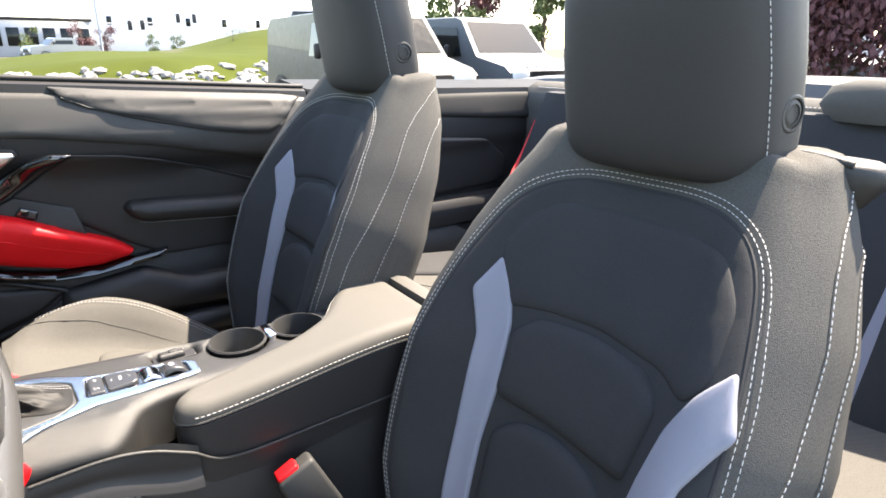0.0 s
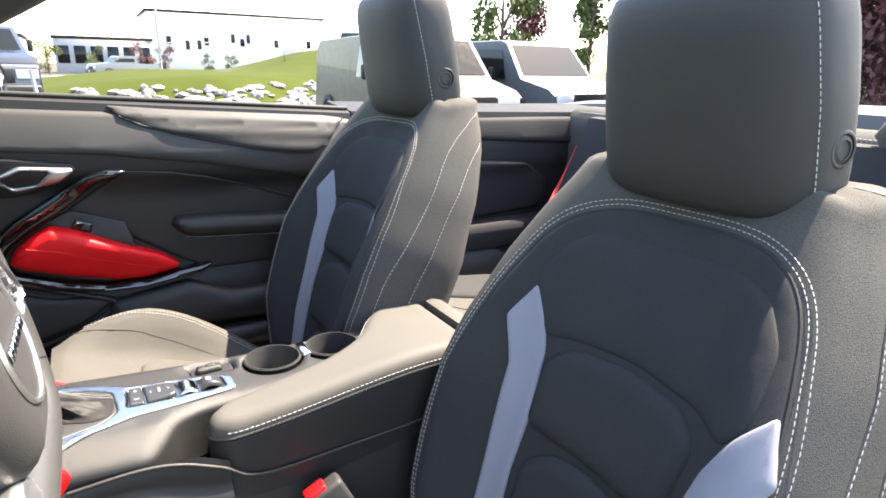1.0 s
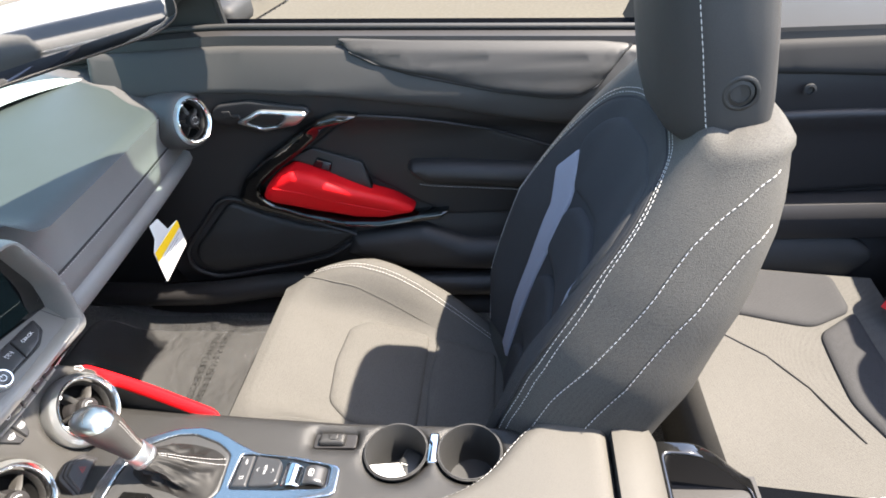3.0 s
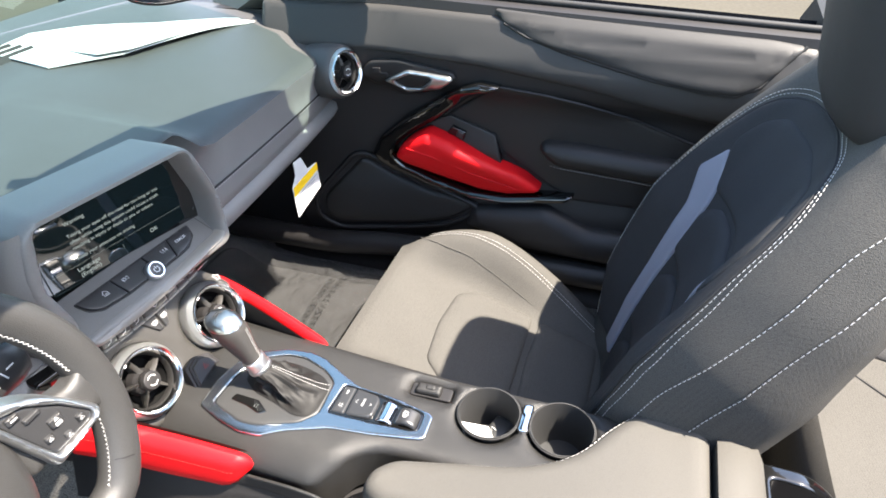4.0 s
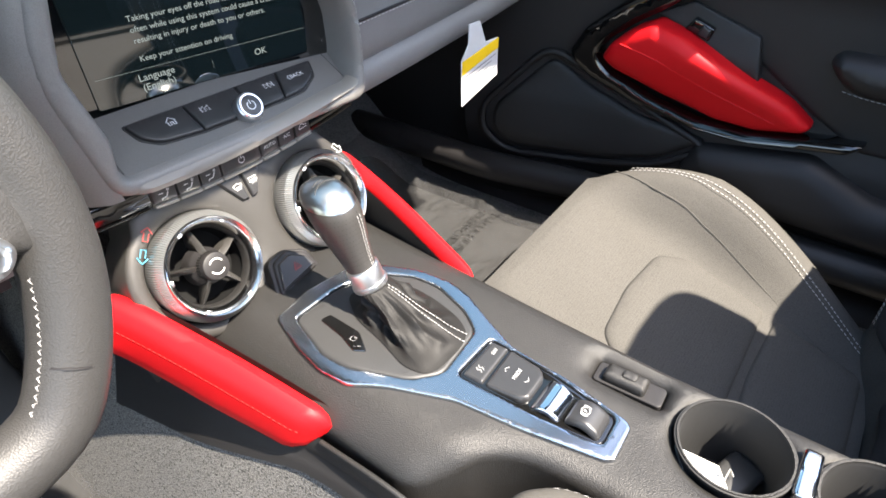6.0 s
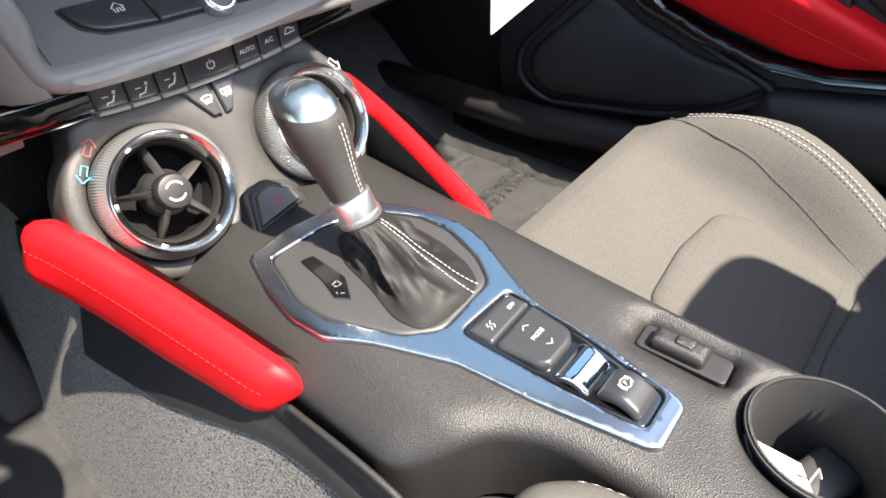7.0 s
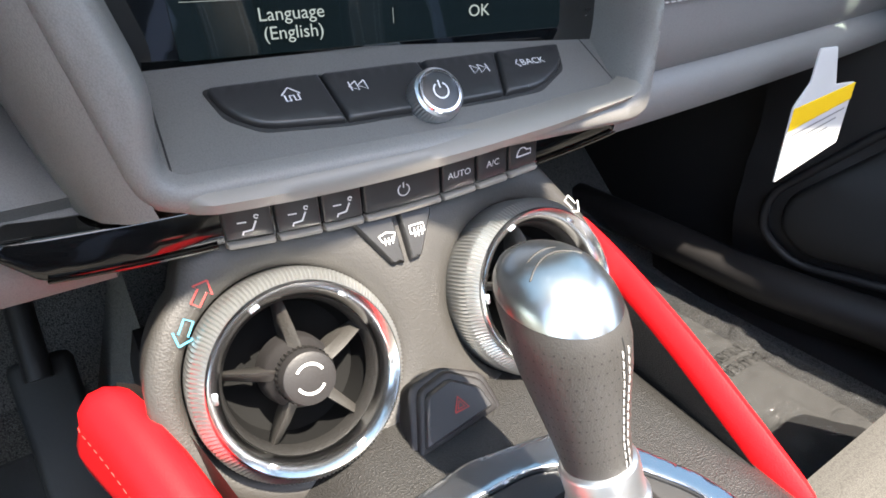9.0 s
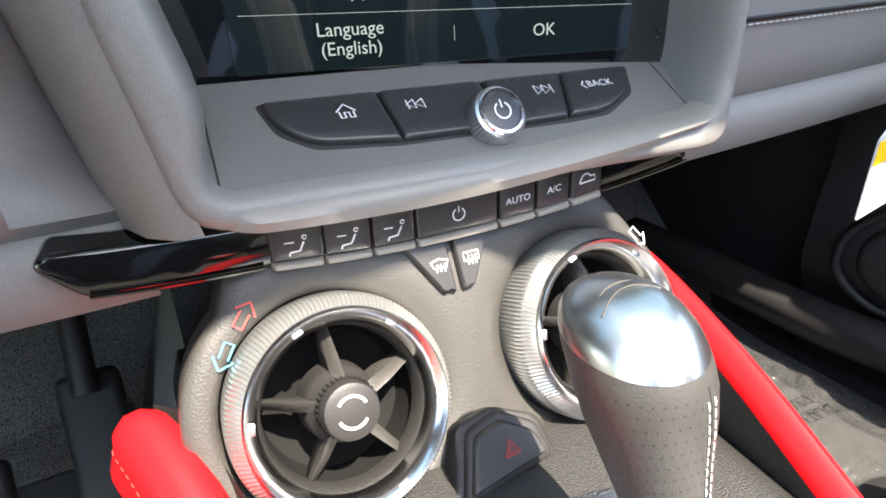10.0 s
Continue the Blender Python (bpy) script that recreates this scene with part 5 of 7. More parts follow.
part("bright_trim", pad(rounded(trim_out, 0.006), CON, 0.0040, 0.0016, 0.003, 0.003, holes=[rounded(plate, 0.008), rounded(slot, 0.006)]), TRIM, console, "bright blue-grey metallic gate trim")
GATE = material("gate_grey_plastic", (0.024, 0.024, 0.024), 0.5, grain=0.15, scale=900, bump=0.2)
part("gate_plate", pad(rounded(plate, 0.008), CON, 0.003, 0.003, 0.01, 0.003), GATE, console)
part("key_tray", pad(rounded(slot, 0.006), CON, 0.002, 0.002, 0.01, 0.003), GLOSS, console)
part("gear_legend", pad(rounded([(-0.040, 0.404), (-0.029, 0.401), (-0.029, 0.366), (-0.042, 0.346), (-0.049, 0.356), (-0.043, 0.376)], 0.003), CON, 0.0042, 0.001, 0.008, 0.0), GLOSS, console)
part("gear_marks", join(line_mark([(-0.041, 0.367), (-0.0365, 0.367), (-0.0365, 0.3625), (-0.041, 0.3625), (-0.041, 0.367)], 0.00022, CON, 0.0046), line_mark([(-0.043, 0.356), (-0.041, 0.354)], 0.0002, CON, 0.0046), line_mark([(-0.0445, 0.359), (-0.0445, 0.357)], 0.0002, CON, 0.0046)), DIMPRINT, console)
part("traction_key", pad(rounded([(-0.0125, 0.269), (0.031, 0.268), (0.033, 0.2515), (-0.0115, 0.250)], 0.003), CON, 0.0045, 0.0025, 0.003, 0.0), KEY, console)
mode_key = part("mode_key", pad(rounded([(-0.0115, 0.2488), (0.033, 0.2503), (0.0285, 0.218), (0.021, 0.212), (-0.004, 0.212), (-0.0085, 0.218)], 0.004), lambda u, v, w: CON(u, v, w + 0.004 * (0.25 - v) / 0.04), 0.0045, 0.0025, 0.003, 0.002), KEY, console)
cmap = lambda u, v, t=0: shifted(lambda a, b, w: CON(a, b, w), u, v, 0.0049, t)
part("key_prints", join(letters("OFF", 0.0040, cmap(0.022, 0.2595)), letters("MODE", 0.0042, shifted(CON, 0.0115, 0.2315, 0.0068)), line_mark([(-0.003, -0.001), (0, 0.0015), (0.003, -0.001)], 0.00035, shifted(CON, 0.0115, 0.2415, 0.0058)), line_mark([(-0.003, 0.001), (0, -0.0015), (0.003, 0.001)], 0.00035, shifted(CON, 0.0105, 0.2215, 0.0078)),
                        line_mark([(-0.002, -0.003), (0.0, -0.001), (-0.002, 0.001), (0.0, 0.003)], 0.0004, cmap(-0.001, 0.2595)), line_mark([(0.001, -0.003), (0.003, -0.001), (0.001, 0.001), (0.003, 0.003)], 0.0004, cmap(-0.001, 0.2595))), DIMPRINT, console)
part("bright_ramp", pad(rounded([(-0.008, 0.209), (0.026, 0.209), (0.022, 0.184), (-0.006, 0.184)], 0.003), lambda u, v, w: CON(u, v, w + 0.006 * math.sin((v - 0.184) / 0.025 * math.pi)), 0.003, 0.002, 0.004, 0.002), CHROME, console)
brake = part("parking_brake_key", pad(rounded([(-0.0035, 0.182), (0.0215, 0.182), (0.0215, 0.153), (-0.0035, 0.153)], 0.004), lambda u, v, w: CON(u, v, w + 0.006 * math.sin((0.182 - v) / 0.029 * math.pi)), 0.006, 0.003, 0.003, 0.0), KEY, console)
bm2 = shifted(CON, 0.009, 0.170, 0.0124)
part("brake_mark", join(line_mark(circle(0, 0, 0.0033, 16), 0.0005, bm2), line_mark(circle(0, 0, 0.0046, 8, 140, 220), 0.0006, bm2), line_mark(circle(0, 0, 0.0046, 8, -40, 40), 0.0006, bm2), letters("P", 0.004, bm2)), DIMPRINT, brake)

# leather armrest
arm_z = lambda y: 0.626 + 0.030 * smooth((0.19 - y) / 0.33)
arm = [(-0.108, -0.198), (-0.108, 0.165), (-0.095, 0.189), (-0.068, 0.187), (-0.046, 0.163), (-0.034, 0.10), (-0.022, 0.01), (0.006, -0.048), (0.058, -0.084), (0.086, -0.112), (0.093, -0.198)]
armrest = thing("armrest", "grey leather centre armrest with white edge stitching", "armrest")
arm_map = lambda u, v, w: Vector((u, v, arm_z(v) + w))
arm_line = rounded(arm, [0.004, 0.015, 0.012, 0.015, 0.02, 0.03, 0.03, 0.03, 0.02, 0.015, 0.004])
part("lid", pad(arm_line, arm_map, 0.022, 0.018, 0.008, 0.004), LEATHER, armrest)
part("bin_side", pad(arm_line, lambda u, v, w: arm_map(u * 1.01, v, w - 0.006), 0.001, 0.001, 0.010, 0.10), DARKPL, armrest, "black plastic side of the storage bin")
part("piping", tube([arm_map(u, v, -0.002) for u, v in evenly(arm_line, 0.008)], 0.0016, 6, True), LEATHER, armrest)
cut = [p for p in evenly(arm_line, 0.006) if p[1] > -0.192]
side_run = [arm_map(u - 0.0005, v, 0.006) for u, v in cut if u < -0.104]
part("stitching", stitches(sorted(side_run, key=lambda p: p.y), 0.0046, 0.0022, 0.00055), THREAD, armrest)
part("stitching", stitches([arm_map(u - 0.0035, v - 0.0012, 0.0125) for u, v in sorted([p for p in cut if p[0] > -0.05], key=lambda p: -p[1])], 0.0046, 0.0022, 0.00055), THREAD, armrest)
part("hinge_end", loft([[Vector((x, y, z)) for x, z in [(-0.108, arm_z(-0.2) - 0.05), (-0.108, zz - 0.012), (-0.095, zz), (0.08, zz), (0.093, zz - 0.012), (0.093, arm_z(-0.2) - 0.05)]] for y, zz in ((-0.201, 0.680), (-0.215, 0.681), (-0.235, 0.674), (-0.25, 0.66), (-0.262, 0.635), (-0.264, 0.61))]), LEATHER, armrest)
tray = part("rear_tray", pad(rounded([(-0.1, -0.40), (0.085, -0.40), (0.09, -0.262), (-0.1, -0.262)], 0.01), lambda u, v, w: Vector((u, v, 0.622 - 0.08 * smooth((-0.3 - v) / 0.12) + w)), 0.004, 0.004, 0.01, 0.09, holes=[rounded([(-0.088, -0.388), (0.066, -0.388), (0.070, -0.272), (-0.088, -0.272)], 0.008)]), GLOSS, console, "glossy black rear tray")

# buckle beside the driver seat
buckle = thing("seat_belt_buckle", "black seat belt buckle with a red release key", "buckle")
BK = Matrix.Translation((-0.152, 0.05, 0.503)) @ Matrix.Rotation(radians(-25), 4, "X") @ Matrix.Rotation(radians(12), 4, "Y")
part("buckle_body", block(0.032, 0.055, 0.085, BK, 0.006), RUBBER, buckle)
part("release_key", block(0.024, 0.03, 0.012, BK @ Matrix.Translation((0, 0.008, 0.042)), 0.003), RED, buckle, "red release key")
part("strap", tube([BK @ Vector((0, -0.005, -0.03)), Vector((-0.16, 0.0, 0.40)), Vector((-0.165, -0.03, 0.3))], 0.012, 8), DARKPL, buckle)

# red knee pads
def knee(sgn, name):
    k = thing(name, "red padded knee rest along the console with a stitched edge", "knee pad", "red knee pads")
    line = spline([(-0.103, 0.335, 0.629), (-0.115, 0.390, 0.650), (-0.127, 0.445, 0.668), (-0.142, 0.503, 0.688), (-0.154, 0.542, 0.698)] if sgn < 0 else [(0.102, 0.335, 0.630), (0.106, 0.385, 0.656), (0.111, 0.435, 0.679), (0.117, 0.490, 0.698), (0.122, 0.534, 0.708)], 8)
    rings = []
    for i, p in enumerate(line):
        t = i / (len(line) - 1)
        d = (line[min(i + 1, len(line) - 1)] - line[max(i - 1, 0)]).normalized()
        side = Vector((sgn, 0.15, 0)).normalized()
        up = d.cross(side) if sgn < 0 else side.cross(d)
        if up.z < 0:
            up = -up
        f = min(1.0, math.sqrt(max(0.03, 1 - max(0, 1 - t / 0.1) ** 2))) * min(1.0, math.sqrt(max(0.03, 1 - max(0, (t - 0.9) / 0.1) ** 2)))
        wide, high = (0.017 if sgn < 0 else 0.0105) + 0.002 * t, 0.016 if sgn < 0 else 0.013
        drop = (0.044 if sgn < 0 else 0.034) + 0.012 * math.sin(t * 3.0)
        out = 0.35 if sgn < 0 else 0.0
        sec = [(-0.6 * wide, 0.0), (-0.45 * wide, high * 0.7), (0.0, high), (0.5 * wide, high * 0.8), (0.85 * wide, high * 0.2), (0.95 * wide, -high * 0.4), ((0.98 + 0.8 * out) * wide, -drop * 0.5), ((0.92 + out) * wide, -drop * 0.8), ((0.7 + out) * wide, -drop * 0.95), (0.4 * wide, -drop), (-0.3 * wide, -drop), (-0.6 * wide, -drop * 0.5)]
        rings.append([p + side * a * f + up * b * f for a, b in sec])
    part("knee_cushion", loft(rings), RED, k)
    part("stitching", stitches([r[5] + (r[5] - r[0]).normalized() * 0.0006 for r in rings[2:-2]], 0.003, 0.002, 0.00028), material("red_thread", (0.66, 0.025, 0.02), 0.6) if sgn < 0 else RED, k)
    wall = [[r[0] + Vector((-sgn * 0.004, 0, 0.004)), r[0] + Vector((-sgn * 0.002, 0, -0.06)), Vector((r[0].x - sgn * 0.01, r[0].y, 0.58))] for r in rings]
    part("pad_backing", loft(wall, closed=False), PLASTIC, k, "grey plastic backing")


knee(-1, "knee_pad")
knee(1, "knee_pad")

# ---- gear lever ----
lever = thing("gear_lever", "leather gear lever with silver top and stitched gaiter", "gear lever")
BASE, NECK, TOPK = Vector((0.004, 0.335, 0.658)), Vector((-0.001, 0.379, 0.699)), Vector((-0.010, 0.411, 0.788))
axis = (TOPK - NECK).normalized()
ax_x = Vector((1, 0, 0)) - axis * axis.x
ax_x.normalize()
ax_y = axis.cross(ax_x)
KM = Matrix.Translation(NECK) @ Matrix((ax_x, ax_y, axis)).transposed().to_4x4()


def knob_ring(h, rx, ry, dy=0.0, tilt=0.0):
    return [KM @ Vector((rx * 0.86 * math.cos(a), ry * 0.86 * math.sin(a) + dy, h + tilt * math.sin(a))) for a in np.linspace(0, 2 * math.pi, 65)[:-1]]


grip = [knob_ring(h, rx, ry, dy, tl) for h, rx, ry, dy, tl in ((0.006, 0.0150, 0.0155, 0, 0), (0.02, 0.0165, 0.018, 0, 0), (0.036, 0.0195, 0.0215, -0.001, 0.001), (0.050, 0.0225, 0.0245, -0.002, 0.003), (0.062, 0.0238, 0.026, -0.003, 0.005), (0.072, 0.0237, 0.0262, -0.003, 0.009), (0.0775, 0.0228, 0.0254, -0.003, 0.010))]
LEATHK = material("knob_leather", (0.036, 0.034, 0.032), 0.45, grain=0.25, scale=1500, bump=0.12, pattern="voronoi")
part("grip", loft(grip), LEATHK, lever, "perforated dark leather grip")
grip_rows = ((0.006, 0.0150, 0.0155, 0, 0), (0.02, 0.0165, 0.018, 0, 0), (0.036, 0.0195, 0.0215, -0.001, 0.001), (0.050, 0.0225, 0.0245, -0.002, 0.003), (0.062, 0.0238, 0.026, -0.003, 0.005), (0.072, 0.0237, 0.0262, -0.003, 0.009))


def grip_at(a, h, lift):
    """A place on the leather of the grip: a round it, h up along it."""
    rx, ry, dy, tl = (line_at(h, [(row[0], row[k]) for row in grip_rows]) for k in (1, 2, 3, 4))
    return KM @ Vector(((rx * 0.86 + lift) * math.cos(a), (ry * 0.86 + lift) * math.sin(a) + dy, h + tl * math.sin(a)))


holes = []
for row in range(11):
    h = 0.016 + 0.0052 * row
    for col in range(20):
        a = radians(-188 + 8.4 * col + 4.2 * (row % 2))
        if abs(math.degrees(a) + 80) < 9:
            continue
        c = grip_at(a, h, 0.00012)
        t1, t2 = (grip_at(a + 0.02, h, 0.00012) - c).normalized(), (grip_at(a, h + 0.0004, 0.00012) - c).normalized()
        holes.append(([c + (t1 * math.cos(k) + t2 * math.sin(k)) * 0.00036 for k in np.linspace(0, 2 * math.pi, 9)[:-1]], [tuple(range(8))]))
part("perforations", join(*holes), RUBBER, lever)["kind"] = "stuff"
KNOBCAP = material("brushed_cap", (0.50, 0.515, 0.51), 0.27, metal=1.0, grain=0.1, scale=300)
part("cap", loft([knob_ring(h, rx, ry, dy, tl) for h, rx, ry, dy, tl in ((0.0765, 0.0231, 0.0257, -0.003, 0.010), (0.0800, 0.0222, 0.0246, -0.003, 0.0095), (0.0840, 0.0198, 0.022, -0.003, 0.008), (0.0872, 0.0160, 0.018, -0.003, 0.006), (0.0895, 0.011, 0.0125, -0.003, 0.004), (0.0905, 0.004, 0.005, -0.003, 0.0015))]), KNOBCAP, lever, "brushed silver cap")
for d in (-0.004, 0.0, 0.004):
    part("cap_groove", tube([KM @ Vector((-0.012 + 0.024 * t, d - 0.003 + 0.003 * math.sin(t * 3), 0.0917 - 0.0042 * (2 * t - 1) ** 2 - d * d * 25 + 0.12 * d)) for t in np.linspace(0, 1, 9)], 0.00035, 5), WARM, lever)
part("collar", lathe([(0.0140, -0.014), (0.0158, -0.013), (0.0163, -0.011), (0.0163, -0.0085), (0.0150, -0.0075), (0.0153, 0.006), (0.0146, 0.0075), (0.0130, 0.008)], KM, 48), SATIN, lever, "satin silver collar")
part("grip_stitching", join(*[stitches([grip_at(radians(-80) + da, h, 0.0003) for h in np.linspace(0.009, 0.070, 40)], 0.0028, 0.0012, 0.00036) for da in (-0.085, 0.085)]), THREAD, lever)
part("grip_seam", tube([grip_at(radians(-80), h, -0.0001) for h in np.linspace(0.008, 0.071, 30)], 0.0004, 5), RUBBER, lever)
boot_base = [(-0.004, 0.404), (-0.020, 0.378), (-0.026, 0.345), (-0.036, 0.312), (-0.032, 0.292), (-0.018, 0.286), (0.010, 0.285), (0.026, 0.290), (0.036, 0.306), (0.042, 0.335), (0.043, 0.362), (0.036, 0.388), (0.018, 0.402)]
bl = evenly(rounded(boot_base, 0.008, 3), 0.0022)
boot_rings = []
seam_turn = math.atan2(0.288 - 0.345, 0.020 - 0.004)
cen = Vector((0.004, 0.345, 0.66))
for i in range(41):
    t = i / 40
    c = Vector((0.004, 0.345, 0.66)).lerp(NECK - axis * 0.010, smooth(t) * 0.6 + t * 0.4)
    ring = []
    for j, (u, v) in enumerate(bl):
        a = math.atan2(v - 0.345, u - 0.004)
        low = CON(u, v, 0.004)
        high = c + Vector((0.0145 * math.cos(a), 0.0145 * math.sin(a), 0)) 
        p = low.lerp(high, t ** 0.72)
        p.z = low.z + (high.z - low.z) * t ** 0.85
        fold = -0.0055 * math.sin(t * math.pi) * abs(math.sin(a * 4.5 + 2.5 * t + 0.8 * math.sin(5 * t))) + 0.0030 * math.sin(t * math.pi) * (math.sin(a * 3 + 4 * t) + 0.6 * math.sin(a * 6 - 3 * t + 1.3)) + 0.0016 * math.sin(t * 15 + 3 * math.sin(2 * a) + 2 * math.sin(a)) * math.sin(t * math.pi) + 0.0022 * noise.noise((u * 110, v * 110, t * 5)) * math.sin(t * math.pi)
        fold *= 1 - 0.9 * math.exp(-((a - seam_turn) / 0.22) ** 2)
        out = Vector((math.cos(a), math.sin(a), 0.5))
        ring.append(p + out * fold + Vector((0, 0, 0.006 * math.sin(t * math.pi))))
    boot_rings.append(ring)
part("gaiter", loft(boot_rings), material("gaiter_leather", (0.0095, 0.009, 0.0085), 0.6, grain=0.3, scale=900, bump=0.2, pattern="voronoi", spec=0.22), lever, "creased black leather gaiter")
jj = min(range(len(bl)), key=lambda j: (bl[j][0] - 0.020) ** 2 + (bl[j][1] - 0.288) ** 2)
part("gaiter_stitching", join(*[stitches([r[(jj + k) % len(bl)] + Vector((0.0006, -0.001, 0.0012)) for r in boot_rings], 0.0026, 0.0010, 0.00032) for k in (-2, 2)]), THREAD, lever)

# ---- steering wheel ----
WHEEL = Matrix.Translation((-0.362, 0.356, 0.906)) @ Matrix.Rotation(radians(78), 4, "X") @ Matrix.Diagonal((0.89, 0.89, 0.89, 1))
wheel = thing("steering_wheel", "grey leather steering wheel with white cross-stitching", "steering wheel")


def rim_point(a, r=0.175):
    p = Vector((r * math.cos(a), r * math.sin(a), 0))
    low = -0.128 * r / 0.175
    if p.y < low + 0.02:
        k = (low + 0.02 - p.y)
        p.y = low + 0.02 - 0.02 * (1 - math.exp(-k / 0.02))
    return p


rim_line = [WHEEL @ rim_point(a) for a in np.linspace(0, 2 * math.pi, 97)[:-1]]
part("rim", tube(rim_line, 0.0158, 16, True, 1.12), WHEELHIDE, wheel, "wrapped grey leather rim")
for a in (58, 122, -31, 211):
    part("rim_seam", tube([WHEEL @ (rim_point(radians(a), 0.175 + 0.0162 * math.cos(b)) + Vector((0, 0, 0.0182 * math.sin(b)))) for b in np.linspace(0, 2 * math.pi, 25)[:-1]], 0.0008, 5, True), DARKPL, wheel)
cross = []
for a in list(np.linspace(-58, -15, 27)) + list(np.linspace(8, 56, 29)):
    for s in (-1, 1):
        p0, p1 = rim_point(radians(a - s * 0.8), 0.175 - 0.0152), rim_point(radians(a + s * 0.8), 0.175 - 0.0152)
        cross.append(tube([WHEEL @ (p0 + Vector((0, 0, 0.001))), WHEEL @ ((p0 + p1) / 2 + Vector((0, 0, 0.0065)) - p0 * 0.008), WHEEL @ (p1 + Vector((0, 0, 0.0085)))], 0.0006, 5))
part("rim_stitching", join(*cross), THREAD, wheel, "white cross-stitching")["kind"] = "stuff"
hub_out = [(-0.082, 0.052), (-0.06, 0.066), (0.06, 0.066), (0.082, 0.052), (0.088, 0.0), (0.080, -0.045), (0.055, -0.088), (0.035, -0.10), (-0.035, -0.10), (-0.055, -0.088), (-0.080, -0.045), (-0.088, 0.0)]
wm = lambda u, v, w: WHEEL @ Vector((u, v, w))
part("hub", pad(rounded(hub_out, 0.02), wm, 0.028, 0.03, 0.012, 0.03, 0.006), WHEELHIDE, wheel, "smooth grey airbag cover")
part("badge_ring", moved(lathe([(0.047, 0.0), (0.0465, 0.0025), (0.0435, 0.0025), (0.043, 0.0)], Matrix.Translation((0, -0.012, 0.033)), 64, True), WHEEL), SATIN, wheel)
bars = [(-0.036 + 0.0122 * k, 0.0095) for k in range(6)]
for x, w in bars:
    part("badge_bar", moved(block(w, 0.008, 0.0025, Matrix.Translation((x + w / 2, -0.010, 0.0355)), 0.0008, 1), WHEEL), CHROME, wheel, "plain chrome bar")
for sgn in (1, -1):
    mk = (lambda u, v, w: WHEEL @ Vector((u, v, 0.018 + w))) if sgn > 0 else (lambda u, v, w: WHEEL @ Vector((-u, v, 0.018 + w)))
    bez = rounded([(0.062, 0.060), (0.091, 0.051), (0.122, 0.029), (0.140, 0.004), (0.155, -0.020), (0.148, -0.029), (0.097, -0.036), (0.089, -0.01), (0.079, 0.022)], [0.004, 0.01, 0.015, 0.015, 0.006, 0.006, 0.006, 0.01, 0.01])
    inn = rounded([(0.081, 0.040), (0.105, 0.032), (0.128, 0.010), (0.147, -0.019), (0.142, -0.025), (0.103, -0.026), (0.094, 0.0)], 0.004)
    bezel = part("spoke_bezel", pad(bez, mk, 0.009, 0.0062, 0.005, 0.02, holes=[inn]), SATIN, wheel, "satin silver spoke bezel")
    part("key_field", pad(inn, mk, 0.003, 0.003, 0.008, 0.004), KEY, bezel)
    for u, v, w, h in ((0.094, 0.030, 0.012, 0.008), (0.106, 0.020, 0.016, 0.006), (0.118, 0.001, 0.014, 0.01), (0.105, -0.008, 0.008, 0.007), (0.135, -0.014, 0.008, 0.008), (0.119, -0.018, 0.008, 0.006)):
        part("spoke_key", pad(rounded([(u - w / 2, v - h / 2), (u + w / 2, v - h / 2), (u + w / 2, v + h / 2), (u - w / 2, v + h / 2)], 0.002), mk, 0.0065, 0.0015, 0.004, 0.0), KEY, bezel)
    marks = [line_mark([(u - 0.002, v - 0.0012), (u, v + 0.0018), (u + 0.002, v - 0.0012), (u - 0.002, v - 0.0012)], 0.0005, mk, 0.0069) for u, v in ((0.118, 0.0035), (0.135, -0.014), (0.119, -0.018), (0.105, -0.008))]
    for mark in marks + [line_mark([(0.115, -0.0015), (0.121, -0.0015)], 0.003, mk, 0.0069), line_mark([(0.091, 0.030), (0.097, 0.030)], 0.0012, mk, 0.0069)]:
        part("key_print", mark, PRINT, bezel)
    spoke = rounded([(0.070, 0.046), (0.100, 0.038), (0.130, 0.014), (0.150, 0.010), (0.168, 0.022), (0.170, -0.034), (0.152, -0.026), (0.14, -0.030), (0.08, -0.034)], 0.008)
    part("spoke", pad(spoke, (lambda u, v, w: mk(u, v, w - 0.012)), 0.008, 0.01, 0.012, 0.014), WHEELHIDE, wheel)
low_spoke = rounded([(0.03, -0.095), (0.058, -0.085), (0.085, -0.10), (0.088, -0.125), (0.05, -0.132), (0.02, -0.13)], 0.008)
for sgn in (1, -1):
    part("lower_spoke", pad(low_spoke, lambda u, v, w: WHEEL @ Vector((sgn * u, v, 0.006 + w)), 0.008, 0.008, 0.01, 0.012), SATIN, wheel, "satin silver lower spoke")
part("column", loft([[WHEEL @ Vector((r * math.cos(a), r * math.sin(a), z)) for a in np.linspace(0, 2 * math.pi, 25)[:-1]] for r, z in ((0.05, -0.02), (0.06, -0.05), (0.062, -0.14), (0.05, -0.22))]), DARKPL, wheel)
stalk = thing("wiper_stalk", "black wiper stalk with white marks behind the wheel", "stalk")
SM = WHEEL @ Matrix.Translation((0.0, 0.02, -0.06))
part("lever", loft([[SM @ Vector((x, 0.022 * math.cos(a) * f + 0.1 * (x - 0.05), 0.009 * math.sin(a) * f)) for a in np.linspace(0, 2 * math.pi, 17)[:-1]] for x, f in ((0.04, 0.6), (0.07, 0.7), (0.10, 0.85), (0.15, 0.95), (0.163, 0.85), (0.167, 0.5))]), KEY, stalk)
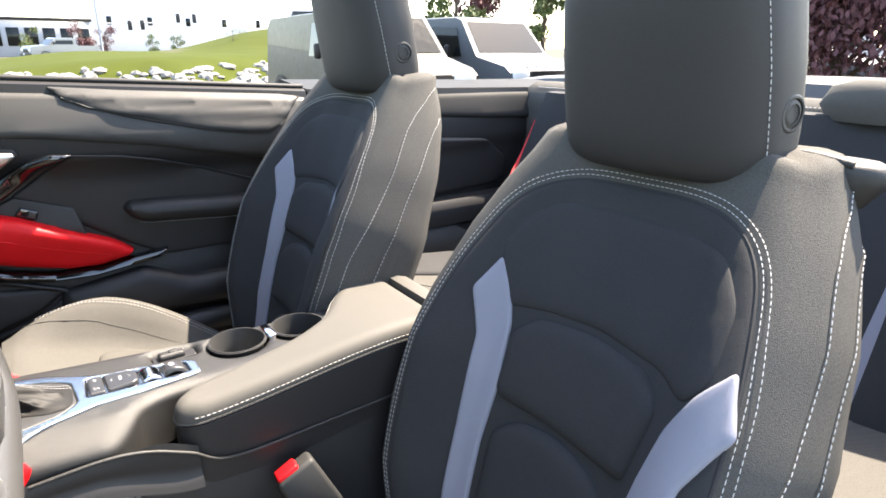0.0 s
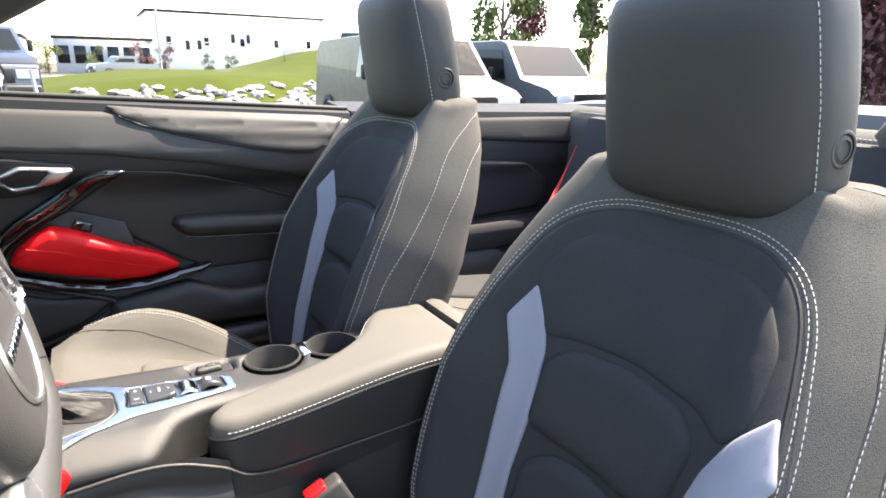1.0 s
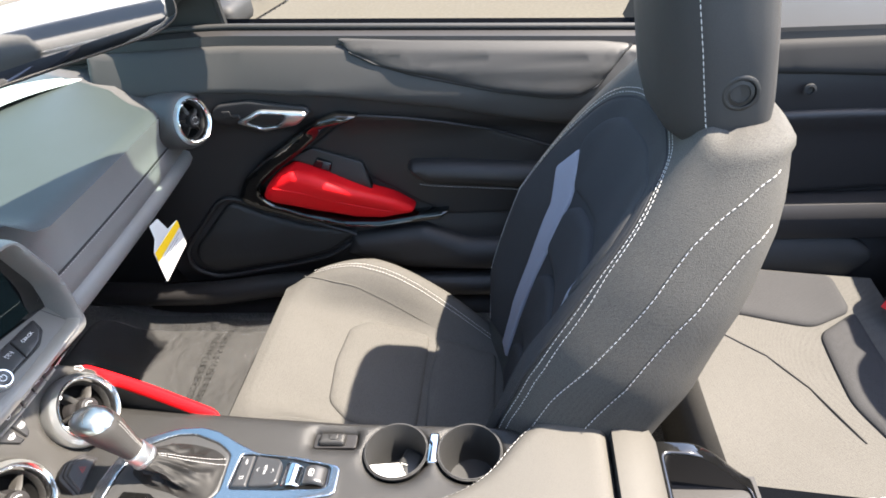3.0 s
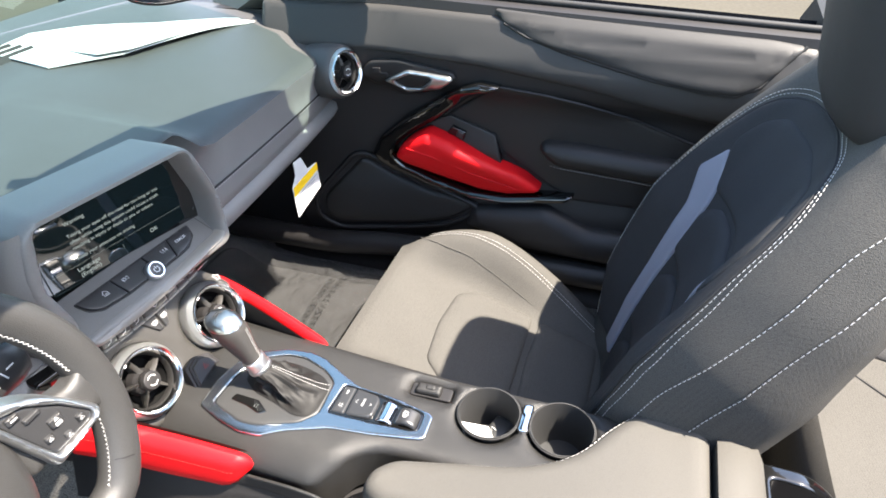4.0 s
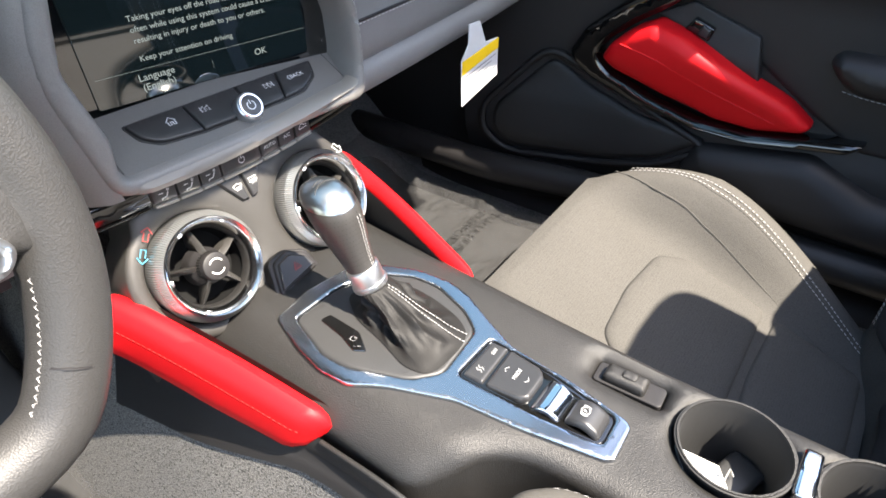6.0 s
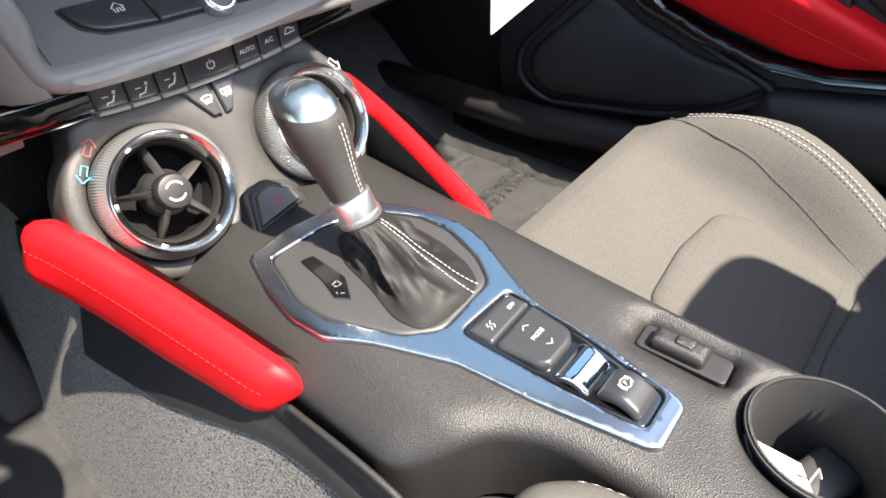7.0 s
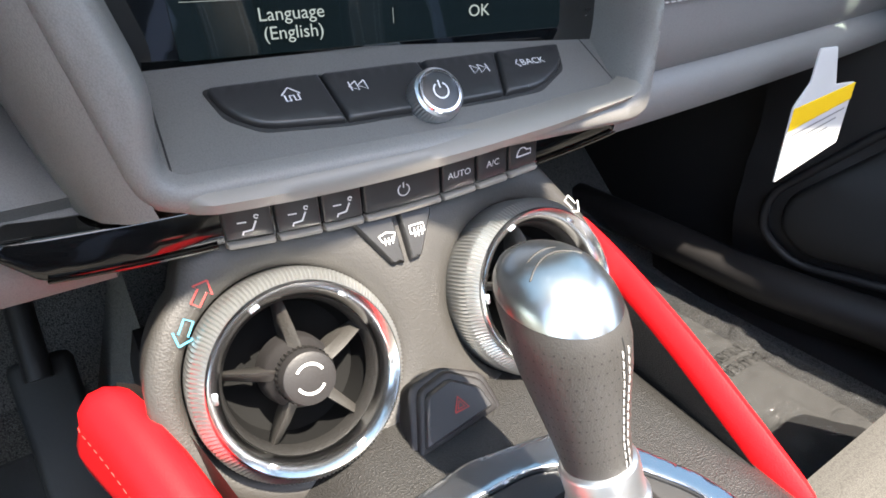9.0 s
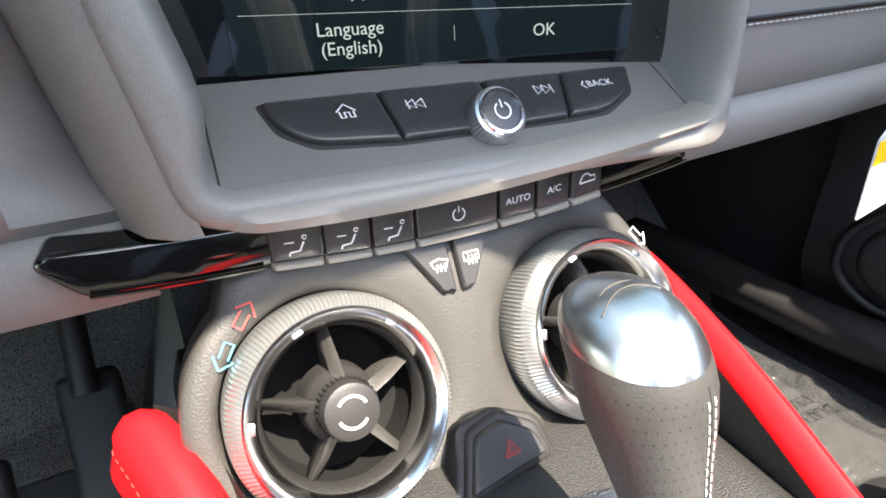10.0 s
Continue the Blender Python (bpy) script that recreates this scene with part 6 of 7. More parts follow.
part("stalk_marks", join(*[line_mark(p, 0.0014, lambda u, v, w: SM @ Vector((u, v + 0.1 * (u - 0.05), 0.0092))) for p in ([(0.10, 0), (0.108, 0)], [(0.104, -0.004), (0.104, 0.004)], [(0.128, 0.006), (0.128, -0.006)], [(0.135, 0.007), (0.139, -0.005)], [(0.142, 0.003), (0.15, 0.003)])]), PRINT, stalk)


# ---- passenger door ----
def door_x(y, z):
    x = curve_at(z, [(0.30, 0.70), (0.42, 0.675), (0.50, 0.655), (0.56, 0.66), (0.62, 0.672), (0.80, 0.672), (0.85, 0.644), (0.89, 0.642), (0.93, 0.654), (0.96, 0.668), (0.98, 0.681), (1.0, 0.700)])
    return x - 0.035 * smooth((y - 0.42) / 0.25)


def belt_z(y):
    return line_at(y, [(-1.3, 0.935), (-0.95, 0.94), (-0.3, 0.955), (0.1, 0.978), (0.49, 1.0), (0.75, 1.01)])


def door_fn(y, k):
    z = 0.28 + k * (belt_z(y) - 0.28)
    return Vector((door_x(y, 0.28 + k * 0.705), y, z))


def DR(y, z, w):
    """Door face: along the car, up, and proud of it towards the cabin."""
    k = (z - 0.28) / (belt_z(y) - 0.28)
    return Vector((door_x(y, 0.28 + k * 0.705) - w, y, z))


door = thing("passenger_door", "closed black passenger door with red armrest pad", "car door")
ys = np.linspace(-0.315, 0.70, 52).tolist()
part("panel", grid_surface(door_fn, ys, np.linspace(0, 1, 56).tolist()), DARKPL, door)
part("belt_cap", loft([[Vector((door_x(y, 0.985) - 0.014, y, belt_z(y) - 0.014)), Vector((door_x(y, 0.985) - 0.010, y, belt_z(y) + 0.002)), Vector((door_x(y, 0.985) + 0.01, y, belt_z(y) + 0.008)), Vector((door_x(y, 0.985) + 0.03, y, belt_z(y) - 0.03))] for y in ys]), DARKPL, door)
part("outer_skin", loft([[Vector((x, y, z + (belt_z(y) - 0.98))) for x, z in ((0.77, 0.985), (0.82, 0.97), (0.90, 0.8), (0.93, 0.6), (0.90, 0.3), (0.80, 0.28))] for y in np.linspace(-0.315, 0.75, 16)]), BODY, door)
part("window_seal", tube([Vector((door_x(y, 0.985) + 0.012, y, belt_z(y) + 0.012)) for y in ys], 0.006, 8), RUBBER, door)
upper = [(0.70, 0.915), (0.48, 0.905), (0.25, 0.885), (0.05, 0.855), (-0.12, 0.82), (-0.312, 0.775)]
part("upper_trim", pad(rounded(upper + [(-0.312, 0.945), (-0.1, 0.955), (0.1, 0.965), (0.45, 0.985), (0.70, 0.995)], 0.012), DR, 0.010, 0.014, 0.02, 0.004), DOORLIT, door, "dark grey soft upper door trim")
belt_pad = [(0.232, 0.984), (0.208, 0.962), (0.165, 0.942), (0.10, 0.922), (0.03, 0.905), (-0.06, 0.885), (-0.15, 0.87), (-0.20, 0.868), (-0.235, 0.885), (-0.292, 0.946), (-0.24, 0.953), (-0.1, 0.961), (0.1, 0.973)]
part("belt_pad", pad(rounded(belt_pad, 0.010), lambda y, z, w: DR(y, z, w + 0.011), 0.007, 0.018, 0.010, 0.004), DOORSOFT, door)
part("pad_groove", tube([DR(y, z, 0.011) for y, z in belt_pad[1:10]], 0.003, 6), RUBBER, door)
insert = [(0.212, 0.848), (0.119, 0.838), (0.052, 0.824), (-0.048, 0.794), (-0.15, 0.758), (-0.30, 0.70), (-0.30, 0.60), (0.06, 0.60), (0.13, 0.64), (0.22, 0.70), (0.33, 0.77)]
part("insert", pad(rounded(insert, 0.012), DR, 0.006, 0.010, 0.02, 0.002), DARKPL, door, "black padded door insert")
part("insert_piping", tube([DR(y, z, 0.007) for y, z in insert[:6]], 0.003, 6), DARKPL, door)
bezel = [(0.496, 0.864), (0.479, 0.885), (0.416, 0.889), (0.304, 0.871), (0.296, 0.857), (0.374, 0.812), (0.428, 0.804), (0.485, 0.835)]
ring_out = [(0.452, 0.845), (0.397, 0.872), (0.307, 0.864), (0.303, 0.856), (0.333, 0.831), (0.407, 0.813)]
ring_in = [(0.430, 0.845), (0.393, 0.862), (0.346, 0.858), (0.372, 0.832), (0.410, 0.827)]
part("handle_bezel", pad(rounded(bezel, 0.012), lambda y, z, w: DR(y, z, w + 0.006), 0.006, 0.006, 0.012, 0.006), DARKPL, door)
handle = part("inner_handle", pad(rounded(ring_out, [0.008, 0.008, 0.004, 0.004, 0.008, 0.008]), lambda y, z, w: DR(y, z, w + 0.011), 0.010, 0.007, 0.006, 0.004, holes=[rounded(ring_in, 0.006)]), SATIN, door, "satin silver door handle")
part("handle_recess", pad(rounded(ring_in, 0.006), lambda y, z, w: DR(y, z, w + 0.0125), 0.001, 0.001, 0.02, 0.002), RUBBER, handle)
for y0, z0 in ((0.462, 0.866), (0.446, 0.857)):
    part("lock_key", pad(rounded([(y0 - 0.009, z0 - 0.006), (y0 + 0.008, z0 - 0.006), (y0 + 0.009, z0 + 0.006), (y0 - 0.007, z0 + 0.006)], 0.002), lambda y, z, w: DR(y, z, w + 0.0122), 0.002, 0.0015, 0.004, 0.003), DARKPL, door)
pull = [(0.502, 0.672), (0.480, 0.712), (0.424, 0.759), (0.287, 0.844), (0.249, 0.858), (0.204, 0.852), (0.231, 0.838), (0.264, 0.826), (0.346, 0.764), (0.399, 0.731), (0.438, 0.700), (0.453, 0.674), (0.430, 0.650), (0.354, 0.622), (0.275, 0.604), (0.202, 0.602), (0.130, 0.612), (0.050, 0.621), (0.069, 0.601), (0.204, 0.584), (0.277, 0.586), (0.380, 0.604), (0.459, 0.630), (0.493, 0.655)]
part("pull_trim", pad(rounded(pull, 0.008, 3), lambda y, z, w: DR(y, z, w + 0.016), 0.014, 0.010, 0.010, 0.02), GLOSS, door, "piano black pull handle trim")
red_pad = [(0.440, 0.690), (0.425, 0.716), (0.397, 0.739), (0.363, 0.756), (0.320, 0.744), (0.229, 0.700), (0.159, 0.668), (0.122, 0.640), (0.132, 0.628), (0.194, 0.617), (0.256, 0.620), (0.340, 0.642), (0.422, 0.672)]
cushion_red = part("armrest_pad", pad(rounded(red_pad, 0.008), lambda y, z, w: DR(y, z - 0.012, w + 0.012 + 0.030 * smooth((z - 0.62) / 0.10)), 0.022, 0.018, 0.008, 0.03), RED, door, "red vinyl armrest pad")
part("pad_seam", tube([DR(y, z - 0.012, 0.0342 + 0.030 * smooth((z - 0.62) / 0.10)) for y, z in ((0.405, 0.722), (0.349, 0.708), (0.264, 0.672), (0.17, 0.640))], 0.0012, 6), RED, cushion_red)
plate_sw = [(0.374, 0.748), (0.323, 0.771), (0.223, 0.737), (0.208, 0.677), (0.28, 0.708), (0.33, 0.732)]
part("switch_plate", pad(rounded(plate_sw, 0.005), lambda y, z, w: DR(y, z, w + 0.008 + 0.012 * smooth((0.765 - z) / 0.08)), 0.004, 0.003, 0.012, 0.012), PLASTIC, door)
wsw = part("window_switch", pad(rounded([(0.328, 0.734), (0.315, 0.752), (0.284, 0.740), (0.290, 0.720)], 0.003), lambda y, z, w: DR(y, z, w + 0.016), 0.006, 0.003, 0.006, 0.012), GLOSS, door)
part("switch_rocker", pad(rounded([(0.308, 0.730), (0.301, 0.744), (0.288, 0.738), (0.292, 0.724)], 0.002), lambda y, z, w: DR(y, z, w + 0.021), 0.004, 0.002, 0.004, 0.004), KEY, wsw)
rest = [(0.133, 0.720), (0.123, 0.737), (0.053, 0.737), (-0.121, 0.724), (-0.30, 0.705), (-0.30, 0.655), (-0.079, 0.670), (0.091, 0.683), (0.116, 0.698)]
part("elbow_rest", pad(rounded(rest, 0.014), lambda y, z, w: DR(y, z, w + 0.004), 0.034, 0.026, 0.012, 0.004), DARKPL, door, "black padded elbow rest")
part("rest_stitching", stitches([DR(y, z, 0.034) for y, z in ((0.105, 0.692), (0.08, 0.688), (-0.08, 0.676), (-0.28, 0.661))], 0.0046, 0.0024, 0.0006), INK, door)
part("pocket", pad(rounded([(0.635, 0.55), (0.535, 0.652), (0.470, 0.612), (0.38, 0.582), (0.253, 0.567), (0.327, 0.517), (0.444, 0.485), (0.60, 0.475), (0.635, 0.51)], 0.02), lambda y, z, w: DR(y, z, w), 0.008, 0.010, 0.02, 0.003), PLASTIC, door, "black speaker cover")
part("pocket_rim", tube([DR(y, z, 0.006) for y, z in rounded([(0.655, 0.55), (0.545, 0.668), (0.250, 0.555), (0.327, 0.505), (0.444, 0.472), (0.61, 0.458), (0.655, 0.50)], 0.03, 6)], 0.006, 8, True), DARKPL, door)
part("lower_ledge", pad(rounded([(0.27, 0.562), (0.109, 0.585), (0.018, 0.545), (-0.30, 0.540), (-0.30, 0.44), (0.147, 0.47), (0.292, 0.515)], 0.012), DR, 0.030, 0.03, 0.02, 0.004), DARKPL, door)
part("lower_roll", loft([[Vector((door_x(y, 0.43) - 0.03 + 0.028 * math.cos(a), y, 0.425 + 0.03 * math.sin(a))) for a in np.linspace(0, 2 * math.pi, 13)[:-1]] for y in np.linspace(-0.3, 0.99, 30)]), DARKPL, door)
part("latch", block(0.03, 0.06, 0.02, Matrix.Translation((0.66, -0.225, 0.868)), 0.006), GLOSS, door)

# door mirror
mirror = thing("door_mirror", "black door mirror reflecting the lot", "mirror")
MC = Matrix.Translation((0.95, 0.455, 1.022)) @ Matrix.Rotation(radians(-24), 4, "Z") @ Matrix.Rotation(radians(90), 4, "X")
mo = rounded([(-0.115, -0.045), (-0.105, 0.055), (-0.05, 0.072), (0.075, 0.066), (0.115, 0.02), (0.095, -0.055), (-0.06, -0.072)], 0.03)
part("housing", pad(mo, lambda u, v, w: MC @ Vector((u, v, w - 0.02)), 0.016, 0.02, 0.015, 0.07, holes=[[(p[0] * 0.9, p[1] * 0.88) for p in mo]]), RUBBER, mirror)
part("housing_back", pad([(p[0], p[1]) for p in mo], lambda u, v, w: MC @ Vector((u, v, -0.02 - w)), 0.08, 0.09, 0.015, 0.0), DARKPL, mirror)
MIRROR = material("mirror_glass", (0.9, 0.9, 0.9), 0.01, metal=1.0, patch=0.0)
part("mirror_glass", pad([(p[0] * 0.9, p[1] * 0.88) for p in mo], lambda u, v, w: MC @ Vector((u, v, -0.012 + w)), 0.0005, 0.001, 0.03, 0.002), MIRROR, mirror, "clear mirror glass")
part("arm", block(0.12, 0.06, 0.05, Matrix.Translation((0.83, 0.49, 1.0)), 0.015), RUBBER, mirror)

# windscreen, pillar and header
TRIMP = material("pillar_trim", (0.05, 0.055, 0.053), 0.6, grain=0.2, scale=500)


def pillar(sgn):
    line = [Vector((sgn * x, y, z)) for x, y, z in ((0.735, 0.80, 0.93), (0.70, 0.60, 1.035), (0.655, 0.40, 1.145), (0.60, 0.235, 1.238), (0.585, 0.195, 1.26))]
    rings = []
    for i, p in enumerate(spline(line, 4)):
        rings.append([p + Vector((sgn * a, b, c)) for a, b, c in ((-0.055, 0.05, 0.0), (-0.03, -0.005, -0.012), (0.0, -0.03, -0.005), (0.035, -0.005, 0.02), (0.03, 0.06, 0.04), (-0.02, 0.09, 0.035))])
    return loft(rings)


tagged(shape("pillar", pillar(1), TRIMP), "dark grey windscreen pillar on the passenger side", "pillar", kind="structure")
tagged(shape("pillar", pillar(-1), TRIMP), "dark grey windscreen pillar on the driver side", "pillar", kind="structure")
def header_ring(x):
    front = 0.375 - 0.42 * x * x
    back = min(0.170, front - 0.05)
    z = 1.335 - 0.18 * x * x
    return [Vector((x, y, z + dz)) for y, dz in ((front, 0.0), (front - 0.012, 0.016), ((front + back) / 2, 0.022), (back + 0.02, -0.005), (back, -0.022), (back + 0.006, -0.034), ((front + back) / 2, -0.022), (front - 0.01, -0.014))]


tagged(shape("header", loft([header_ring(x) for x in np.linspace(-0.60, 0.60, 25)]), TRIMP), "dark padded windscreen header rail", "header", kind="structure")
quarter_trim = thing("mirror_patch", "black triangular trim at the door window corner", "trim")
part("patch", loft([[Vector((x, y, z)) for y, z in ((0.45, 1.0), (0.62, 1.0), (0.455, 1.10))] for x in (0.70, 0.72)]), DARKPL, quarter_trim)
part("channel", tube([(0.71, 0.452, 0.99), (0.695, 0.452, 1.12)], 0.007, 6), RUBBER, quarter_trim)

tint = bpy.data.materials.new("windscreen_glass")
tint.use_nodes = True
nt = tint.node_tree
nt.nodes.remove(nt.nodes["Principled BSDF"])
clear, shine, blend = nt.nodes.new("ShaderNodeBsdfTransparent"), nt.nodes.new("ShaderNodeBsdfGlossy"), nt.nodes.new("ShaderNodeMixShader")
clear.inputs[0].default_value = (0.44, 0.58, 0.54, 1)
shine.inputs["Roughness"].default_value = 0.02
blend.inputs[0].default_value = 0.08
nt.links.new(clear.outputs[0], blend.inputs[1])
nt.links.new(shine.outputs[0], blend.inputs[2])
nt.links.new(blend.outputs[0], nt.nodes["Material Output"].inputs[0])
def screen_fn(s, t):
    return Vector((s * (0.73 - 0.18 * t) , 1.22 - 0.875 * t - (0.16 - 0.015 * t) * s * s, 0.965 + (0.375 - 0.07 * s * s) * t + 0.03 * math.sin(t * math.pi)))


tagged(shape("windscreen", grid_surface(screen_fn, np.linspace(-1, 1, 17).tolist(), np.linspace(0, 1, 11).tolist()), tint), "clear green-tinted windscreen", "windscreen", kind="structure")

rear_mirror = thing("rear_view_mirror", "frameless rear-view mirror on the windscreen", "mirror")
RM = Matrix.Translation((0.03, 0.262, 1.205)) @ Matrix.Rotation(radians(-30), 4, "Z") @ Matrix.Rotation(radians(88.5), 4, "X")
ro = rounded([(-0.115, -0.026), (-0.105, 0.032), (0.105, 0.032), (0.115, -0.026), (0.09, -0.035), (-0.09, -0.035)], 0.02)
part("casing", pad(ro, lambda u, v, w: RM @ Vector((u, v, -0.006 - w)), 0.02, 0.022, 0.008, 0.0), DARKPL, rear_mirror)
part("glass", pad(ro, lambda u, v, w: RM @ Vector((u, v, w - 0.004)), 0.002, 0.001, 0.02, 0.002), MIRROR, rear_mirror, "silvered mirror glass")
part("rim", tube([RM @ Vector((p[0], p[1], -0.004)) for p in evenly(ro, 0.01)], 0.0016, 8, True), DARKPL, rear_mirror)
part("stem", tube([RM @ Vector((0, 0.01, -0.02)), RM @ Vector((0, 0.05, -0.07)), Vector((0, 0.42, 1.285))], 0.012, 8), DARKPL, rear_mirror)

# papers on the dashboard
sheet = thing("window_papers", "loose white paper sheets lying on the dashboard", "paper")
part("sheet", pad([(0.275, 0.895), (0.36, 0.812), (0.55, 0.745), (0.725, 0.685), (0.78, 0.80), (0.60, 0.98), (0.45, 1.12), (0.31, 1.08)], lambda u, v, w: Vector((u, v, 0.962 - 0.017 * smooth((0.78 - v) / 0.14) - 0.010 * smooth((abs(u) - 0.5) / 0.2) + 0.004 * math.sin(9 * u + 5 * v) + w)), 0.001, 0.001, 0.03, 0.0015), WHITE, sheet)
part("sheet", pad([(0.33, 0.84), (0.37, 0.80), (0.52, 0.76), (0.50, 0.95), (0.36, 1.0)], lambda u, v, w: Vector((u, v, 0.970 - 0.017 * smooth((0.78 - v) / 0.14) + 0.005 * math.sin(7 * u + 8 * v) + w)), 0.001, 0.001, 0.03, 0.001), WHITE, sheet)

# airbag tag under the glove box lid
label_tag = thing("airbag_tag", "white and yellow warning tag hanging from the glove box", "tag")
TG = lambda u, v, w: Vector((u, 0.519 + 0.03 * (0.75 - v) - w, v + 0.03 * math.sin((u - 0.39) * 14) * 0.1))
part("tag_sheet", pad(rounded([(0.352, 0.680), (0.442, 0.693), (0.440, 0.748), (0.408, 0.752), (0.392, 0.785), (0.366, 0.788), (0.366, 0.762), (0.350, 0.745)], 0.002, 2), TG, 0.0006, 0.001, 0.012, 0.0008), WHITE, label_tag)
part("yellow_band", pad([(0.351, 0.725), (0.4405, 0.733), (0.440, 0.7475), (0.351, 0.744)], lambda u, v, w: TG(u, v, w + 0.0009), 0.0002, 0.001, 0.02, 0.0003), YELLOW, label_tag)
for k in range(5):
    part("print_line", line_mark([(0.357, 0.7205 - 0.0062 * k), (0.434 - 0.01 * (k % 3), 0.7265 - 0.0062 * k)], 0.0016, TG, 0.0012), INK, label_tag)

# footwell films with printed warnings
film = bpy.data.materials.new("clear_film")
film.use_nodes = True
ft = film.node_tree
fb = ft.nodes["Principled BSDF"]
fb.inputs["Base Color"].default_value, fb.inputs["Roughness"].default_value = (0.065, 0.065, 0.065, 1), 0.07
crinkle, crease_ = ft.nodes.new("ShaderNodeTexNoise"), ft.nodes.new("ShaderNodeBump")
crinkle.inputs["Scale"].default_value, crinkle.inputs["Detail"].default_value, crinkle.inputs["Distortion"].default_value = 26.0, 4.0, 1.2
crease_.inputs["Strength"].default_value, crease_.inputs["Distance"].default_value = 0.8, 0.012
ft.links.new(ft.nodes.new("ShaderNodeTexCoord").outputs["Object"], crinkle.inputs["Vector"])
ft.links.new(crinkle.outputs[0], crease_.inputs["Height"])
ft.links.new(crease_.outputs[0], fb.inputs["Normal"])
ftr, fmx = ft.nodes.new("ShaderNodeBsdfTransparent"), ft.nodes.new("ShaderNodeMixShader")
fmx.inputs[0].default_value = 0.36
ft.links.new(ftr.outputs[0], fmx.inputs[1])
ft.links.new(fb.outputs[0], fmx.inputs[2])
ft.links.new(fmx.outputs[0], ft.nodes["Material Output"].inputs[0])


def mat_and_film(x0, x1, y0, y1, lift, turn):
    mat = thing("floor_mat", "black carpet floor mat in the footwell", "floor mat", "floor mats")
    on = lambda u, v, w: floor_fn(u, v) + Vector((0, 0, lift + w))
    part("mat", pad(rounded([(x0, y0), (x1, y0), (x1, y1), (x0, y1)], 0.05), on, 0.010, 0.008, 0.04, 0.004), material("mat_carpet", (0.016, 0.016, 0.017), 0.95, grain=0.6, scale=700, bump=0.8), mat)
    wrinkle = lambda u, v: 0.014 + 0.012 * noise.noise((u * 9, v * 9, 1.0)) + 0.012 * (0.5 - abs(noise.noise((u * 17, v * 11, 4.0)))) + 0.006 * (0.4 - abs(noise.noise((u * 38 + 8 * v, v * 30, 2.0)))) + 0.002 * noise.noise((u * 90, v * 80, 5.0))
    sheet_ = thing("protective_film", "clear plastic film over the floor mat with printed warning", "plastic film", "protective films")
    us, vs = np.linspace(x0 - 0.02, x1 + 0.02, 80).tolist(), np.linspace(y0 - 0.06, y1 + 0.02, 100).tolist()
    part("film", grid_surface(lambda u, v: on(u, v, 0.012 + max(0.0, wrinkle(u, v))), us, vs), film, sheet_)
    for r, (du, dv) in enumerate(((0.06, 0.04), (-0.16, 0.20))):
        c = ((x0 + x1) / 2 + du * (x1 - x0) * 2, (y0 + y1) / 2 + dv - 0.12)
        put = lambda u, v, w: on(c[0] + math.cos(turn) * u - math.sin(turn) * v, c[1] + math.sin(turn) * u + math.cos(turn) * v, 0.020 + max(0.0, wrinkle(c[0] + math.cos(turn) * u - math.sin(turn) * v, c[1] + math.sin(turn) * u + math.cos(turn) * v)))
        part("lettering", letters("DEALER MUST REMOVE\nPROTECTIVE COVER", 0.024, put), RUBBER, sheet_, "black printed warning")


mat_and_film(0.19, 0.58, 0.42, 0.92, 0.0, radians(180))
mat_and_film(-0.62, -0.22, 0.36, 0.92, 0.0, radians(-42))
pedal = thing("accelerator_pedal", "black ribbed accelerator pedal", "pedal")
part("pad", block(0.055, 0.03, 0.20, Matrix.Translation((-0.225, 0.83, 0.44)) @ Matrix.Rotation(radians(-35), 4, "X"), 0.008), RUBBER, pedal)
part("arm", tube([(-0.225, 0.85, 0.52), (-0.22, 0.95, 0.66)], 0.012, 8), DARKPL, pedal)
brake_pedal = thing("brake_pedal", "black rubber brake pedal", "pedal")
part("pad", block(0.11, 0.025, 0.06, Matrix.Translation((-0.345, 0.80, 0.48)) @ Matrix.Rotation(radians(-40), 4, "X"), 0.008), RUBBER, brake_pedal)
part("arm", tube([(-0.345, 0.82, 0.49), (-0.345, 0.93, 0.66)], 0.012, 8), DARKPL, brake_pedal)

# key tag in the cup holder
fob = thing("key_tag", "white paper key tag and fob in the cup holder", "key tag")
KT = Matrix.Translation((0.040, 0.083, 0.612)) @ Matrix.Rotation(radians(35), 4, "Z") @ Matrix.Rotation(radians(35), 4, "X")
part("tag", block(0.026, 0.050, 0.0012, KT, 0.0004, 1), WHITE, fob)
part("fob", block(0.030, 0.052, 0.012, Matrix.Translation((0.060, 0.062, 0.590)) @ Matrix.Rotation(radians(70), 4, "Z"), 0.005), GATE, fob)
part("loop", tube([KT @ Vector((0, -0.024, 0.001)), (0.05, 0.066, 0.617), (0.058, 0.062, 0.600)], 0.0008, 6), WHITE, fob)

# ---- rear cabin ----
def quarter_x(y, z):
    return 0.655 + 0.02 * smooth((z - 0.85) / 0.1) - 0.03 * smooth((-y - 0.9) / 0.3) + 0.012 * smooth((0.80 - z) / 0.03) - 0.05 * smooth((0.62 - z) / 0.12)


quarter = thing("quarter_panel", "black rear quarter trim panel with a padded insert", "trim panel")
QUARTER = material("quarter_vinyl", (0.024, 0.0235, 0.023), 0.7, grain=0.25, scale=1500, bump=0.12, pattern="voronoi", spec=0.12)
QM = lambda y, z, w: Vector((quarter_x(y, z) - w, y, z))
part("panel", grid_surface(lambda y, k: QM(y, 0.25 + k * (belt_z(y) - 0.25), 0), np.linspace(-1.35, -0.32, 40).tolist(), np.linspace(0, 1, 40).tolist()), DARKPL, quarter)
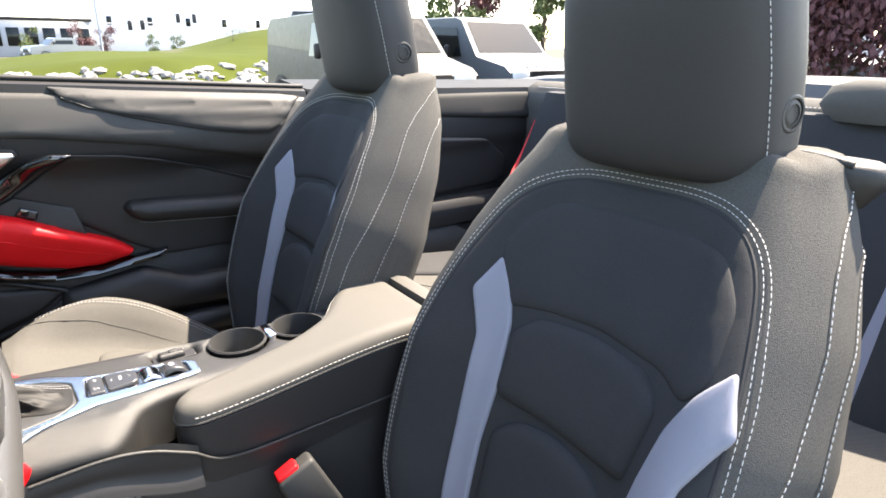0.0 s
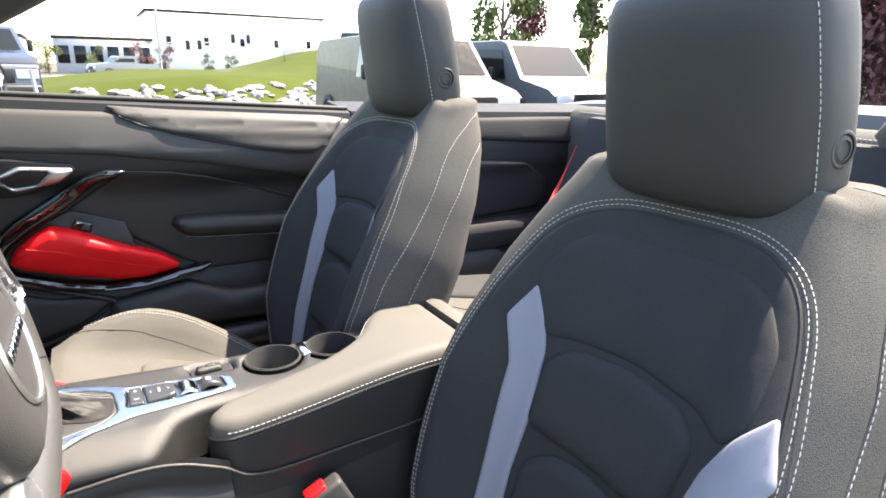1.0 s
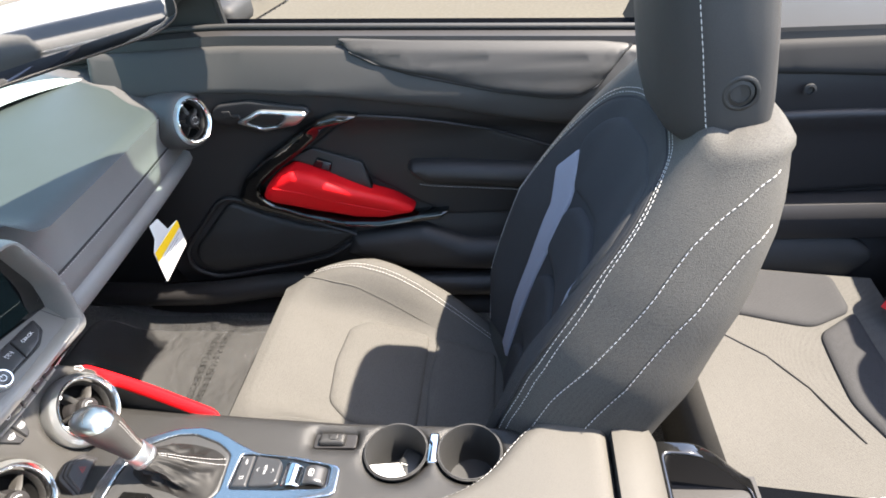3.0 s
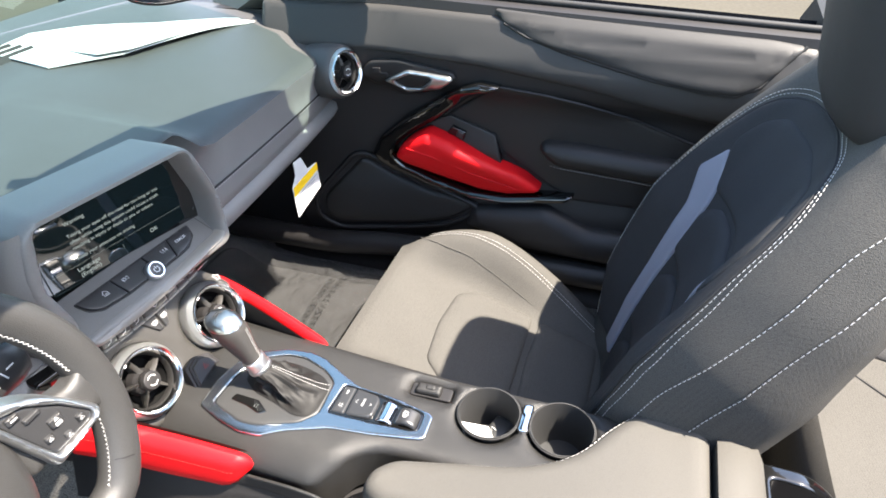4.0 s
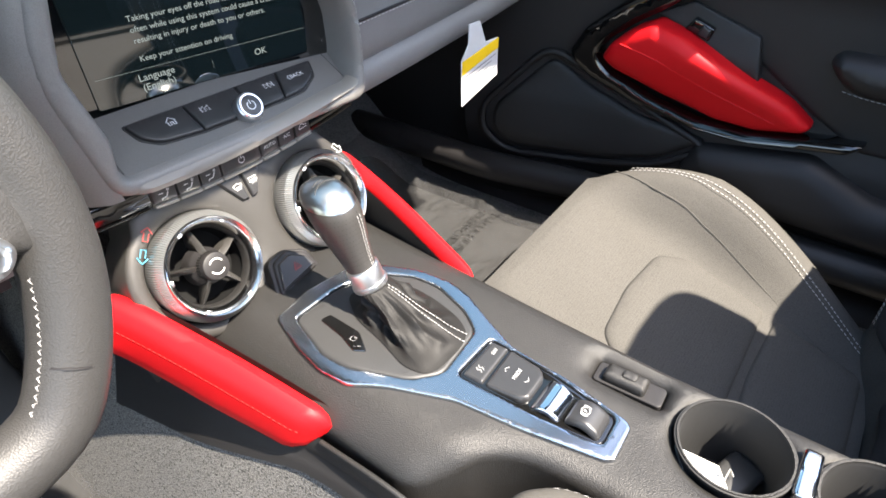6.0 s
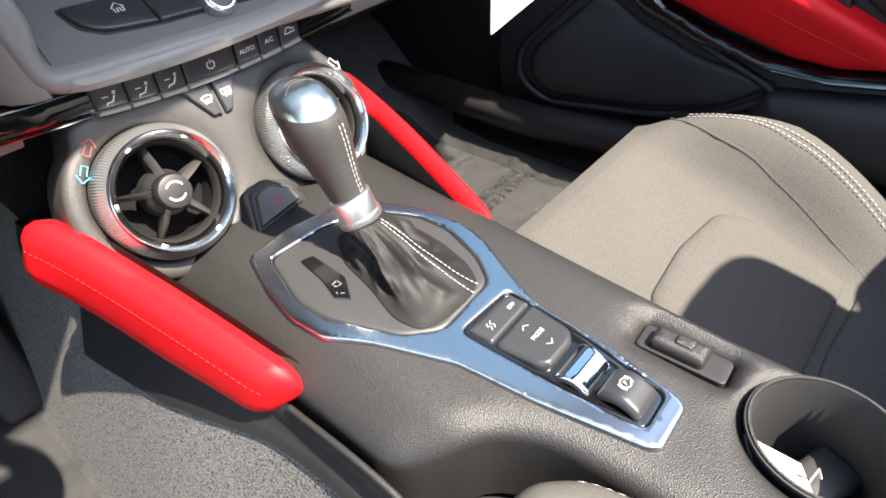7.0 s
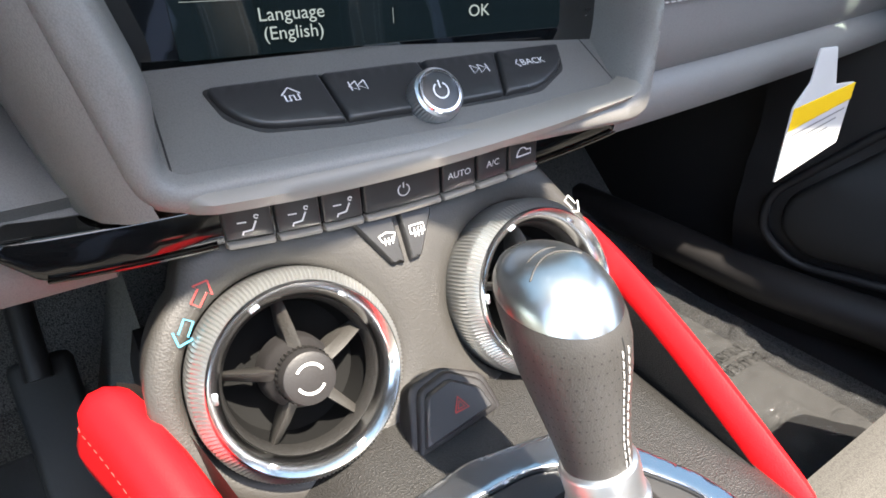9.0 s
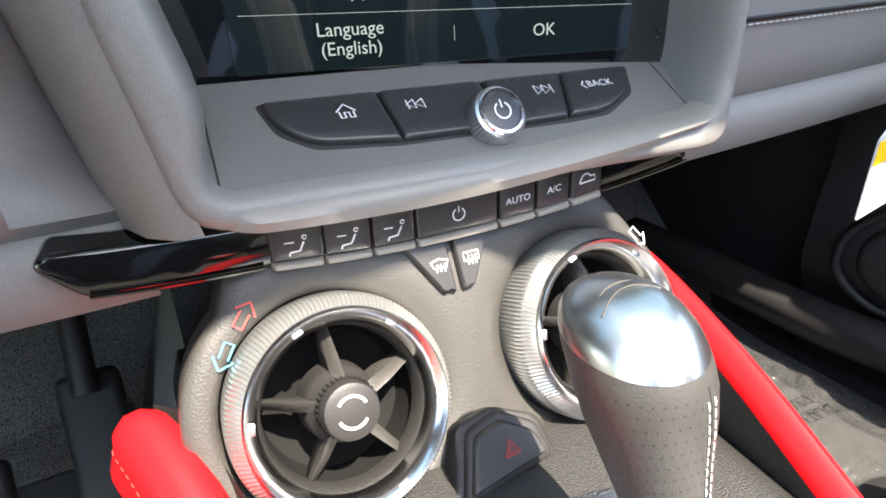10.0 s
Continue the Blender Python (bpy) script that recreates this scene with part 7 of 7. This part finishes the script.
part("top_shelf", loft([[Vector((quarter_x(y, 0.95) - 0.006, y, belt_z(y) - 0.03)), Vector((quarter_x(y, 0.95) + 0.004, y, belt_z(y) + 0.006)), Vector((0.86, y, belt_z(y) + 0.022)), Vector((0.95, y, belt_z(y) - 0.04))] for y in np.linspace(-1.35, -0.32, 24)]), QUARTER, quarter)
part("upper_band", pad(rounded([(-0.33, 0.94), (-0.33, 0.895), (-0.60, 0.88), (-0.9, 0.86), (-1.1, 0.85), (-1.2, 0.93), (-0.7, 0.935)], 0.01), QM, 0.012, 0.014, 0.02, 0.004), QUARTER, quarter)
part("insert", pad(rounded([(-0.36, 0.815), (-0.70, 0.815), (-0.88, 0.800), (-0.97, 0.74), (-0.95, 0.655), (-0.50, 0.63), (-0.36, 0.63)], 0.03), QM, 0.012, 0.012, 0.02, 0.004), DARKPL, quarter, "black padded insert")
part("ledge", loft([[QM(y, z, w) for z, w in ((0.635, 0.0), (0.632, 0.045), (0.61, 0.06), (0.56, 0.03))] for y in np.linspace(-1.1, -0.34, 20)], closed=False), DARKPL, quarter)
part("speaker_pocket", pad(rounded([(-0.42, 0.575), (-0.72, 0.575), (-0.80, 0.52), (-0.72, 0.44), (-0.45, 0.43)], 0.03), lambda y, z, w: QM(y, z, w + 0.01), 0.008, 0.01, 0.02, 0.01), PLASTIC, quarter)
part("top_button", lathe([(0.011, 0), (0.011, 0.004), (0.007, 0.005), (0.006, 0.001), (0, 0.0)], Matrix.Translation(QM(-0.595, 0.858, 0.013)) @ Matrix.Rotation(radians(-90), 4, "Y"), 24), RUBBER, quarter)
tagged(shape("quarter_wall", loft([[Vector((-0.66, y, 0.25)), Vector((-0.66, y, 0.95)), Vector((-0.90, y, 0.95)), Vector((-0.92, y, 0.25))] for y in (-1.35, -0.45)]), DARKPL), "black quarter trim on the driver side", "wall", kind="structure")

rear = thing("rear_bench", "grey and black cloth rear bench seat with pale stripes", "car seat")


def rear_point(x, t):
    """Rear cushion, t from 0 at the front edge to 1 at the back."""
    e = abs(x - 0.345) / 0.27
    y = -0.375 - 0.42 * t
    z = 0.515 - 0.055 * t - 0.02 * math.sin(math.pi * t) * (1 - e * e) + 0.012 * e * e
    return Vector((x, y, z))


for cx0 in (0.345, -0.345):
    rings = [[Vector((x, -0.36, 0.28)), Vector((x, -0.352, 0.45)), Vector((x, -0.358, 0.492))] + [rear_point(x if cx0 > 0 else -x, t) if cx0 > 0 else Vector((x, rear_point(-x, t).y, rear_point(-x, t).z)) for t in np.linspace(0.02, 1, 14)] + [Vector((x, -0.84, 0.28))] for x in np.linspace(cx0 - 0.25, cx0 + 0.25, 24)]
    part("rear_cushion", loft(rings), KNIT, rear)
RMAP = surface_map(lambda u, v: rear_point(u, v / 0.42), -1)
part("cushion_side", pad(rounded([(0.47, 0.02), (0.592, 0.02), (0.592, 0.34), (0.50, 0.345), (0.455, 0.26), (0.47, 0.14)], 0.02), RMAP, 0.010, 0.015, 0.02, 0.004), CLOTH, rear, "black cloth outer section")
part("cushion_back", pad(rounded([(0.13, 0.30), (0.28, 0.255), (0.44, 0.265), (0.50, 0.35), (0.13, 0.355)], 0.02), RMAP, 0.010, 0.02, 0.02, 0.004), CLOTH, rear)
part("cushion_seam", tube([RMAP(u, v, 0.0006) for u, v in ((0.42, 0.03), (0.415, 0.08), (0.375, 0.15), (0.31, 0.20), (0.20, 0.24))], 0.0016, 6), DARKPL, rear)
for cx0 in (0.33, -0.33):
    rings = []
    for t in np.linspace(0, 1, 16):
        y, z = -0.80 - 0.20 * t, 0.44 + 0.50 * t
        hw = 0.235 - 0.03 * t * t
        rings.append([Vector((cx0 + a * hw, y + b, z)) for a, b in ((-1, -0.03), (-0.9, 0.012), (-0.6, 0.02), (-0.4, 0.0), (0, -0.006), (0.4, 0.0), (0.6, 0.02), (0.9, 0.012), (1, -0.03), (0.9, -0.10), (-0.9, -0.10))])
    back = part("rear_back", loft(rings), CLOTH, rear, "black cloth rear backrest")
    for s in (-1, 1):
        strip = [[Vector((cx0 + s * a, -0.80 - 0.20 * t + 0.014, 0.44 + 0.50 * t)) for a in (0.10 + 0.02 * t, 0.135 + 0.03 * t)] for t in np.linspace(0.02, 0.62, 10)]
        part("pale_stripe", loft([[p[0], p[1], p[1] - Vector((0, 0.02, 0)), p[0] - Vector((0, 0.02, 0))] for p in strip]), STRIPE, back)
    rr = lathe([(0.0, 0.07), (0.06, 0.068), (0.1, 0.05), (0.118, 0.0), (0.1, -0.04), (0.0, -0.05)], Matrix.Translation((cx0, -1.03, 0.96)) @ Matrix.Diagonal((1.0, 0.5, 0.7, 1)), 28)
    part("rear_headrest", rr, KNIT, rear)
part("rear_shelf", loft([[Vector((x, y, z)) for y, z in ((-1.03, 0.90), (-1.05, 0.945), (-1.08, 0.962), (-1.15, 0.96), (-1.2, 0.93), (-1.2, 0.3), (-1.05, 0.3))] for x in np.linspace(-0.66, 0.66, 10)]), KNIT, rear)
part("shelf_stitching", stitches([Vector((x, -1.051, 0.948)) for x in np.linspace(-0.62, 0.62, 40)], 0.006, 0.003, 0.001), THREAD, rear)
deck = thing("tonneau_deck", "dark folded roof cover behind the rear seats", "roof cover")
part("cover", loft([[Vector((x, y, z + 0.03 * (1 - (x / 0.9) ** 2))) for y, z in ((-1.22, 0.90), (-1.25, 0.955), (-1.4, 0.965), (-1.9, 0.95), (-2.3, 0.93), (-2.3, 0.4), (-1.22, 0.4))] for x in np.linspace(-0.9, 0.95, 12)]), SOFT, deck)

belt = thing("rear_seat_belt", "red rear seat belt with a grey latch", "seat belt")
run = spline([(0.61, -1.10, 0.905), (0.565, -1.00, 0.79), (0.515, -0.875, 0.665), (0.475, -0.80, 0.555), (0.46, -0.77, 0.495)], 8)
wide = Vector((0.61, 0.58, 0.21)).normalized() * 0.021
part("webbing", loft([[p - wide, p + wide, p + wide + Vector((0.004, 0.004, 0)), p - wide + Vector((0.004, 0.004, 0))] for p in run]), REDBELT, belt, "red woven webbing")
LM = Matrix.Translation((0.484, -0.815, 0.585)) @ Matrix.Rotation(radians(-62), 4, "Z") @ Matrix.Rotation(radians(20), 4, "X")
part("latch_plate", block(0.065, 0.012, 0.022, LM, 0.004), PLASTIC, belt)
part("tongue", block(0.026, 0.004, 0.034, LM @ Matrix.Translation((0.0, -0.004, -0.026)), 0.002), SATIN, belt, "metal tongue")
